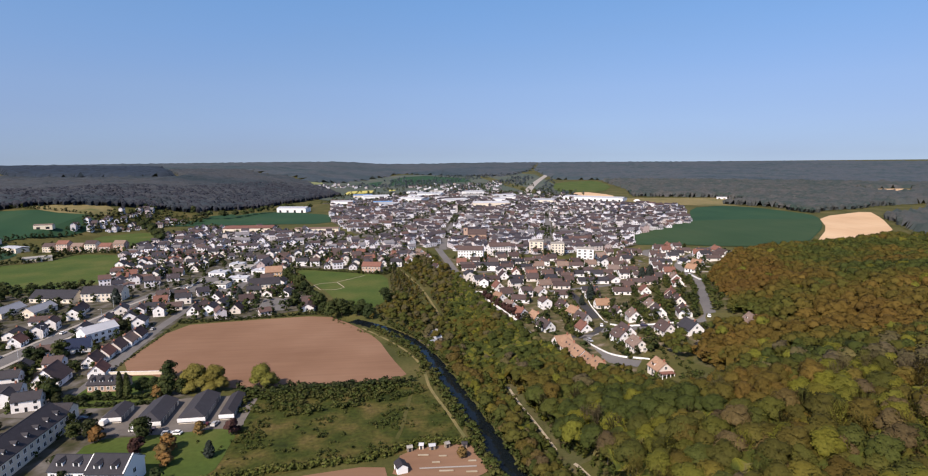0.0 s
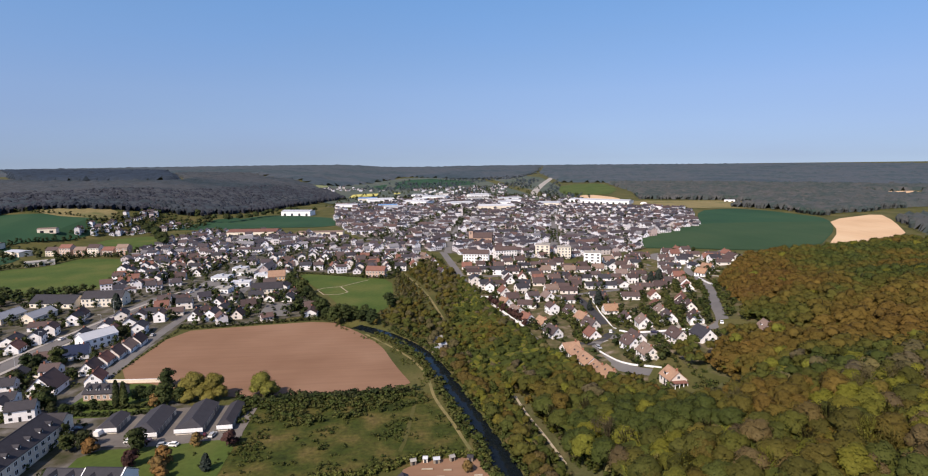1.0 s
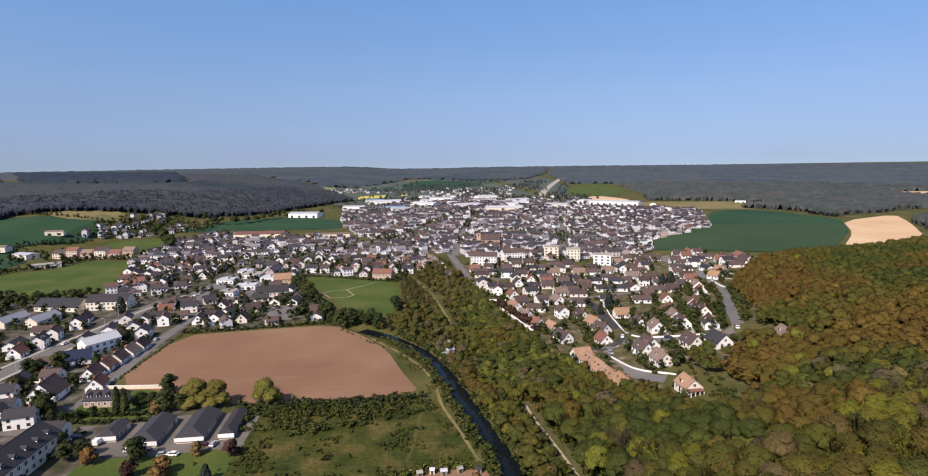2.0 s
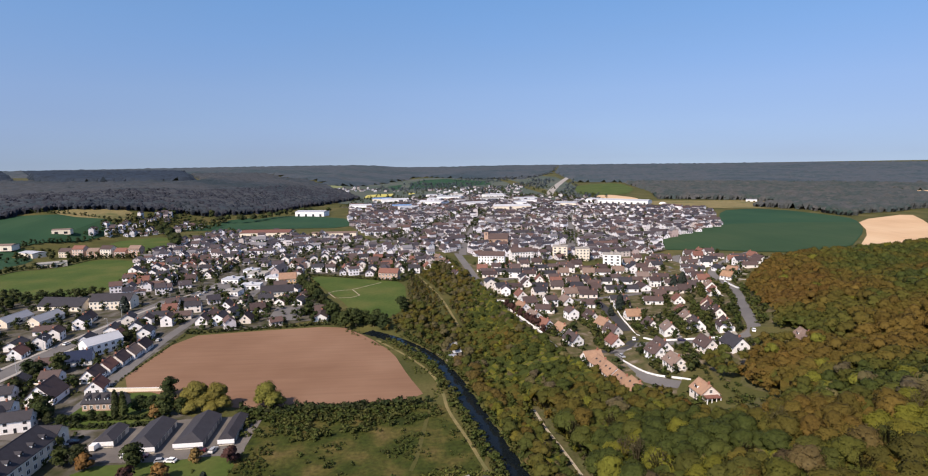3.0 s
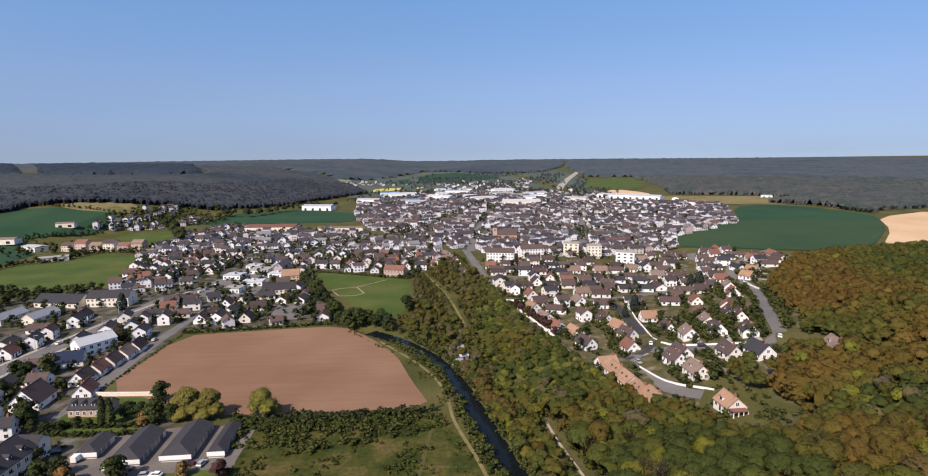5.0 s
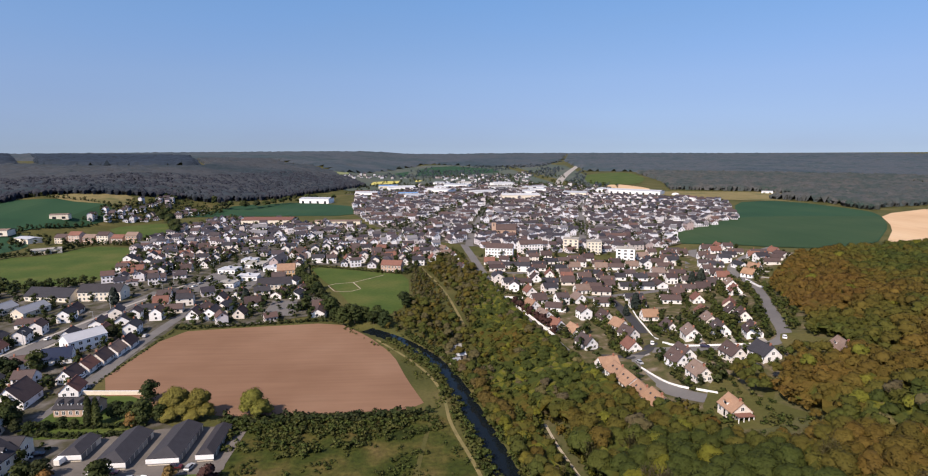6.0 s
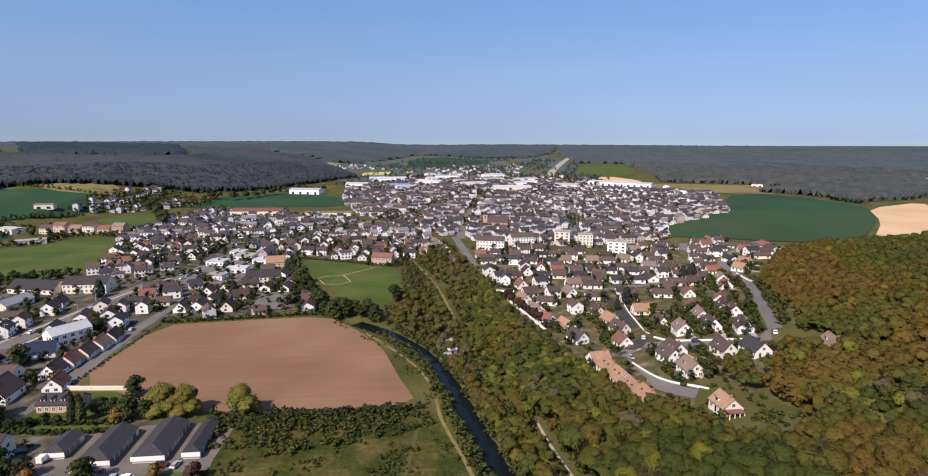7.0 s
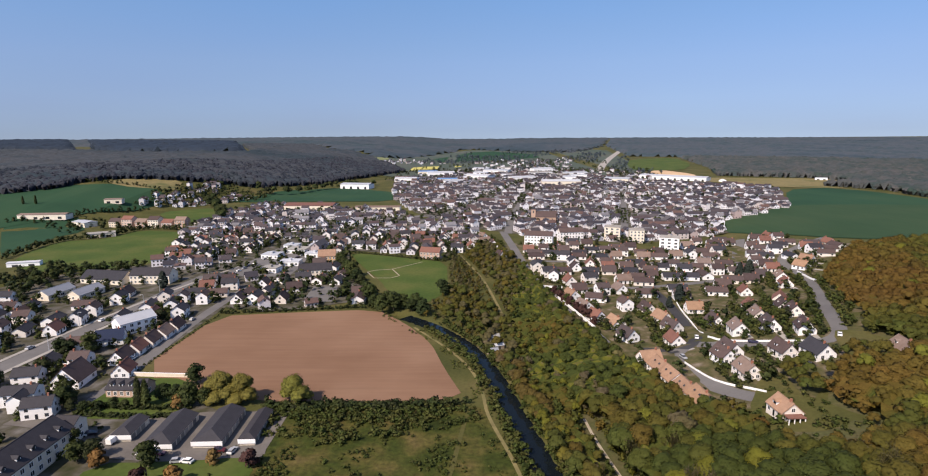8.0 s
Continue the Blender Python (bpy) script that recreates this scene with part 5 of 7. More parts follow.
manor = block(-137.0, 249.8, -122.0, 249.4, 8.0, 1, "brick country house with slate roof and four dormers", BRICK_PALE, SLATE, 6, False, "country_house", "houses of the left bank")
roof = [o for o in manor.children if o.name.startswith("roof")][0]
for i in range(4):
    dormer(roof, 2.0 + i * 3.6, 1.0, 3.7, -1, 1.4, 1.5, 2.5, SLATE)
copy_thing(RED, at(-142.5, 271, -80))
placed.append((-142, 271))
big = house(13, 11, 3.2, 45, TILE_BROWN, "large white-gabled house with a steep brown roof", at(-158.5, 263, -85), group="houses of the left bank")
placed.append((-158, 263))
villa = house(12, 7.6, 5.0, 27, SLATE, "white villa with slate roof and several gables", at(-166.5, 246, 12), WHITE, group="houses of the left bank")
wing = part("wing", prism(7, 5, 5.0, 6.6), WHITE, villa, "white side wing")
wing.matrix_local = pose(2, -6, 0, 0, 0, 90)
wing = part("wing_roof", gable_roof(7, 5, 5.0, 6.6), SLATE, villa)
wing.matrix_local = pose(2, -6, 0, 0, 0, 90)
placed.append((-168, 250))
for i, (k, mat) in enumerate(((BROWN, 0), (RED, 0), (BROWN, 0), (BEIGE, 0), (BROWN, 0))):
    copy_thing(k, at(-152.0 + i * 0.8, 285 + i * 10.2, -86))
    placed.append((-152.0, 285 + i * 10.2))
for x, y, turn in ((-152, 236, 15), (-178, 232, 10), (-186, 247, 100), (-176, 262, 12)):
    copy_thing(M_SLATE, at(x, y, turn))
    placed.append((x, y))
solar = house(12, 9, 3.0, 40, SOLAR, "white house with a dark blue solar panel roof", at(-171, 308, 20), WHITE, group="houses of the left bank")
placed.append((-171, 308))
block(-171.0, 316.0, -161.0, 331.0, 9, 2, "long white workshop with a pale metal roof", WHITE, METAL, 5, False, "workshop", "workshops")
block(-226.0, 416.5, -199.0, 416.5, 12, 2, "long beige hall with a grey roof", CREAM, SLATE, 10, False, "hall", "workshops")
block(-262.0, 420.0, -230.0, 414.0, 14, 1, "low dark-roofed hall with white end", CREAM, SLATE, 8, False, "hall", "workshops")
for x, y in ((-262, 378), (-243, 378)):
    block(x + 9, y, x + 12, y + 20, 9, 1, "dull metal-roofed shed behind the street", CREAM, METAL_DULL, 3, False, "shed", "workshops")
block(-141.0, 466.0, -126.0, 466.0, 10, 1, "white shop hall with a pale roof", WHITE, METAL, 4, True, "shop", "workshops")
block(-114.6, 427.3, -92.6, 431.0, 11, 2, "long grey-roofed pale building beside the car park", CREAM, SLATE, 8, False, "hall", "workshops")
block(-113.0, 473.0, -100.0, 475.0, 12, 2, "sandy orange building beside trees", ORANGE_RENDER, TILE_ORANGE, 5, False, "hall", "workshops")
block(-36.0, 489.0, -20.0, 485.0, 9, 2, "brick manor with red tile roof above the meadow", BRICK_PALE, TILE_RED, 6, False, "country_house", "houses of the left bank")
for x0, y0, x1, y1, deep, mat, words in ((-164, 492, -150, 490, 12, METAL, "flat shop hall with a pale metal roof"), (-150, 512, -134, 510, 14, GRAVEL_ROOF, "flat grey-roofed shop beside the main street"), (-158, 530, -146, 529, 10, METAL, "white shop with a light roof"), (-136, 530, -122, 529, 12, METAL, "pale supermarket hall with a light roof"), (-148, 446, -136, 444, 10, GRAVEL_ROOF, "low flat-roofed shop at the car park"), (-130, 496, -116, 494, 10, METAL, "white warehouse shop with a bright roof")):
    block(x0, y0, x1, y1, deep, 1, words, WHITE, mat, 4, True, "shop", "workshops")
patch("car_park", [(-97, 374), (-99, 408), (-83, 408), (-79, 374)], ASPHALT, "empty grey car park", "car park", 0.22, soft=0)
patch("car_park", [(-174, 436), (-124, 434), (-124, 470), (-128, 500), (-140, 552), (-160, 556), (-166, 520)], ASPHALT, "grey car park of the shops", "car park", 0.3, soft=0)
placed += [(-97 + i * 5, 378 + j * 9) for i in range(4) for j in range(4)]
WESTROADS = [[(-212, 150), (-206, 230), (-201, 286), (-196, 325), (-192, 370), (-187, 415), (-179, 465), (-170, 530), (-160, 575), (-110, 650), (-40, 745), (0, 800)], [(-140, 240), (-141, 273), (-145, 327), (-145, 369), (-142, 410), (-135, 440)]]
settle([(-285, 250), (-290, 370), (-270, 380), (-240, 350), (-150, 475), (-146, 365), (-150, 240), (-172, 215), (-220, 200)], 13.5, 5, 12, [M_BROWN, M_LOWSLATE, M_TALL, M_SLATE, M_LOW, M_SLATE, M_RED, M_LOWSLATE], WESTROADS, 90, 11.0, 9.5)
settle([(-145, 362), (-60, 376), (-86, 452), (-120, 500), (-140, 440)], 11.5, 6, 12, [M_LOW, M_LOWSLATE, M_BROWN, M_LOW, M_SLATE], WESTROADS, 60, 10.8, 7.5, (75, 255, 75, 0))
settle([(-200, 190), (-138, 184), (-136, 220), (-148, 228), (-200, 230)], 13, 25, 12, [M_SLATE, M_LOWSLATE, M_BROWN], WESTROADS, 10, 11.5, 8.0)
STREETS = [[(68, 305), (66, 317), (59.4, 355), (50, 398), (45.5, 444), (43, 516), (38, 600), (36, 640)], [(120, 400), (120, 377), (119.4, 360), (117, 334), (113, 308), (108, 297), (99, 292), (92.5, 286), (93.6, 272), (95.4, 262), (100, 246)], [(108.6, 295), (122.7, 285), (139, 277.5), (152.7, 271.8), (163, 278.6), (174, 306), (206, 368), (225, 412), (231.5, 461), (271, 501), (313, 531)], [(215, 484), (247, 552)], [(70, 400), (116, 400), (190, 425)], [(52, 480), (130, 470), (212, 470)]]
for r, w in ((STREETS[4], "grey cross street of the estate"), (STREETS[5], "grey upper cross street of the estate")):
    strip("road_cross", r, 5.5, ASPHALT, w, "road", 0.17)
settle([(70, 380), (110, 350), (140, 370), (180, 400), (205, 420), (250, 445), (305, 495), (250, 560), (180, 530), (156, 519), (75, 560), (30, 540), (52, 440)], 12.4, 3, 0, [M_LOW, M_LOW, M_BROWN, M_SLATE, M_TALL, M_LOW, M_LOWSLATE, M_BROWN, M_BEIGE, M_LOW, M_RED, M_LOWSLATE], STREETS, 135, 11.4, 6.5, (-8, 172, -8, 172, -4, 90))


settle([(-262, 560), (-240, 480), (-182, 500), (-158, 590), (-110, 660), (-50, 640), (0, 560), (20, 545), (0, 510), (-96, 530), (-110, 500), (-126, 560), (-150, 600), (-210, 640), (-270, 620)], 12.5, 15, 8, [M_BROWN, M_SLATE, M_LOW, M_TALL, M_LOWSLATE, M_SLATE, M_RED], WESTROADS, 95, 11.0, 8.5)


def church(x, y, turn):
    """A small town church: nave under a steep roof, square tower with a low pyramid cap."""
    c = thing("church", "pale stone church with a brown tile roof and tower", "church", at=at(x, y, turn))
    part("nave", prism(22, 10, 7.5, 13.0), BRICK_PALE, c)
    part("roof", gable_roof(22, 10, 7.5, 13.0), TILE_BROWN, c)
    part("tower", boxed(-16.0, -11.2, -2.4, 2.4, -1.0, 15.0), BRICK_PALE, c)
    bm = bmesh.new()
    v = [bm.verts.new(p) for p in ((-16.3, -2.7, 15.0), (-10.9, -2.7, 15.0), (-10.9, 2.7, 15.0), (-16.3, 2.7, 15.0), (-13.6, 0, 19.5))]
    for f in ((0, 1, 4), (1, 2, 4), (2, 3, 4), (3, 0, 4), (3, 2, 1, 0)):
        bm.faces.new([v[i] for i in f])
    part("tower_roof", bm, SLATE, c)
    for i in range(4):
        part("nave_window", boxed(-7.5 + i * 4.6, -6.3 + i * 4.6, -5.05, -5.0, 2.2, 5.6), GLASS, c)
    part("belfry_opening", boxed(-14.2, -13.0, -2.45, -2.4, 11.0, 13.6), GLASS, c)
    return c


church(88.0, 666.4, -8)
placed += [(88.0 + i * 7, 666.4) for i in range(-2, 2)]


# ---- the town beyond, joined ----
def far_town(name, spots, turns, seed, label, size=1.0):
    """Small gabled houses joined into one object: walls, roofs and dark windows."""
    g = np.random.default_rng(seed)
    verts, faces, index, count = [], [], [], 0
    for (x, y), t in zip(spots, turns):
        l, w, e = g.uniform(7.0, 12) / 2 * size, g.uniform(6.2, 8.5) / 2 * size, g.choice([2.9, 3.2, 5.4, 5.8, 8.0], p=[0.34, 0.28, 0.22, 0.12, 0.04])
        if g.random() < 0.07:
            l, e = l * 2.2, 5.8
        r = e + w * g.uniform(0.5, 0.9)
        if g.random() < 0.12:
            r = e + 0.5
        b, o = -1.0, 0.4
        d = (r - e) / w * o
        local = [(-l, -w, b), (l, -w, b), (l, w, b), (-l, w, b), (-l, -w, e), (l, -w, e), (l, w, e), (-l, w, e), (-l, 0, r), (l, 0, r), (-l, 0, r), (l, 0, r)]
        fs = [(0, 1, 5, 4), (1, 2, 6, 5), (2, 3, 7, 6), (3, 0, 4, 7), (4, 8, 10, 7), (5, 6, 11, 9)]
        ix = [0] * 6
        n = len(local)
        local += [(-l - o, -w - o, e - d + .05), (l + o, -w - o, e - d + .05), (l + o, 0, r + .05), (-l - o, 0, r + .05), (l + o, w + o, e - d + .05), (-l - o, w + o, e - d + .05)]
        local += [(p[0], p[1], p[2] + 0.25) for p in local[n:n + 6]]
        fs += [(n + 6, n + 7, n + 8, n + 9), (n + 9, n + 8, n + 10, n + 11), (n, n + 1, n + 7, n + 6), (n + 5, n + 11, n + 10, n + 4), (n + 1, n + 2, n + 8, n + 7), (n + 2, n + 4, n + 10, n + 8), (n, n + 6, n + 9, n + 3), (n + 3, n + 9, n + 11, n + 5)]
        ix += [1] * 8
        for sy in (-1, 1):
            for u in (-0.6, 0.05, 0.6):
                for z in ([1.0] if e < 4 else [1.0, 3.6]):
                    k = len(local)
                    yy = sy * (w + 0.04)
                    local += [(u * l - 0.6, yy, z), (u * l + 0.6, yy, z), (u * l + 0.6, yy, z + 1.3), (u * l - 0.6, yy, z + 1.3)]
                    fs.append((k, k + 1, k + 2, k + 3))
                    ix.append(2)
        for sx in (-1, 1):
            for u, z in ((-0.45, 1.0), (0.45, 1.0), (0.0, e + 0.2)):
                k = len(local)
                xx = sx * (l + 0.04)
                local += [(xx, u * w - 0.55, z), (xx, u * w + 0.55, z), (xx, u * w + 0.55, z + 1.2), (xx, u * w - 0.55, z + 1.2)]
                fs.append((k, k + 1, k + 2, k + 3))
                ix.append(2)
        v = np.array(local)
        c, s = math.cos(t), math.sin(t)
        verts.append(np.column_stack([v[:, 0] * c - v[:, 1] * s + x, v[:, 0] * s + v[:, 1] * c + y, v[:, 2] + lie(x, y)]))
        faces += [tuple(i + count for i in f) for f in fs]
        count += len(v)
        index += ix
    return tagged(new(name, mesh_of(name, np.vstack(verts), faces, [FAR_WALLS_HAZED, FAR_ROOFS_HAZED, FAR_GLASS], index)), label, "houses", kind="stuff")


def turned(spots, seed, base=0.25):
    g = np.random.default_rng(seed)
    return [base + 0.6 * noise.noise((x * 0.004, y * 0.004, seed)) + g.choice([0, 1.571]) + g.normal() * 0.08 for x, y in spots]


def clear_of(x, y, gap=13.0):
    ok = np.ones(np.shape(x), bool)
    for a, b in placed:
        ok &= (x - a) ** 2 + (y - b) ** 2 > gap * gap
    return ok


TOWN_ROADS = [[(42, 600), (47, 653), (78, 862), (120, 1100)], [(156, 600), (190, 720), (240, 929), (300, 1080)], [(-60, 660), (0, 800), (60, 1000), (140, 1300)], [(-200, 640), (-60, 720), (80, 760), (260, 720), (360, 700)], [(-130, 900), (80, 950), (300, 900), (470, 920)], [(-260, 600), (-150, 590), (-30, 600)]]
for r in TOWN_ROADS:
    strip("road_town", r, 8, ASPHALT, "grey town street", "road", 0.3, step=15)
for i, (outline, gap, words) in enumerate(((TOWN, 11.4, "dense small houses of the town, pale walls and brown roofs, tinted for haze"), (WEST, 13.0, "houses along the western streets, pale walls and dark roofs, tinted for haze"), (WORKS, 26, "mixed houses beside the works"), ([(-425, 766), (-425, 840), (-405, 945), (-330, 925), (-350, 850), (-384, 815)], 13, "hamlet of pale houses below the wood"), ([(22, 1859), (365, 2037), (271, 1516), (34, 1576)], 34, "scattered pale houses of the far suburb"), ([(-260, 1563), (-180, 1868), (-60, 1790), (-130, 1690)], 30, "far hamlet beyond the yellow field"))):
    s = scatter(outline, gap, 51 + i, lambda x, y: clear_of(x, y, 10.5) & (np.min([line_distance(r, x, y) for r in TOWN_ROADS + WESTROADS], 0) > 8) & (river_distance(x, y) > 22) & ~inside(COMMERCE, x, y) & np.array([noise.noise((a * 0.02, b * 0.02, 9.0)) > -0.42 for a, b in zip(x, y)], bool), 0.42)
    far_town("town_houses" if i < 3 else "hamlet_houses", s, turned(s, i + 1), i + 1, words, 0.88 if i < 3 else 0.8)
    if i < 4:
        t = scatter(outline, 10.5, 71 + i, lambda x, y: ~inside(COMMERCE, x, y) & np.array([noise.noise((a * 0.012, b * 0.012, 4.0)) > -0.2 for a, b in zip(x, y)]))
        gg = np.random.default_rng(i)
        grove("town_trees", TINY, t, gg.uniform(0.6, 1.3, len(t)), gg.uniform(0, 1, len(t)), LEAF_DARK, "garden trees standing between the town houses")


def shed(x, y, length, depth, height, turn, roof, wall, label, arch=False):
    """A large low hall with a shallow roof and a band of doors."""
    a = thing("industrial_hall", label, "hall", "large halls", at=at(x, y, turn))
    part("wall", boxed(-length / 2, length / 2, -depth / 2, depth / 2, -1, height), wall, a)
    part("roof", gable_roof(length, depth, height, height + depth * 0.07, 0.3, 0.3), roof, a)
    n = max(2, int(length / 12))
    for i in range(n):
        u = -length / 2 + (i + 0.5) * length / n
        part("loading_door", boxed(u - 2, u + 2, -depth / 2 - 0.06, -depth / 2, 0, height * 0.55), GLASS, a)
    placed.append((x, y))
    return a


shed(-197, 1066, 54, 26, 8, -12, METAL, WHITE, "long bright white warehouse above the green field")
shed(-204, 790, 64, 30, 6.5, -2, TILE_RED, CREAM, "long works hall with a faded red roof")
shed(-114, 775, 58, 14, 5, -2, TILE_BEIGE, CREAM, "long low beige hall beside the works")
shed(388, 1118, 125, 26, 6.5, -40, METAL, WHITE, "very long white factory at the town edge")
shed(25, 1240, 60, 30, 9, -35, METAL, WHITE, "white warehouse behind the town")
shed(172, 1095, 70, 32, 9, -4, METAL, CREAM, "grey-roofed warehouse behind the town")
shed(288, 1138, 46, 30, 9, -28, METAL, CREAM, "pale grey warehouse behind the houses")
shed(-60, 1330, 60, 30, 9, 10, METAL, WHITE, "white industrial hall near the wood")
shed(70, 1390, 60, 30, 9, -20, METAL, WHITE, "white industrial hall in the far works")
shed(180, 1440, 50, 26, 9, 15, METAL, WHITE, "pale industrial hall in the far works")
shed(-120, 1180, 44, 22, 9, -8, METAL, WHITE, "white hall at the edge of the fields")
shed(640, 1082, 19, 9, 4, -25, METAL, WHITE, "small white farm hall below the far wood")
shed(-360, 597, 24, 12, 4, 30, GRAVEL_ROOF, CREAM, "low grey-green hall beside the sports field")
shed(-341, 473, 22, 6, 3, 16, METAL, WHITE, "low white shed at the edge of the sports field")
shed(-474, 677, 52, 14, 5, 4, TILE_BEIGE, CREAM, "long farm barn with a pale roof")
shed(-443, 755, 20, 10, 5, 12, TILE_BEIGE, CREAM, "pale farmhouse among the green fields")
shed(-420, 662, 26, 14, 5, -30, METAL, CREAM, "pale hall with bright roof beside the sports field")
g = np.random.default_rng(44)
for x, y in scatter([(-90, 1120), (-110, 1420), (60, 1520), (240, 1480), (330, 1200), (250, 1040), (60, 1150)], 74, 45, lambda x, y: clear_of(x, y, 62), 0.4):
    shed(x, y, g.uniform(26, 52), g.uniform(18, 28), g.uniform(6, 9), g.uniform(-40, 20), (METAL, GRAVEL_ROOF, METAL, METAL, METAL_BLUE, METAL)[g.integers(6)], (WHITE, CREAM, WHITE)[g.integers(3)], "pale industrial hall at the far edge of the town")
s = scatter([(-150, 1040), (-160, 1500), (60, 1900), (380, 2000), (420, 1250), (300, 1040)], 22, 46, lambda x, y: clear_of(x, y, 26) & np.array([noise.noise((a * 0.008, b * 0.008, 2.0)) > 0.0 for a, b in zip(x, y)]))
grove("works_trees", TINY, s, g.uniform(0.8, 1.6, len(s)), g.uniform(0, 1, len(s)), LEAF_DARK, "dark trees between the far halls")
s = scatter([(-200, 1480), (-120, 2000), (40, 2650), (600, 2500), (430, 1300), (300, 1200), (60, 1450)], 26, 47, lambda x, y: clear_of(x, y, 30) & ~inside([(-250, 1250), (-260, 1420), (-50, 1750), (30, 1700), (-50, 1300)], x, y) & ~inside([(376, 1345), (430, 1600), (501, 1815), (666, 1914), (597, 1575), (488, 1346)], x, y) & (line_distance([(270, 1250), (357, 1570), (482, 1982), (700, 2650)], x, y) > 30) & np.array([noise.noise((a * 0.006, b * 0.004, 5.0)) > -0.02 for a, b in zip(x, y)]))
grove("valley_trees", CLUMP, s, g.uniform(0.6, 1.3, len(s)), g.uniform(0, 1, len(s)), LEAF_FAR_HAZED, "trees along the far valley, haze painted into their leaf colour")
bm = bmesh.new()
bmesh.ops.create_uvsphere(bm, u_segments=24, v_segments=10, radius=7)
for v in list(bm.verts):
    v.co.z *= 0.62
dome = thing("storage_dome", "white round storage dome beside the factory", "dome", at=at(455, 1064, 0))
part("shell", bm, WHITE, dome)


# ---- trees that stand alone ----
def tree_kind(name, template, mat, thick, height, label, category="tree", group="trees"):
    v, q = template
    t = thing(name, label, category, group)
    tv, tq = trunk_mesh(rng, height, thick)
    a = new("trunk", mesh_of("trunk", tv, tq, [BARK], smooth=True))
    b = new("crown", mesh_of("crown", v, q, [mat], tint=np.zeros(len(v))))
    a.parent = b.parent = t
    return t


def scaled(x, y, s, turn):
    return pose(x, y, lie(x, y), 0, 0, turn) @ Matrix.Diagonal((s, s, s, 1))


def plant(kind, spots, seed, lo=0.8, hi=1.2):
    g = np.random.default_rng(seed)
    for i, (x, y) in enumerate(spots):
        m = scaled(x, y, g.uniform(lo, hi), g.uniform(0, 360))
        if i == 0 and not kind.get("set"):
            kind.matrix_basis, kind["set"] = m, 1
        else:
            c = copy_thing(kind, pose(0, 0, 0))
            c.matrix_basis = m
    return kind


def clustered(*crowns):
    """Several crowns grown into one tree, each set off from the trunk."""
    verts, quads, count = [], [], 0
    for (v, q), dx, dy, dz in crowns:
        verts.append(v + (dx, dy, dz, 0, 0, 0))
        quads.append(q + count)
        count += len(v)
    return np.vstack(verts), np.vstack(quads)


WILLOW = tree_kind("willow", clustered((dome_crown(rng, 14.5, 8.0, 12, 56, 0.24, 0.1), 0.3, 0.2, 0), (dome_crown(rng, 9.5, 8.6, 9, 52, 0.24, 0.0), -4.0, 0.4, 0), (dome_crown(rng, 8.0, 7.4, 9, 50, 0.24, 0.0), 3.9, -0.8, 0), (dome_crown(rng, 5.5, 8.0, 8, 44, 0.24, 0.0), 0.4, -3.2, 0), (dome_crown(rng, 10.5, 4.6, 7, 44, 0.22, 0.3), 2.4, 1.4, 1.2)), LEAF_SPRING, 0.45, 12, "tall yellow-green willow beside the ploughed field")
plant(WILLOW, [(-91.5, 247.5), (-83, 246.5), (-62, 244.5)], 1, 0.9, 1.02)
OAK = tree_kind("garden_tree", crown_mesh(rng, 8.5, 8, 10, 70, 0.36, 0.12), LEAF_DARK, 0.3, 8, "dark green garden tree on grass")
plant(OAK, [(-107.2, 245.5), (-101, 243), (-107.9, 262), (-114.4, 207.6), (-118.8, 206.3), (-94.8, 203.5), (-186, 294), (-180, 292), (-173, 296), (-165, 362), (-163, 339), (-291, 419), (-307, 427), (-284, 426), (-96, 244), (-113, 247), (-150, 247), (-147, 242), (-176, 270), (-188, 258)], 2, 0.7, 1.15)
plant(OAK, [(-128.7, 241.5), (-133, 239.5), (-138, 238), (-143, 239), (-124, 240.5)], 22, 0.42, 0.6)
RUSSET = tree_kind("russet_tree", crown_mesh(rng, 6.5, 6, 9, 46, 0.45, 0.08), LEAF_RUSSET, 0.22, 6, "orange-brown garden tree on the lawn")
plant(RUSSET, [(-79, 183.5), (-82, 194), (-75.5, 205), (-82, 188.5), (-110, 203), (-104.5, 241)], 3, 0.7, 1.0)
PLUM = tree_kind("copper_tree", crown_mesh(rng, 5, 4.6, 8, 40, 0.4, 0.08), LEAF_COPPER, 0.2, 5, "dark copper-leaved garden tree")
plant(PLUM, [(-92, 193), (-63.6, 203), (60, 371), (58, 379), (56.5, 387), (62, 364), (64, 356), (66, 348), (67.5, 340), (69, 332)], 4, 0.8, 1.2)

def spire_mesh(height, width, leaf, count):
    """A narrow upright crown: leaf clumps on a spindle."""
    g = np.random.default_rng(int(height * 10))
    u, a = g.uniform(0.06, 1, count), g.uniform(0, 6.283, count)
    r = width / 2 * np.minimum(1, u / 0.25) ** 0.6 * (1 - u) ** 0.45 * g.uniform(0.75, 1.15, count)
    p = np.column_stack([np.cos(a) * r, np.sin(a) * r, u * height])
    n = np.column_stack([np.cos(a), np.sin(a), np.full(count, 0.5)]) + g.normal(size=(count, 3)) * 0.4
    n /= np.linalg.norm(n, axis=1)[:, None]
    t = np.cross(n, g.normal(size=(count, 3)))
    t /= np.linalg.norm(t, axis=1)[:, None]
    w = np.cross(n, t)
    s = leaf * g.uniform(0.6, 1.2, (count, 1))
    v = np.stack([p - t * s - w * s, p + t * s - w * s, p + t * s + w * s, p - t * s + w * s], 1).reshape(-1, 3)
    v = np.column_stack([v, np.repeat(n, 4, 0)])
    return v, np.arange(count * 4).reshape(-1, 4)


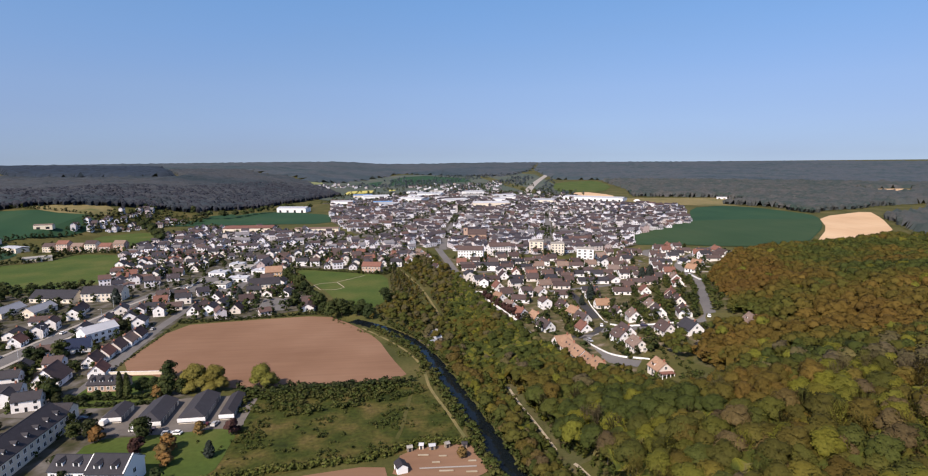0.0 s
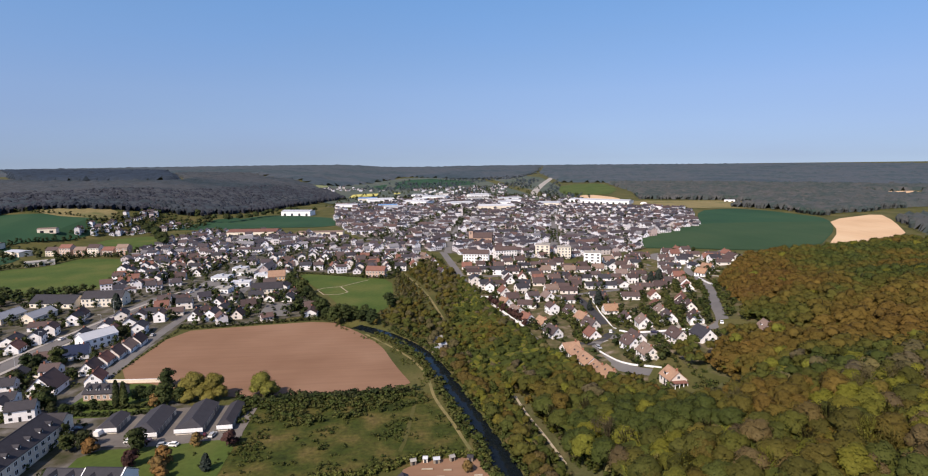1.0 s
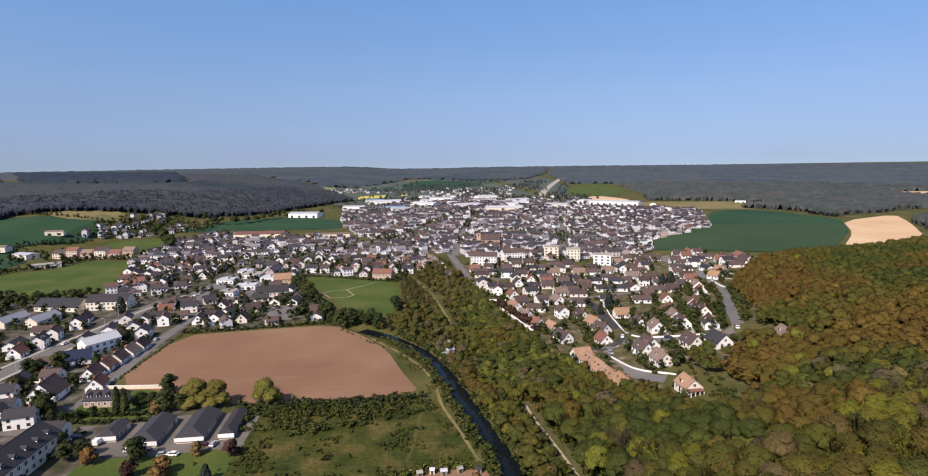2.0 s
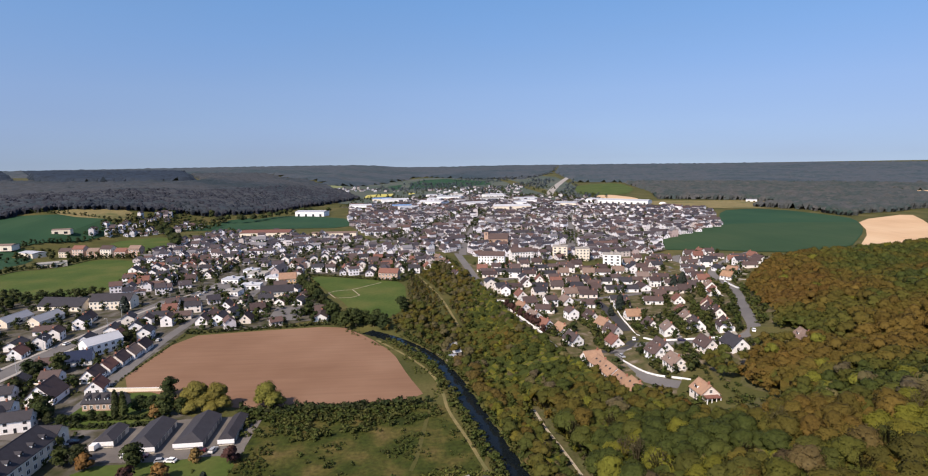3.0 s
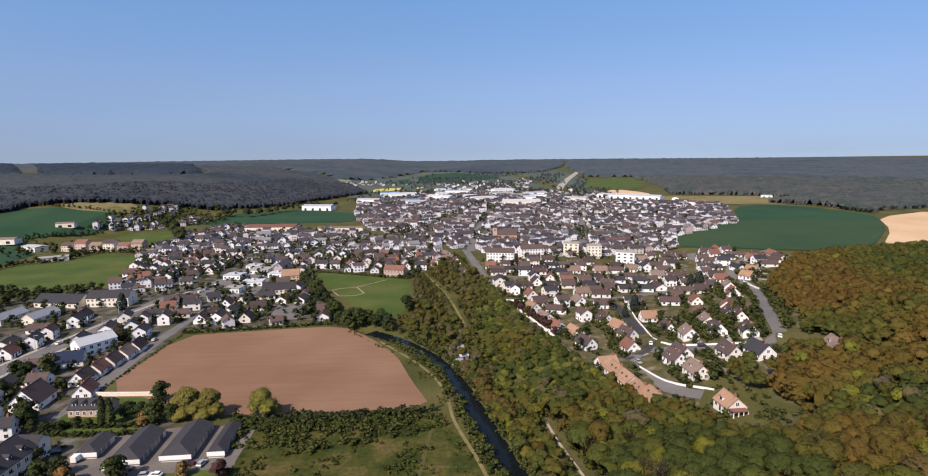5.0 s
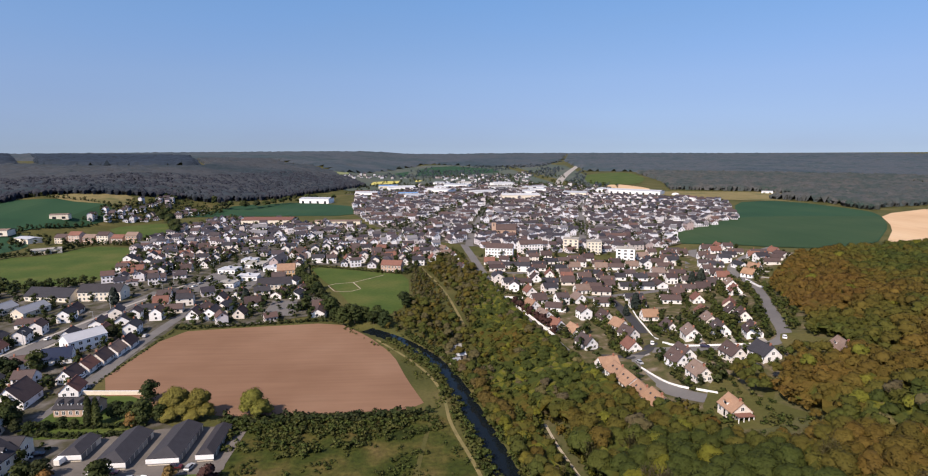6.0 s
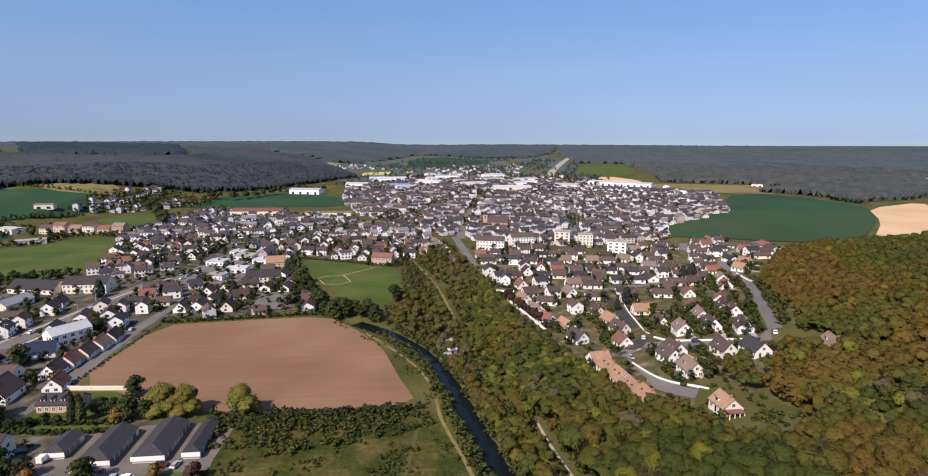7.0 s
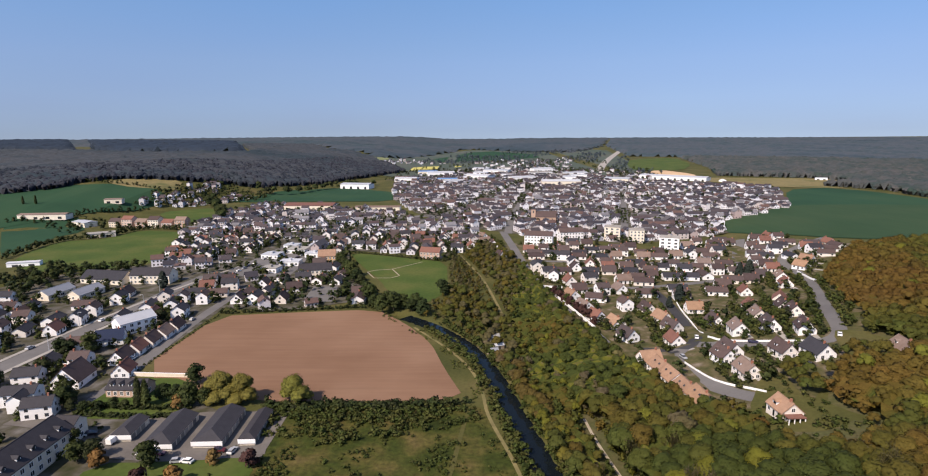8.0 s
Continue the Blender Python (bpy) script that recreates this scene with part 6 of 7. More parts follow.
POPLAR = tree_kind("poplar", spire_mesh(11, 3.2, 0.42, 420), LEAF_DARK, 0.25, 9, "narrow dark upright poplar beside the house")
plant(POPLAR, [(-119.4, 241.5), (-116.6, 241.5), (-532, 721), (-519, 724)], 5, 0.9, 1.1)
FIR = tree_kind("conifer", spire_mesh(8, 5, 0.5, 420), LEAF_PINE, 0.22, 7, "dark green conifer in a garden")
plant(FIR, [(-115, 405), (193, 424), (196, 428), (189, 427), (128, 372), (118, 360), (84, 372), (-198, 407)], 6, 0.8, 1.5)
plant(FIR, [(-66.5, 187.5)], 61, 0.72, 0.76)
RIVERSIDE = tree_kind("riverside_tree", crown_mesh(rng, 9.5, 9, 10, 70, 0.38, 0.05), LEAF_DARK, 0.3, 9, "dark green bushy tree on the river bank")
plant(RIVERSIDE, [(-46, 357), (-40, 359), (-34, 361), (-52, 366), (-56, 376), (-62, 392), (-68, 408), (-73, 420), (-78, 434), (-84, 446), (-90, 462), (-95, 474), (-29, 355), (-22, 349), (-60, 384), (-44, 365), (-38, 367), (-13, 388), (-27, 362)], 7, 0.75, 1.2)

# the wood's nearest trees, each standing by itself
near_spots = [p for p in HILL_SPOTS if p[1] < NEAR_LINE(p[0])]
WOODKINDS = [tree_kind("wood_tree", t, LEAF_WOOD_LOW, 0.22, 10, w, "tree", "trees of the hillside wood") for t, w in ((TALL[0], "rounded olive-brown tree in the hillside wood"), (TALL[1], "tall spring-green tree in the hillside wood"), (TALL[2], "broad leafy tree in the hillside wood"), (BUDDING[0], "budding tree with bare grey twigs in the wood"))]
g = np.random.default_rng(12)
for i, (x, y) in enumerate(near_spots):
    k = WOODKINDS[g.choice([0, 0, 1, 1, 2, 2, 3])]
    m = scaled(x, y, g.uniform(0.8, 1.1) * (0.42 if x < 54 else 1.0), g.uniform(0, 360))
    if not k.get("set"):
        k.matrix_basis, k["set"] = m, 1
    else:
        copy_thing(k, pose(0, 0, 0)).matrix_basis = m

# ---- hedges, scrub and bank growth ----
def hedge_line(points, step, seed, side=0.6):
    q, _ = along(points, step)
    return q + np.random.default_rng(seed).uniform(-side, side, q.shape)


g = np.random.default_rng(31)
s = np.vstack([hedge_line([(-72, 241.5), (-40, 241), (-10, 242.5), (1, 243.5)], 1.1, 1, 1.4), hedge_line([(-60, 239), (-30, 238), (-8, 239)], 1.6, 2, 1.5)])
grove("field_hedge", SHRUB, s, g.uniform(0.8, 1.35, len(s)), g.uniform(0, 1, len(s)), LEAF_DARK, "dense dark hedge between meadow and ploughed field", "hedge")
s = scatter([(-72, 240), (4, 240), (8, 232), (-10, 222), (-24, 215), (-48, 215), (-70, 224)], 1.45, 61, lambda x, y: np.array([noise.noise((a * 0.09, b * 0.1, 2.0)) + 0.6 * noise.noise((a * 0.3, b * 0.3, 7.0)) + (b - 226) * 0.03 > -0.12 for a, b in zip(x, y)]))
grove("meadow_scrub", SHRUB, s, g.uniform(0.35, 0.95, len(s)), g.uniform(0, 1, len(s)), LEAF_SCRUB, "low green scrub spreading over the rough meadow", "scrub")
s = scatter([(-74, 222), (-10, 226), (14, 222), (22, 188), (-40, 176), (-74, 180)], 1.6, 62, lambda x, y: np.array([noise.noise((a * 0.08, b * 0.1, 5.0)) + 0.7 * noise.noise((a * 0.3, b * 0.3, 3.0)) > 0.28 for a, b in zip(x, y)]))
grove("meadow_scrub", SHRUB, s, g.uniform(0.25, 0.6, len(s)), g.uniform(0, 1, len(s)), LEAF_SCRUB, "scattered low bushes in the rough meadow", "scrub")
s = scatter([(-60, 243), (6, 243), (12, 236), (20, 210), (23, 190), (13, 190), (8, 214), (-2, 240)], 1.5, 64, lambda x, y: (line_distance([(9, 252), (9.5, 236), (16.5, 209), (18.7, 197), (21, 188)], x, y) > 1.2) & np.array([noise.noise((a * 0.12, b * 0.12, 8.0)) > 0.0 for a, b in zip(x, y)]))
grove("bank_grass", SHRUB, s, g.uniform(0.12, 0.3, len(s)), g.uniform(0, 1, len(s)), LEAF_SCRUB, "tussocks of tall grass beside the bank path", "grass")
s = np.vstack([hedge_line([(-66, 171.5), (-54, 174.4), (-30, 177.5), (-8, 179.5), (-2, 187), (10, 187.5), (24, 185.5)], 1.0, 5 + k, 1.3) for k in range(3)])
grove("allotment_hedge", SHRUB, s, g.uniform(0.5, 0.85, len(s)), g.uniform(0, 1, len(s)), LEAF_HEDGE, "broad fresh green hedge round the allotment", "hedge")
s = scatter([(-56, 240), (-20, 330), (-4, 300), (6, 276), (10, 250), (4, 246), (-2, 268), (-12, 296), (-30, 330), (-52, 352), (-60, 356), (-50, 360), (-34, 344)], 1.9, 66, lambda x, y: (river_distance(x, y) > 5) & (river_distance(x, y) < 15) & np.array([noise.noise((a * 0.12, b * 0.12, 3.0)) > 0.02 for a, b in zip(x, y)]))
grove("bank_grass", SHRUB, s, g.uniform(0.15, 0.5, len(s)), g.uniform(0, 1, len(s)), LEAF_HEDGE, "tall grass and bushes between field and river", "grass")
bank = []
q, t = along(RIVER[5:13], 1.3)
for (x, y), (tx, ty) in zip(q, t):
    for off in (-1, 1):
        for _ in range(2):
            d = off * g.uniform(3.7, 7.5)
            bank.append((x - ty * d + g.normal() * 0.5, y + tx * d + g.normal() * 0.5))
grove("bank_growth", SHRUB, bank, g.uniform(0.45, 1.15, len(bank)), g.uniform(0, 1, len(bank)), LEAF_SCRUB, "bushes and tall herbs along the river banks", "bushes")
s = hedge_line([(-139, 272), (-136.5, 349)], 2.5, 7, 0.6)
grove("lane_hedge", SHRUB, s, g.uniform(0.3, 0.6, len(s)), g.uniform(0, 1, len(s)), LEAF_DARK, "low clipped bushes along the lane", "hedge")
s = hedge_line([(-136, 352), (-100, 357), (-52, 363)], 1.6, 8, 0.8)
grove("field_hedge", SHRUB, s, g.uniform(0.7, 1.2, len(s)), g.uniform(0, 1, len(s)), LEAF_DARK, "dark hedge at the far edge of the field", "hedge")
s = np.vstack([hedge_line([(-142, 243), (-120, 240), (-100, 240)], 0.9, 9, 0.3), hedge_line([(-140, 236), (-120, 233.5), (-104, 234)], 0.9, 10, 0.3)])
grove("garden_hedge", SHRUB, s, g.uniform(0.6, 0.9, len(s)), g.uniform(0, 1, len(s)), LEAF_DARK, "clipped dark hedges of the country house garden", "hedge")
q, t = along(RIVER[6:13], 2.6)
s = np.array([(x - ty * d, y + tx * d) for (x, y), (tx, ty) in zip(q, t) for d in (g.uniform(5.0, 7.0), g.uniform(7.5, 10.5))])
s = s[(s[:, 1] < 285)]
grove("bank_trees", MIDDLE, s, g.uniform(0.45, 0.95, len(s)), patchy(s, 0.03, 14, 0.3), LEAF_WOOD_LOW, "trees leaning over the river from the wooded bank")
s = scatter(CLEARING, 2.9, 81, lambda x, y: (np.hypot(x - 107, y - 220) > 9) & np.array([noise.noise((a * 0.1, b * 0.1, 3.0)) > -0.02 for a, b in zip(x, y)]))
grove("garden_shrubs", SHRUB, s, g.uniform(0.4, 0.9, len(s)), g.uniform(0, 1, len(s)), LEAF_SCRUB, "bushes and hedges of the sloping garden", "bushes")
s = scatter([(120, 224), (134, 238), (152, 248), (162, 262), (150, 262), (136, 254), (124, 256), (119, 240)], 4.6, 95, lambda x, y: (np.min([np.hypot(x - a, y - b) for a, b in placed], 0) > 7.5) & ((y < 240) | (np.hypot(x - 143, y - 248) > 10)))
grove("garden_trees", MIDDLE, s, g.uniform(0.55, 0.95, len(s)), g.uniform(0.3, 0.7, len(s)), LEAF_WOOD, "olive trees between the gardens and the wood")
RIVERWOOD = [(-14, 345), (4, 322), (16, 300), (22, 282), (26, 300), (24, 345), (22, 400), (16, 450), (0, 500), (10, 540), (30, 535), (42, 470), (34, 400), (28, 340), (6, 372), (-6, 420), (-10, 380)]
s = scatter(RIVERWOOD, 4.6, 63, lambda x, y: (river_distance(x, y) > 7) & (line_distance([(-8, 520), (-4, 501), (13, 429), (20, 367), (22, 345)], x, y) > 3.5))
grove("riverside_wood", MIDDLE, s, g.uniform(0.4, 0.85, len(s)), np.where(g.uniform(0, 1, len(s)) < 0.3, 0.97, 0.3 + 0.45 * patchy(s, 0.02, 9)), LEAF_WOOD, "mixed riverside scrub and small trees")
s = scatter([(-13, 478), (-8, 400), (-22, 366), (-30, 352), (-8, 330), (14, 300), (30, 345), (32, 372), (26, 432), (8, 505), (-8, 505)], 3.6, 64, lambda x, y: (river_distance(x, y) > 6) & (line_distance([(-8, 520), (-4, 501), (13, 429), (20, 367), (22, 345)], x, y) > 2.2) & np.array([noise.noise((a * 0.07, b * 0.07, 2.0)) > -0.22 for a, b in zip(x, y)]))
grove("riverside_scrub", SMALL, s, g.uniform(0.3, 0.75, len(s)), np.where(g.uniform(0, 1, len(s)) < 0.4, 0.97, g.uniform(0.3, 0.72, len(s))), LEAF_WOOD, "brown and olive scrub between meadow and footpath", "scrub")
gardens = []
for x, y in placed:
    if -300 < x < 320 and y < 620:
        for _ in range(9 if x > 0 and y < 430 else 6):
            a, d = g.uniform(0, 6.283), g.uniform(6.0, 9.5)
            p = (x + math.cos(a) * d, y + math.sin(a) * d)
            if all((p[0] - u) ** 2 + (p[1] - v) ** 2 > 32 for u, v in placed) and not (-140 < p[0] < 5 and 240 < p[1] < 355) and not (-122 < p[0] < -58 and 200 < p[1] < 240):
                gardens.append(p)
lots = []
for k, x, y, turn in NEAR_ROW + UPPER_ROW:
    c, n = math.cos(radians(turn)), math.sin(radians(turn))
    cx, cy = x - c * 4.6, y - n * 4.6
    for side in (-7.4, 7.4):
        for u in np.arange(-10, 10, 1.15):
            lots.append((cx + c * u - n * side + g.normal() * 0.25, cy + n * u + c * side + g.normal() * 0.25))
    for u in np.arange(-6, 6, 1.3):
        lots.append((cx - c * 10.5 - n * u, cy - n * 10.5 + c * u))
lots = [p for p in lots if all((p[0] - u) ** 2 + (p[1] - v) ** 2 > 27 for u, v in placed) and min(float(line_distance(r, p[0], p[1])) for r in STREETS) > 4.4]
grove("garden_hedge", SHRUB, lots, g.uniform(0.4, 0.75, len(lots)), g.uniform(0, 1, len(lots)), LEAF_DARK, "clipped dark hedges between the estate gardens", "hedge")
some = lots[::5]
grove("garden_trees", SMALL, some, g.uniform(0.45, 1.0, len(some)), g.uniform(0, 1, len(some)), LEAF_SCRUB, "small fruit trees along the garden hedges")
gardens = [p for p in gardens if min(float(line_distance(r, p[0], p[1])) for r in STREETS + WESTROADS) > 4.5]
grove("garden_shrubs", SHRUB, gardens, g.uniform(0.5, 1.25, len(gardens)), g.uniform(0, 1, len(gardens)), LEAF_SCRUB, "garden bushes and hedges between the houses", "bushes")
some = [p for i, p in enumerate(gardens) if i % (2 if p[0] < 0 else 3) == 0 and not (94 < p[0] < 104 and p[1] < 290)]
grove("garden_trees", SMALL, some, g.uniform(0.5, 1.2, len(some)), g.uniform(0, 1, len(some)), LEAF_DARK, "small garden trees between the houses")
s = hedge_line([(-98, 516), (-60, 500), (-42, 491), (-15, 480)], 1.8, 71, 0.7)
grove("meadow_hedge", SHRUB, s, g.uniform(0.6, 1.0, len(s)), g.uniform(0, 1, len(s)), LEAF_DARK, "dark hedge along the far edge of the meadow", "hedge")
s = hedge_line([(-235, 428), (-200, 440), (-180, 452), (-160, 468)], 5.5, 12, 1.0)
grove("street_trees", SMALL, s, g.uniform(0.9, 1.2, len(s)), g.uniform(0, 1, len(s)), LEAF_DARK, "row of dark trees behind the halls")
s = np.vstack([hedge_line([(-300, 452), (-262, 450), (-243, 465)], 6, 13, 1.5), hedge_line([(-300, 425), (-260, 432)], 7, 14, 2)])
grove("street_trees", SMALL, s, g.uniform(0.9, 1.4, len(s)), g.uniform(0, 1, len(s)), LEAF_DARK, "trees along the sports field")
s = scatter([(-430, 760), (-430, 850), (-410, 960), (-320, 960), (-300, 880), (-345, 850), (-380, 810)], 11, 91)
grove("hamlet_trees", TINY, s, g.uniform(0.8, 1.8, len(s)), g.uniform(0, 1, len(s)), LEAF_DARK, "trees between the hamlet houses")
s = scatter([(-340, 300), (-330, 450), (-250, 470), (-235, 420), (-262, 400), (-262, 340), (-290, 300)], 9, 92, lambda x, y: clear_of(x, y, 9) & np.array([noise.noise((a * 0.03, b * 0.03, 6.0)) > -0.1 for a, b in zip(x, y)]))
grove("yard_trees", SMALL, s, g.uniform(0.8, 1.5, len(s)), g.uniform(0, 1, len(s)), LEAF_DARK, "dark trees round the sheds and yards")
s = scatter([(-300, 205), (-295, 330), (-215, 345), (-210, 240), (-222, 190)], 9.5, 93, lambda x, y: clear_of(x, y, 7.5) & (line_distance(WESTROADS[0], x, y) > 9))
grove("yard_trees", SMALL, s, g.uniform(0.7, 1.3, len(s)), g.uniform(0, 1, len(s)), LEAF_DARK, "dark garden trees between houses and yards")
s = np.vstack([hedge_line([(-376, 495), (-388, 578), (-350, 588), (-344, 640), (-300, 632)], 3.0, 31, 1.0), hedge_line([(-452, 690), (-408, 766)], 5, 32, 1.5), hedge_line([(-560, 860), (-500, 852), (-420, 850)], 5, 33, 2.0), hedge_line([(-520, 640), (-450, 690), (-400, 690)], 7, 34, 3)])
grove("field_trees", SMALL, s, g.uniform(0.6, 1.2, len(s)), g.uniform(0, 1, len(s)), LEAF_DARK, "dark hedges and trees between the fields")
s = np.vstack([hedge_line([(-372, 870), (-360, 830), (-335, 800), (-300, 740), (-285, 690)], 7, 15, 5), hedge_line([(-345, 985), (-290, 940), (-240, 1085), (-170, 1110)], 8, 16, 6)])
grove("field_trees", MIDDLE, s, g.uniform(1.0, 1.9, len(s)), g.uniform(0, 1, len(s)), LEAF_DARK, "dark trees along the field edges")

s = np.vstack([hedge_line([(168, 284), (179, 306), (211, 366), (230, 411), (236, 440)], 2.2, 41, 1.5), hedge_line([(172, 288), (184, 306), (216, 366)], 3.0, 42, 1.5), hedge_line([(160, 291), (170, 308), (201, 368), (219, 410)], 2.0, 43, 0.8)])
grove("road_hedge", SHRUB, s, g.uniform(0.6, 1.4, len(s)), g.uniform(0, 1, len(s)), LEAF_SCRUB, "hedges and bushes along the road by the wood", "hedge")
s = np.vstack([scatter([(-400, 640), (-300, 628), (-296, 665), (-392, 685)], 9, 97, lambda x, y: clear_of(x, y, 9)), scatter([(-440, 640), (-400, 600), (-395, 660), (-440, 700), (-500, 665)], 12, 98, lambda x, y: clear_of(x, y, 12))])
grove("yard_trees", SMALL, s, g.uniform(0.7, 1.3, len(s)), g.uniform(0, 1, len(s)), LEAF_DARK, "trees between the flats and the farm")


# ---- walls, jetty, allotment and cars ----
def low_wall(points, height, thick, mat, label, name="garden_wall", category="wall", coping=True):
    """A free-standing wall that follows the ground, with a coping on top."""
    q, t = along(points, 3.0, 1)
    n = np.column_stack([-t[:, 1], t[:, 0]])
    w = thing(name, label, category, "garden walls")

    def ribbon(half, z0, z1):
        z = land(q[:, 0], q[:, 1])
        rows = [np.column_stack([q + n * s * half, z + h]) for s, h in ((1, z0), (1, z1), (-1, z1), (-1, z0))]
        m = len(q)
        f = [(k * m + i, ((k + 1) % 4) * m + i, ((k + 1) % 4) * m + i + 1, k * m + i + 1) for k in range(4) for i in range(m - 1)]
        f += [(0, m, 2 * m, 3 * m), (m - 1, 4 * m - 1, 3 * m - 1, 2 * m - 1)]
        return np.vstack(rows), f

    v, f = ribbon(thick / 2, -0.4, height)
    new("wall_body", mesh_of("wall_body", v, f, [mat])).parent = w
    if coping:
        v, f = ribbon(thick / 2 + 0.06, height + 0.004, height + 0.1)
        new("coping", mesh_of("coping", v, f, [WHITE])).parent = w
    return w


low_wall([(96.7, 278.8), (97.7, 269.7), (99.3, 259), (102.7, 251), (106.7, 245.5), (110.7, 238.4)], 0.75, 0.3, WHITE, "white rendered garden wall along the estate street")
low_wall([(115.7, 301.5), (117.7, 294), (124.1, 288.2), (133.9, 282), (147.1, 275)], 0.75, 0.3, WHITE, "low white garden wall along the upper street")
low_wall([(125.3, 368.7), (122.6, 354.2), (120.6, 334.1), (117.5, 311)], 0.75, 0.3, WHITE, "white garden wall along the dark street")
low_wall([(56.5, 381.9), (61.5, 358.3), (68, 323.8)], 1.5, 0.35, WHITE, "long white wall along the street by the wood")
low_wall([(46, 405.5), (63.6, 401.7)], 1.2, 0.35, WHITE, "white wall at the street corner")
low_wall([(225.4, 421.9), (222.6, 405), (221.8, 391.1)], 1.1, 0.35, WHITE, "white wall beside the wood edge road")
low_wall([(-138, 269.5), (-126, 268.5), (-113.3, 267.8)], 1.7, 0.3, CREAM, "cream wall between garden and ploughed field")
low_wall([(-155, 270), (-165, 276), (-178, 280)], 1.8, 0.3, CREAM, "cream yard wall beside the street")

# copper house hidden in the wood
copy_thing(BEIGE, at(168.0, 251.0, -100))

# football pitch
for a, b in (((-70.3, 446.6), (-66.0, 451.8)), ((-66.0, 451.8), (-53.4, 455.2)), ((-53.4, 455.2), (-45.8, 435.8)), ((-45.8, 435.8), (-51.2, 429.3)), ((-51.2, 429.3), (-62.8, 429.6)), ((-62.8, 429.6), (-70.3, 446.6)), ((-53.4, 455.2), (-33.0, 478.0))):
    strip("pitch_line", [a, b], 0.8, GRAVEL, "worn pale path line on the meadow", "path", 0.2, step=4, passes=0)


def cabin(x, y, turn, length, width, height, wall, roof, label, name="garden_shed", category="shed"):
    a = thing(name, label, category, "garden sheds", at=at(x, y, turn))
    part("wall", prism(length, width, height, height + width * 0.3, -0.2), wall, a)
    part("roof", gable_roof(length, width, height, height + width * 0.3, 0.2, 0.1), roof, a)
    part("door", boxed(-0.4, 0.4, -width / 2 - 0.04, -width / 2, 0, min(1.9, height - 0.1)), GLASS, a)
    return a


cabin(-2.4, 171.2, -75, 4.4, 3.4, 2.2, WHITE, SLATE, "small white allotment house with a slate roof", "allotment_house", "hut")
for x, y, turn, l, wall, roof in ((0.5, 183.2, 12, 1.8, TIMBER, GRAVEL_ROOF), (4.6, 184.3, -8, 1.5, CREAM, METAL), (8.2, 183.4, 4, 2.1, TIMBER, METAL), (13.4, 184.2, 20, 1.6, TIMBER, GRAVEL_ROOF), (19.5, 183.4, -14, 1.9, TIMBER, SLATE)):
    cabin(x, y, turn, l, 1.5, 1.6, wall, roof, "weathered allotment shed beside the hedge")
patch("bed_edges", [(3.5, 172), (22, 171.2), (22, 170.4), (3.5, 171.2)], CONCRETE, "pale edging between the vegetable beds", "edging", 0.2, soft=0)
for x, y, l in ((5.0, 179.5, 4), (11.5, 178.2, 3), (12, 169, 5), (20, 167.5, 4), (9, 174.5, 3), (21, 174, 3)):
    b = thing("vegetable_bed", "narrow vegetable bed under pale sheeting", "bed", "vegetable beds", at=at(x, y, -4))
    part("soil", boxed(-l / 2, l / 2, -0.6, 0.6, 0, 0.28), SOIL, b)
    part("cover", boxed(-l / 2 + 0.2, l / 2 - 0.2, -0.4, 0.4, 0.284, 0.4), GRAVEL, b, "pale cover sheet")
plant(RUSSET, [(18, 177)], 21, 0.5, 0.6)

# riverside plot with jetty
patch("riverside_plot", [(9.8, 318), (20.6, 321.7), (21.5, 290.7), (17, 289.3), (9.5, 305.5)], YARD, "trodden riverside plot with sheds", "plot", 0.15, soft=1)
jetty = thing("jetty", "weathered timber jetty along the bank", "jetty", at=pose(10.8, 296.5, 0, 0, 0, -68))
for i in range(22):
    part("plank", boxed(-7 + i * 0.64, -6.44 + i * 0.64, -0.9, 0.9, 0.02, 0.12), TIMBER, jetty)
for i in range(5):
    part("post", boxed(-6.8 + i * 3.3, -6.6 + i * 3.3, -0.85, -0.65, -2.0, 0.5), TIMBER, jetty)
cabin(15.6, 309.3, 20, 5, 3.4, 2.2, TIMBER, GRAVEL_ROOF, "pale riverside hut with a light roof")
cabin(17.2, 298.5, 20, 4.5, 3.0, 2.1, TIMBER, METAL, "riverside shed with a light metal roof")
cabin(14.8, 292.5, 20, 3.5, 2.6, 2.0, TIMBER, METAL_DULL, "small pale riverside shed")


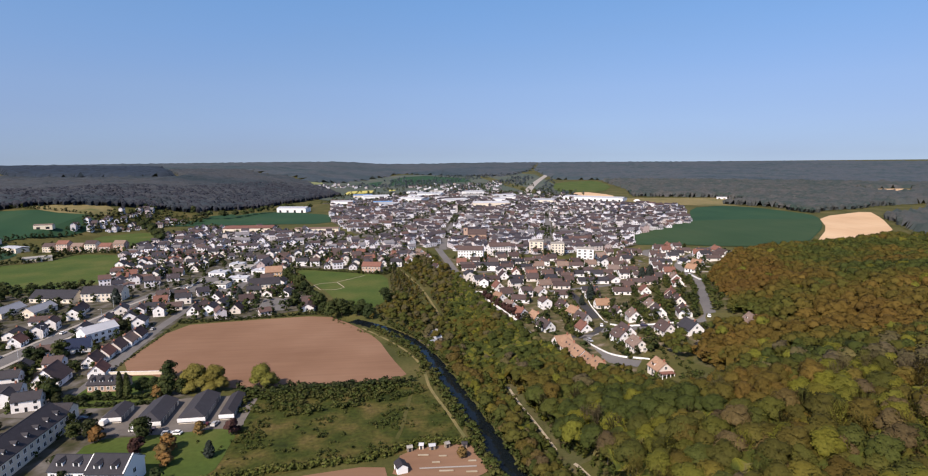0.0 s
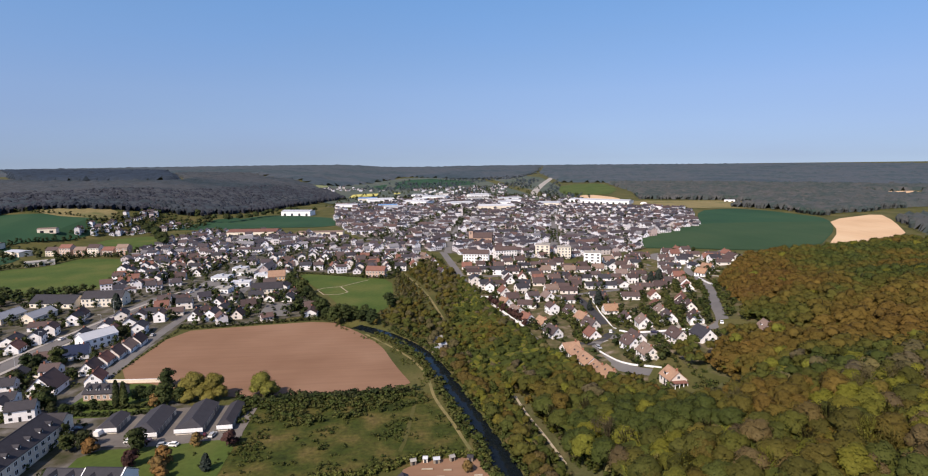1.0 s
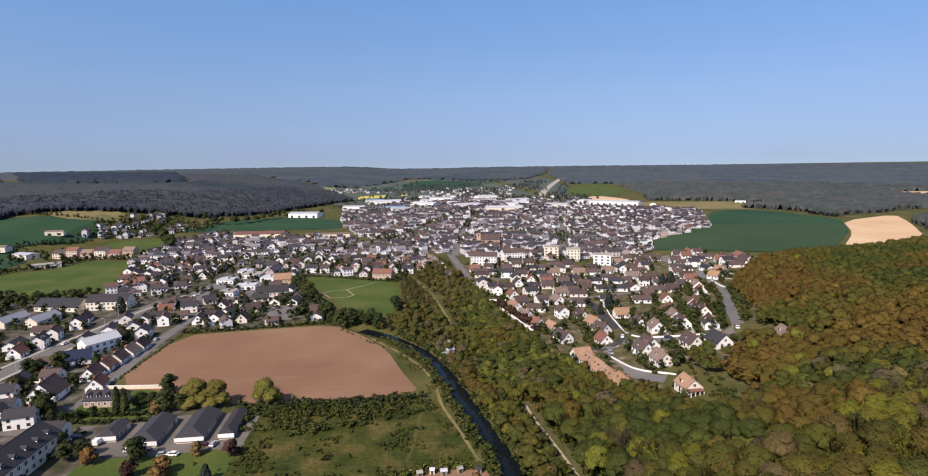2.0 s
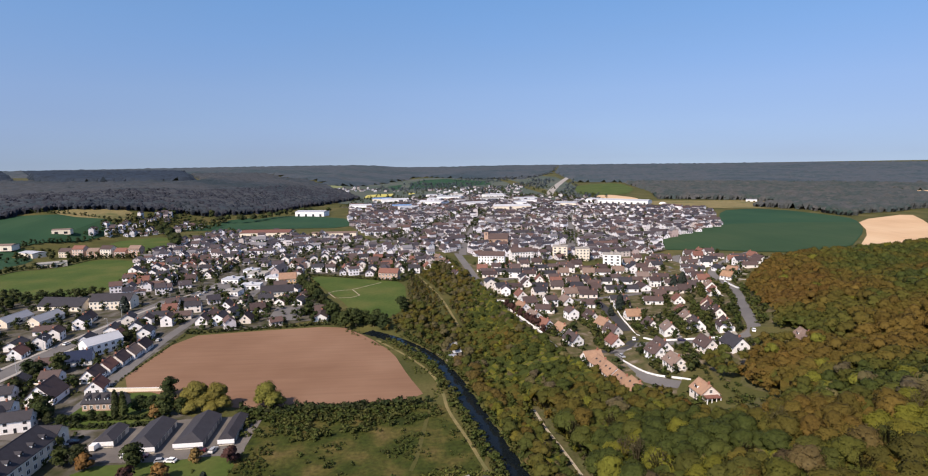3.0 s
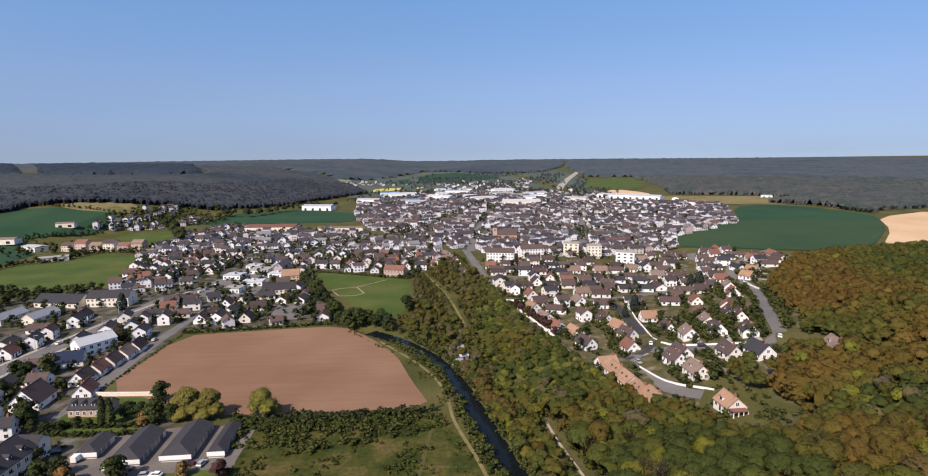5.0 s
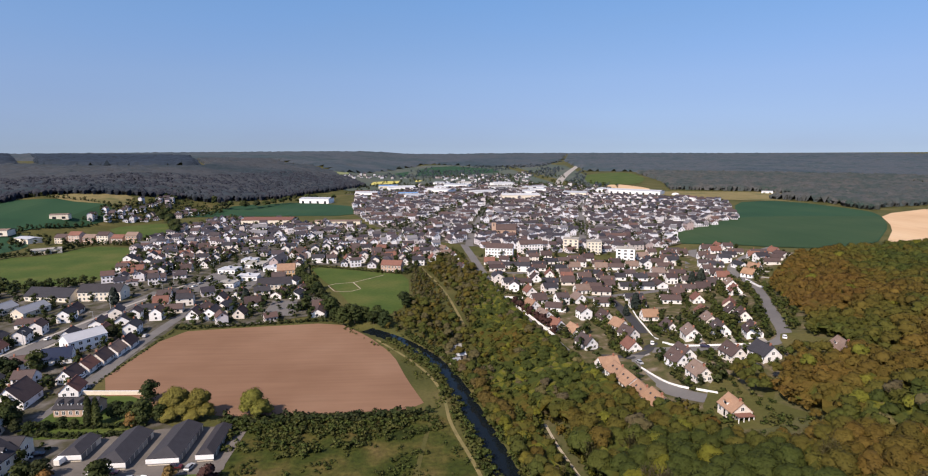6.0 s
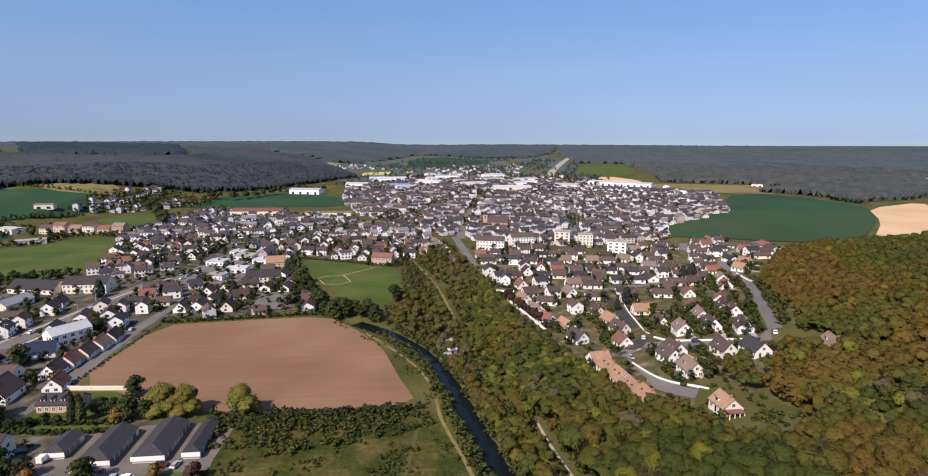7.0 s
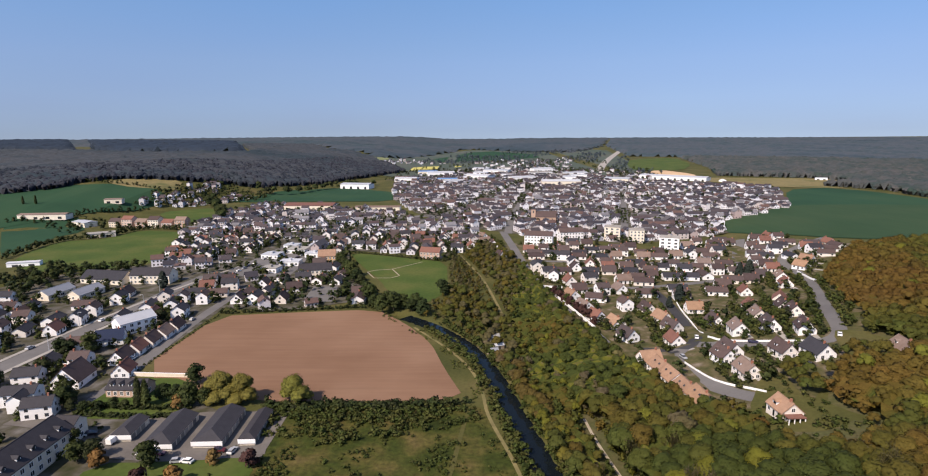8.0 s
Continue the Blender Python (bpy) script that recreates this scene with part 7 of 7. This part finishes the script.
def car_kind(paint, label):
    """A small hatchback: lower body, glazed cabin, roof and four wheels."""
    c = thing("car", label, "car", "parked cars")
    bm = bmesh.new()
    prof = [(-2.05, 0.3), (2.05, 0.3), (2.1, 0.62), (1.95, 0.82), (0.95, 0.95), (-1.85, 1.0), (-2.1, 0.75)]
    a = [bm.verts.new((x, -0.86, z)) for x, z in prof]
    b = [bm.verts.new((x, 0.86, z)) for x, z in prof]
    bm.faces.new(a)
    bm.faces.new(b[::-1])
    for i in range(len(prof)):
        j = (i + 1) % len(prof)
        bm.faces.new((a[i], b[i], b[j], a[j]))
    bmesh.ops.recalc_face_normals(bm, faces=bm.faces)
    part("body", bm, paint, c)
    bm = bmesh.new()
    lo = [bm.verts.new(p) for p in ((-1.8, -0.8, 0.98), (1.0, -0.8, 0.94), (1.0, 0.8, 0.94), (-1.8, 0.8, 0.98))]
    hi = [bm.verts.new(p) for p in ((-1.45, -0.64, 1.42), (0.25, -0.64, 1.44), (0.25, 0.64, 1.44), (-1.45, 0.64, 1.42))]
    bm.faces.new(hi)
    for i in range(4):
        j = (i + 1) % 4
        bm.faces.new((lo[i], lo[j], hi[j], hi[i]))
    part("glazing", bm, GLASS, c)
    part("car_roof", boxed(-1.5, 0.3, -0.67, 0.67, 1.424, 1.48), paint, c)
    for x in (-1.3, 1.3):
        for y in (-0.8, 0.8):
            bm = bmesh.new()
            bmesh.ops.create_cone(bm, cap_ends=True, segments=12, radius1=0.31, radius2=0.31, depth=0.2, matrix=pose(x, y, 0.31, 90, 0, 0))
            part("wheel", bm, TYRE, c)
    return c


CARS = [car_kind(PAINT_WHITE, "white small car parked on asphalt"), car_kind(PAINT_DARK, "dark small car parked on asphalt"), car_kind(PAINT_GREY, "silver-grey small car parked on asphalt")]
PARKED = [(-100, 209.8, 0), (-95, 209.9, 0), (-87, 205.6, 10), (-84, 205.4, 170), (-76.6, 211.6, 0), (-72.1, 211.2, 80), (-127.3, 220.6, 20), (-124.6, 222.0, 20), (-148.2, 299, 88), (-148.2, 287, 88), (-147.4, 276, 88), (-162, 277, 10), (-147.6, 314, 88), (-147.4, 327, 88), (-147.2, 341, 88), (23.3, 281, 30), (20.9, 283, 20), (-205, 300, 85), (-196, 340, 80), (-187, 380, 78), (-178, 420, 75), (160, 276, 60), (128, 284, -30), (98, 284, -80), (112, 305, 70)]
g = np.random.default_rng(17)
for i, (x, y, turn) in enumerate(PARKED):
    k = CARS[i % 3]
    m = at(x, y, turn, 0.25)
    if i < 3:
        k.matrix_basis = m
    else:
        copy_thing(k, m)
for row in (0, 3):
    for i in range(12):
        x, y = -166 + row * 8.5 + i * 0.9, 442 + i * 8.0 + row * 1.5
        if g.random() < 0.85 and np.hypot(x + 133, y - 471) > 11 and float(line_distance(WESTROADS[0], x, y)) > 7.5:
            copy_thing(CARS[g.choice([0, 0, 1, 2, 2])], at(x, y, 70 + g.normal() * 6, 0.35))


def van(x, y, turn):
    """A white delivery van: box, cab, windscreen and wheels."""
    v = thing("van", "white delivery van parked beside the garages", "van", at=at(x, y, turn, 0.22))
    part("load_box", boxed(-2.6, 1.0, -0.95, 0.95, 0.45, 2.3), PAINT_WHITE, v)
    bm = boxed(1.004, 2.5, -0.92, 0.92, 0.4, 1.95)
    for k in bm.verts:
        if k.co.x > 2 and k.co.z > 1:
            k.co.x -= 0.75
    part("cab", bm, PAINT_WHITE, v)
    part("windscreen", boxed(0.0, 0.03, -0.78, 0.78, 0.0, 0.7), GLASS, v).matrix_local = pose(2.22, 0, 1.12, 0, -26, 0)
    for wx in (-1.7, 1.7):
        for wy in (-0.86, 0.86):
            bm = bmesh.new()
            bmesh.ops.create_cone(bm, cap_ends=True, segments=12, radius1=0.34, radius2=0.34, depth=0.22, matrix=pose(wx, wy, 0.34, 90, 0, 0))
            part("wheel", bm, TYRE, v)
    return v


van(-114.0, 217.5, 84)


def street_lamp(x, y, turn):
    """A tall grey column with a curved arm and a flat lantern."""
    a = thing("street_lamp", "tall grey street lamp beside the main street", "street lamp", "street lamps", at=at(x, y, turn))
    bm = bmesh.new()
    bmesh.ops.create_cone(bm, cap_ends=True, segments=8, radius1=0.12, radius2=0.07, depth=8.4, matrix=pose(0, 0, 4.0))
    part("pole", bm, METAL, a)
    part("arm", boxed(-0.05, 1.8, -0.05, 0.05, 8.1, 8.2), METAL, a)
    part("lantern", boxed(1.2, 2.1, -0.16, 0.16, 7.95, 8.1), GRAVEL_ROOF, a)
    return a


first = street_lamp(-207, 262, 5)
q, t = along(WESTROADS[0][1:8], 31)
for k, ((x, y), (tx, ty)) in enumerate(zip(q[2:], t[2:])):
    side = 6.6 if k % 2 else -6.6
    copy_thing(first, at(x - ty * side, y + tx * side, math.degrees(math.atan2(-tx * side, ty * side))))
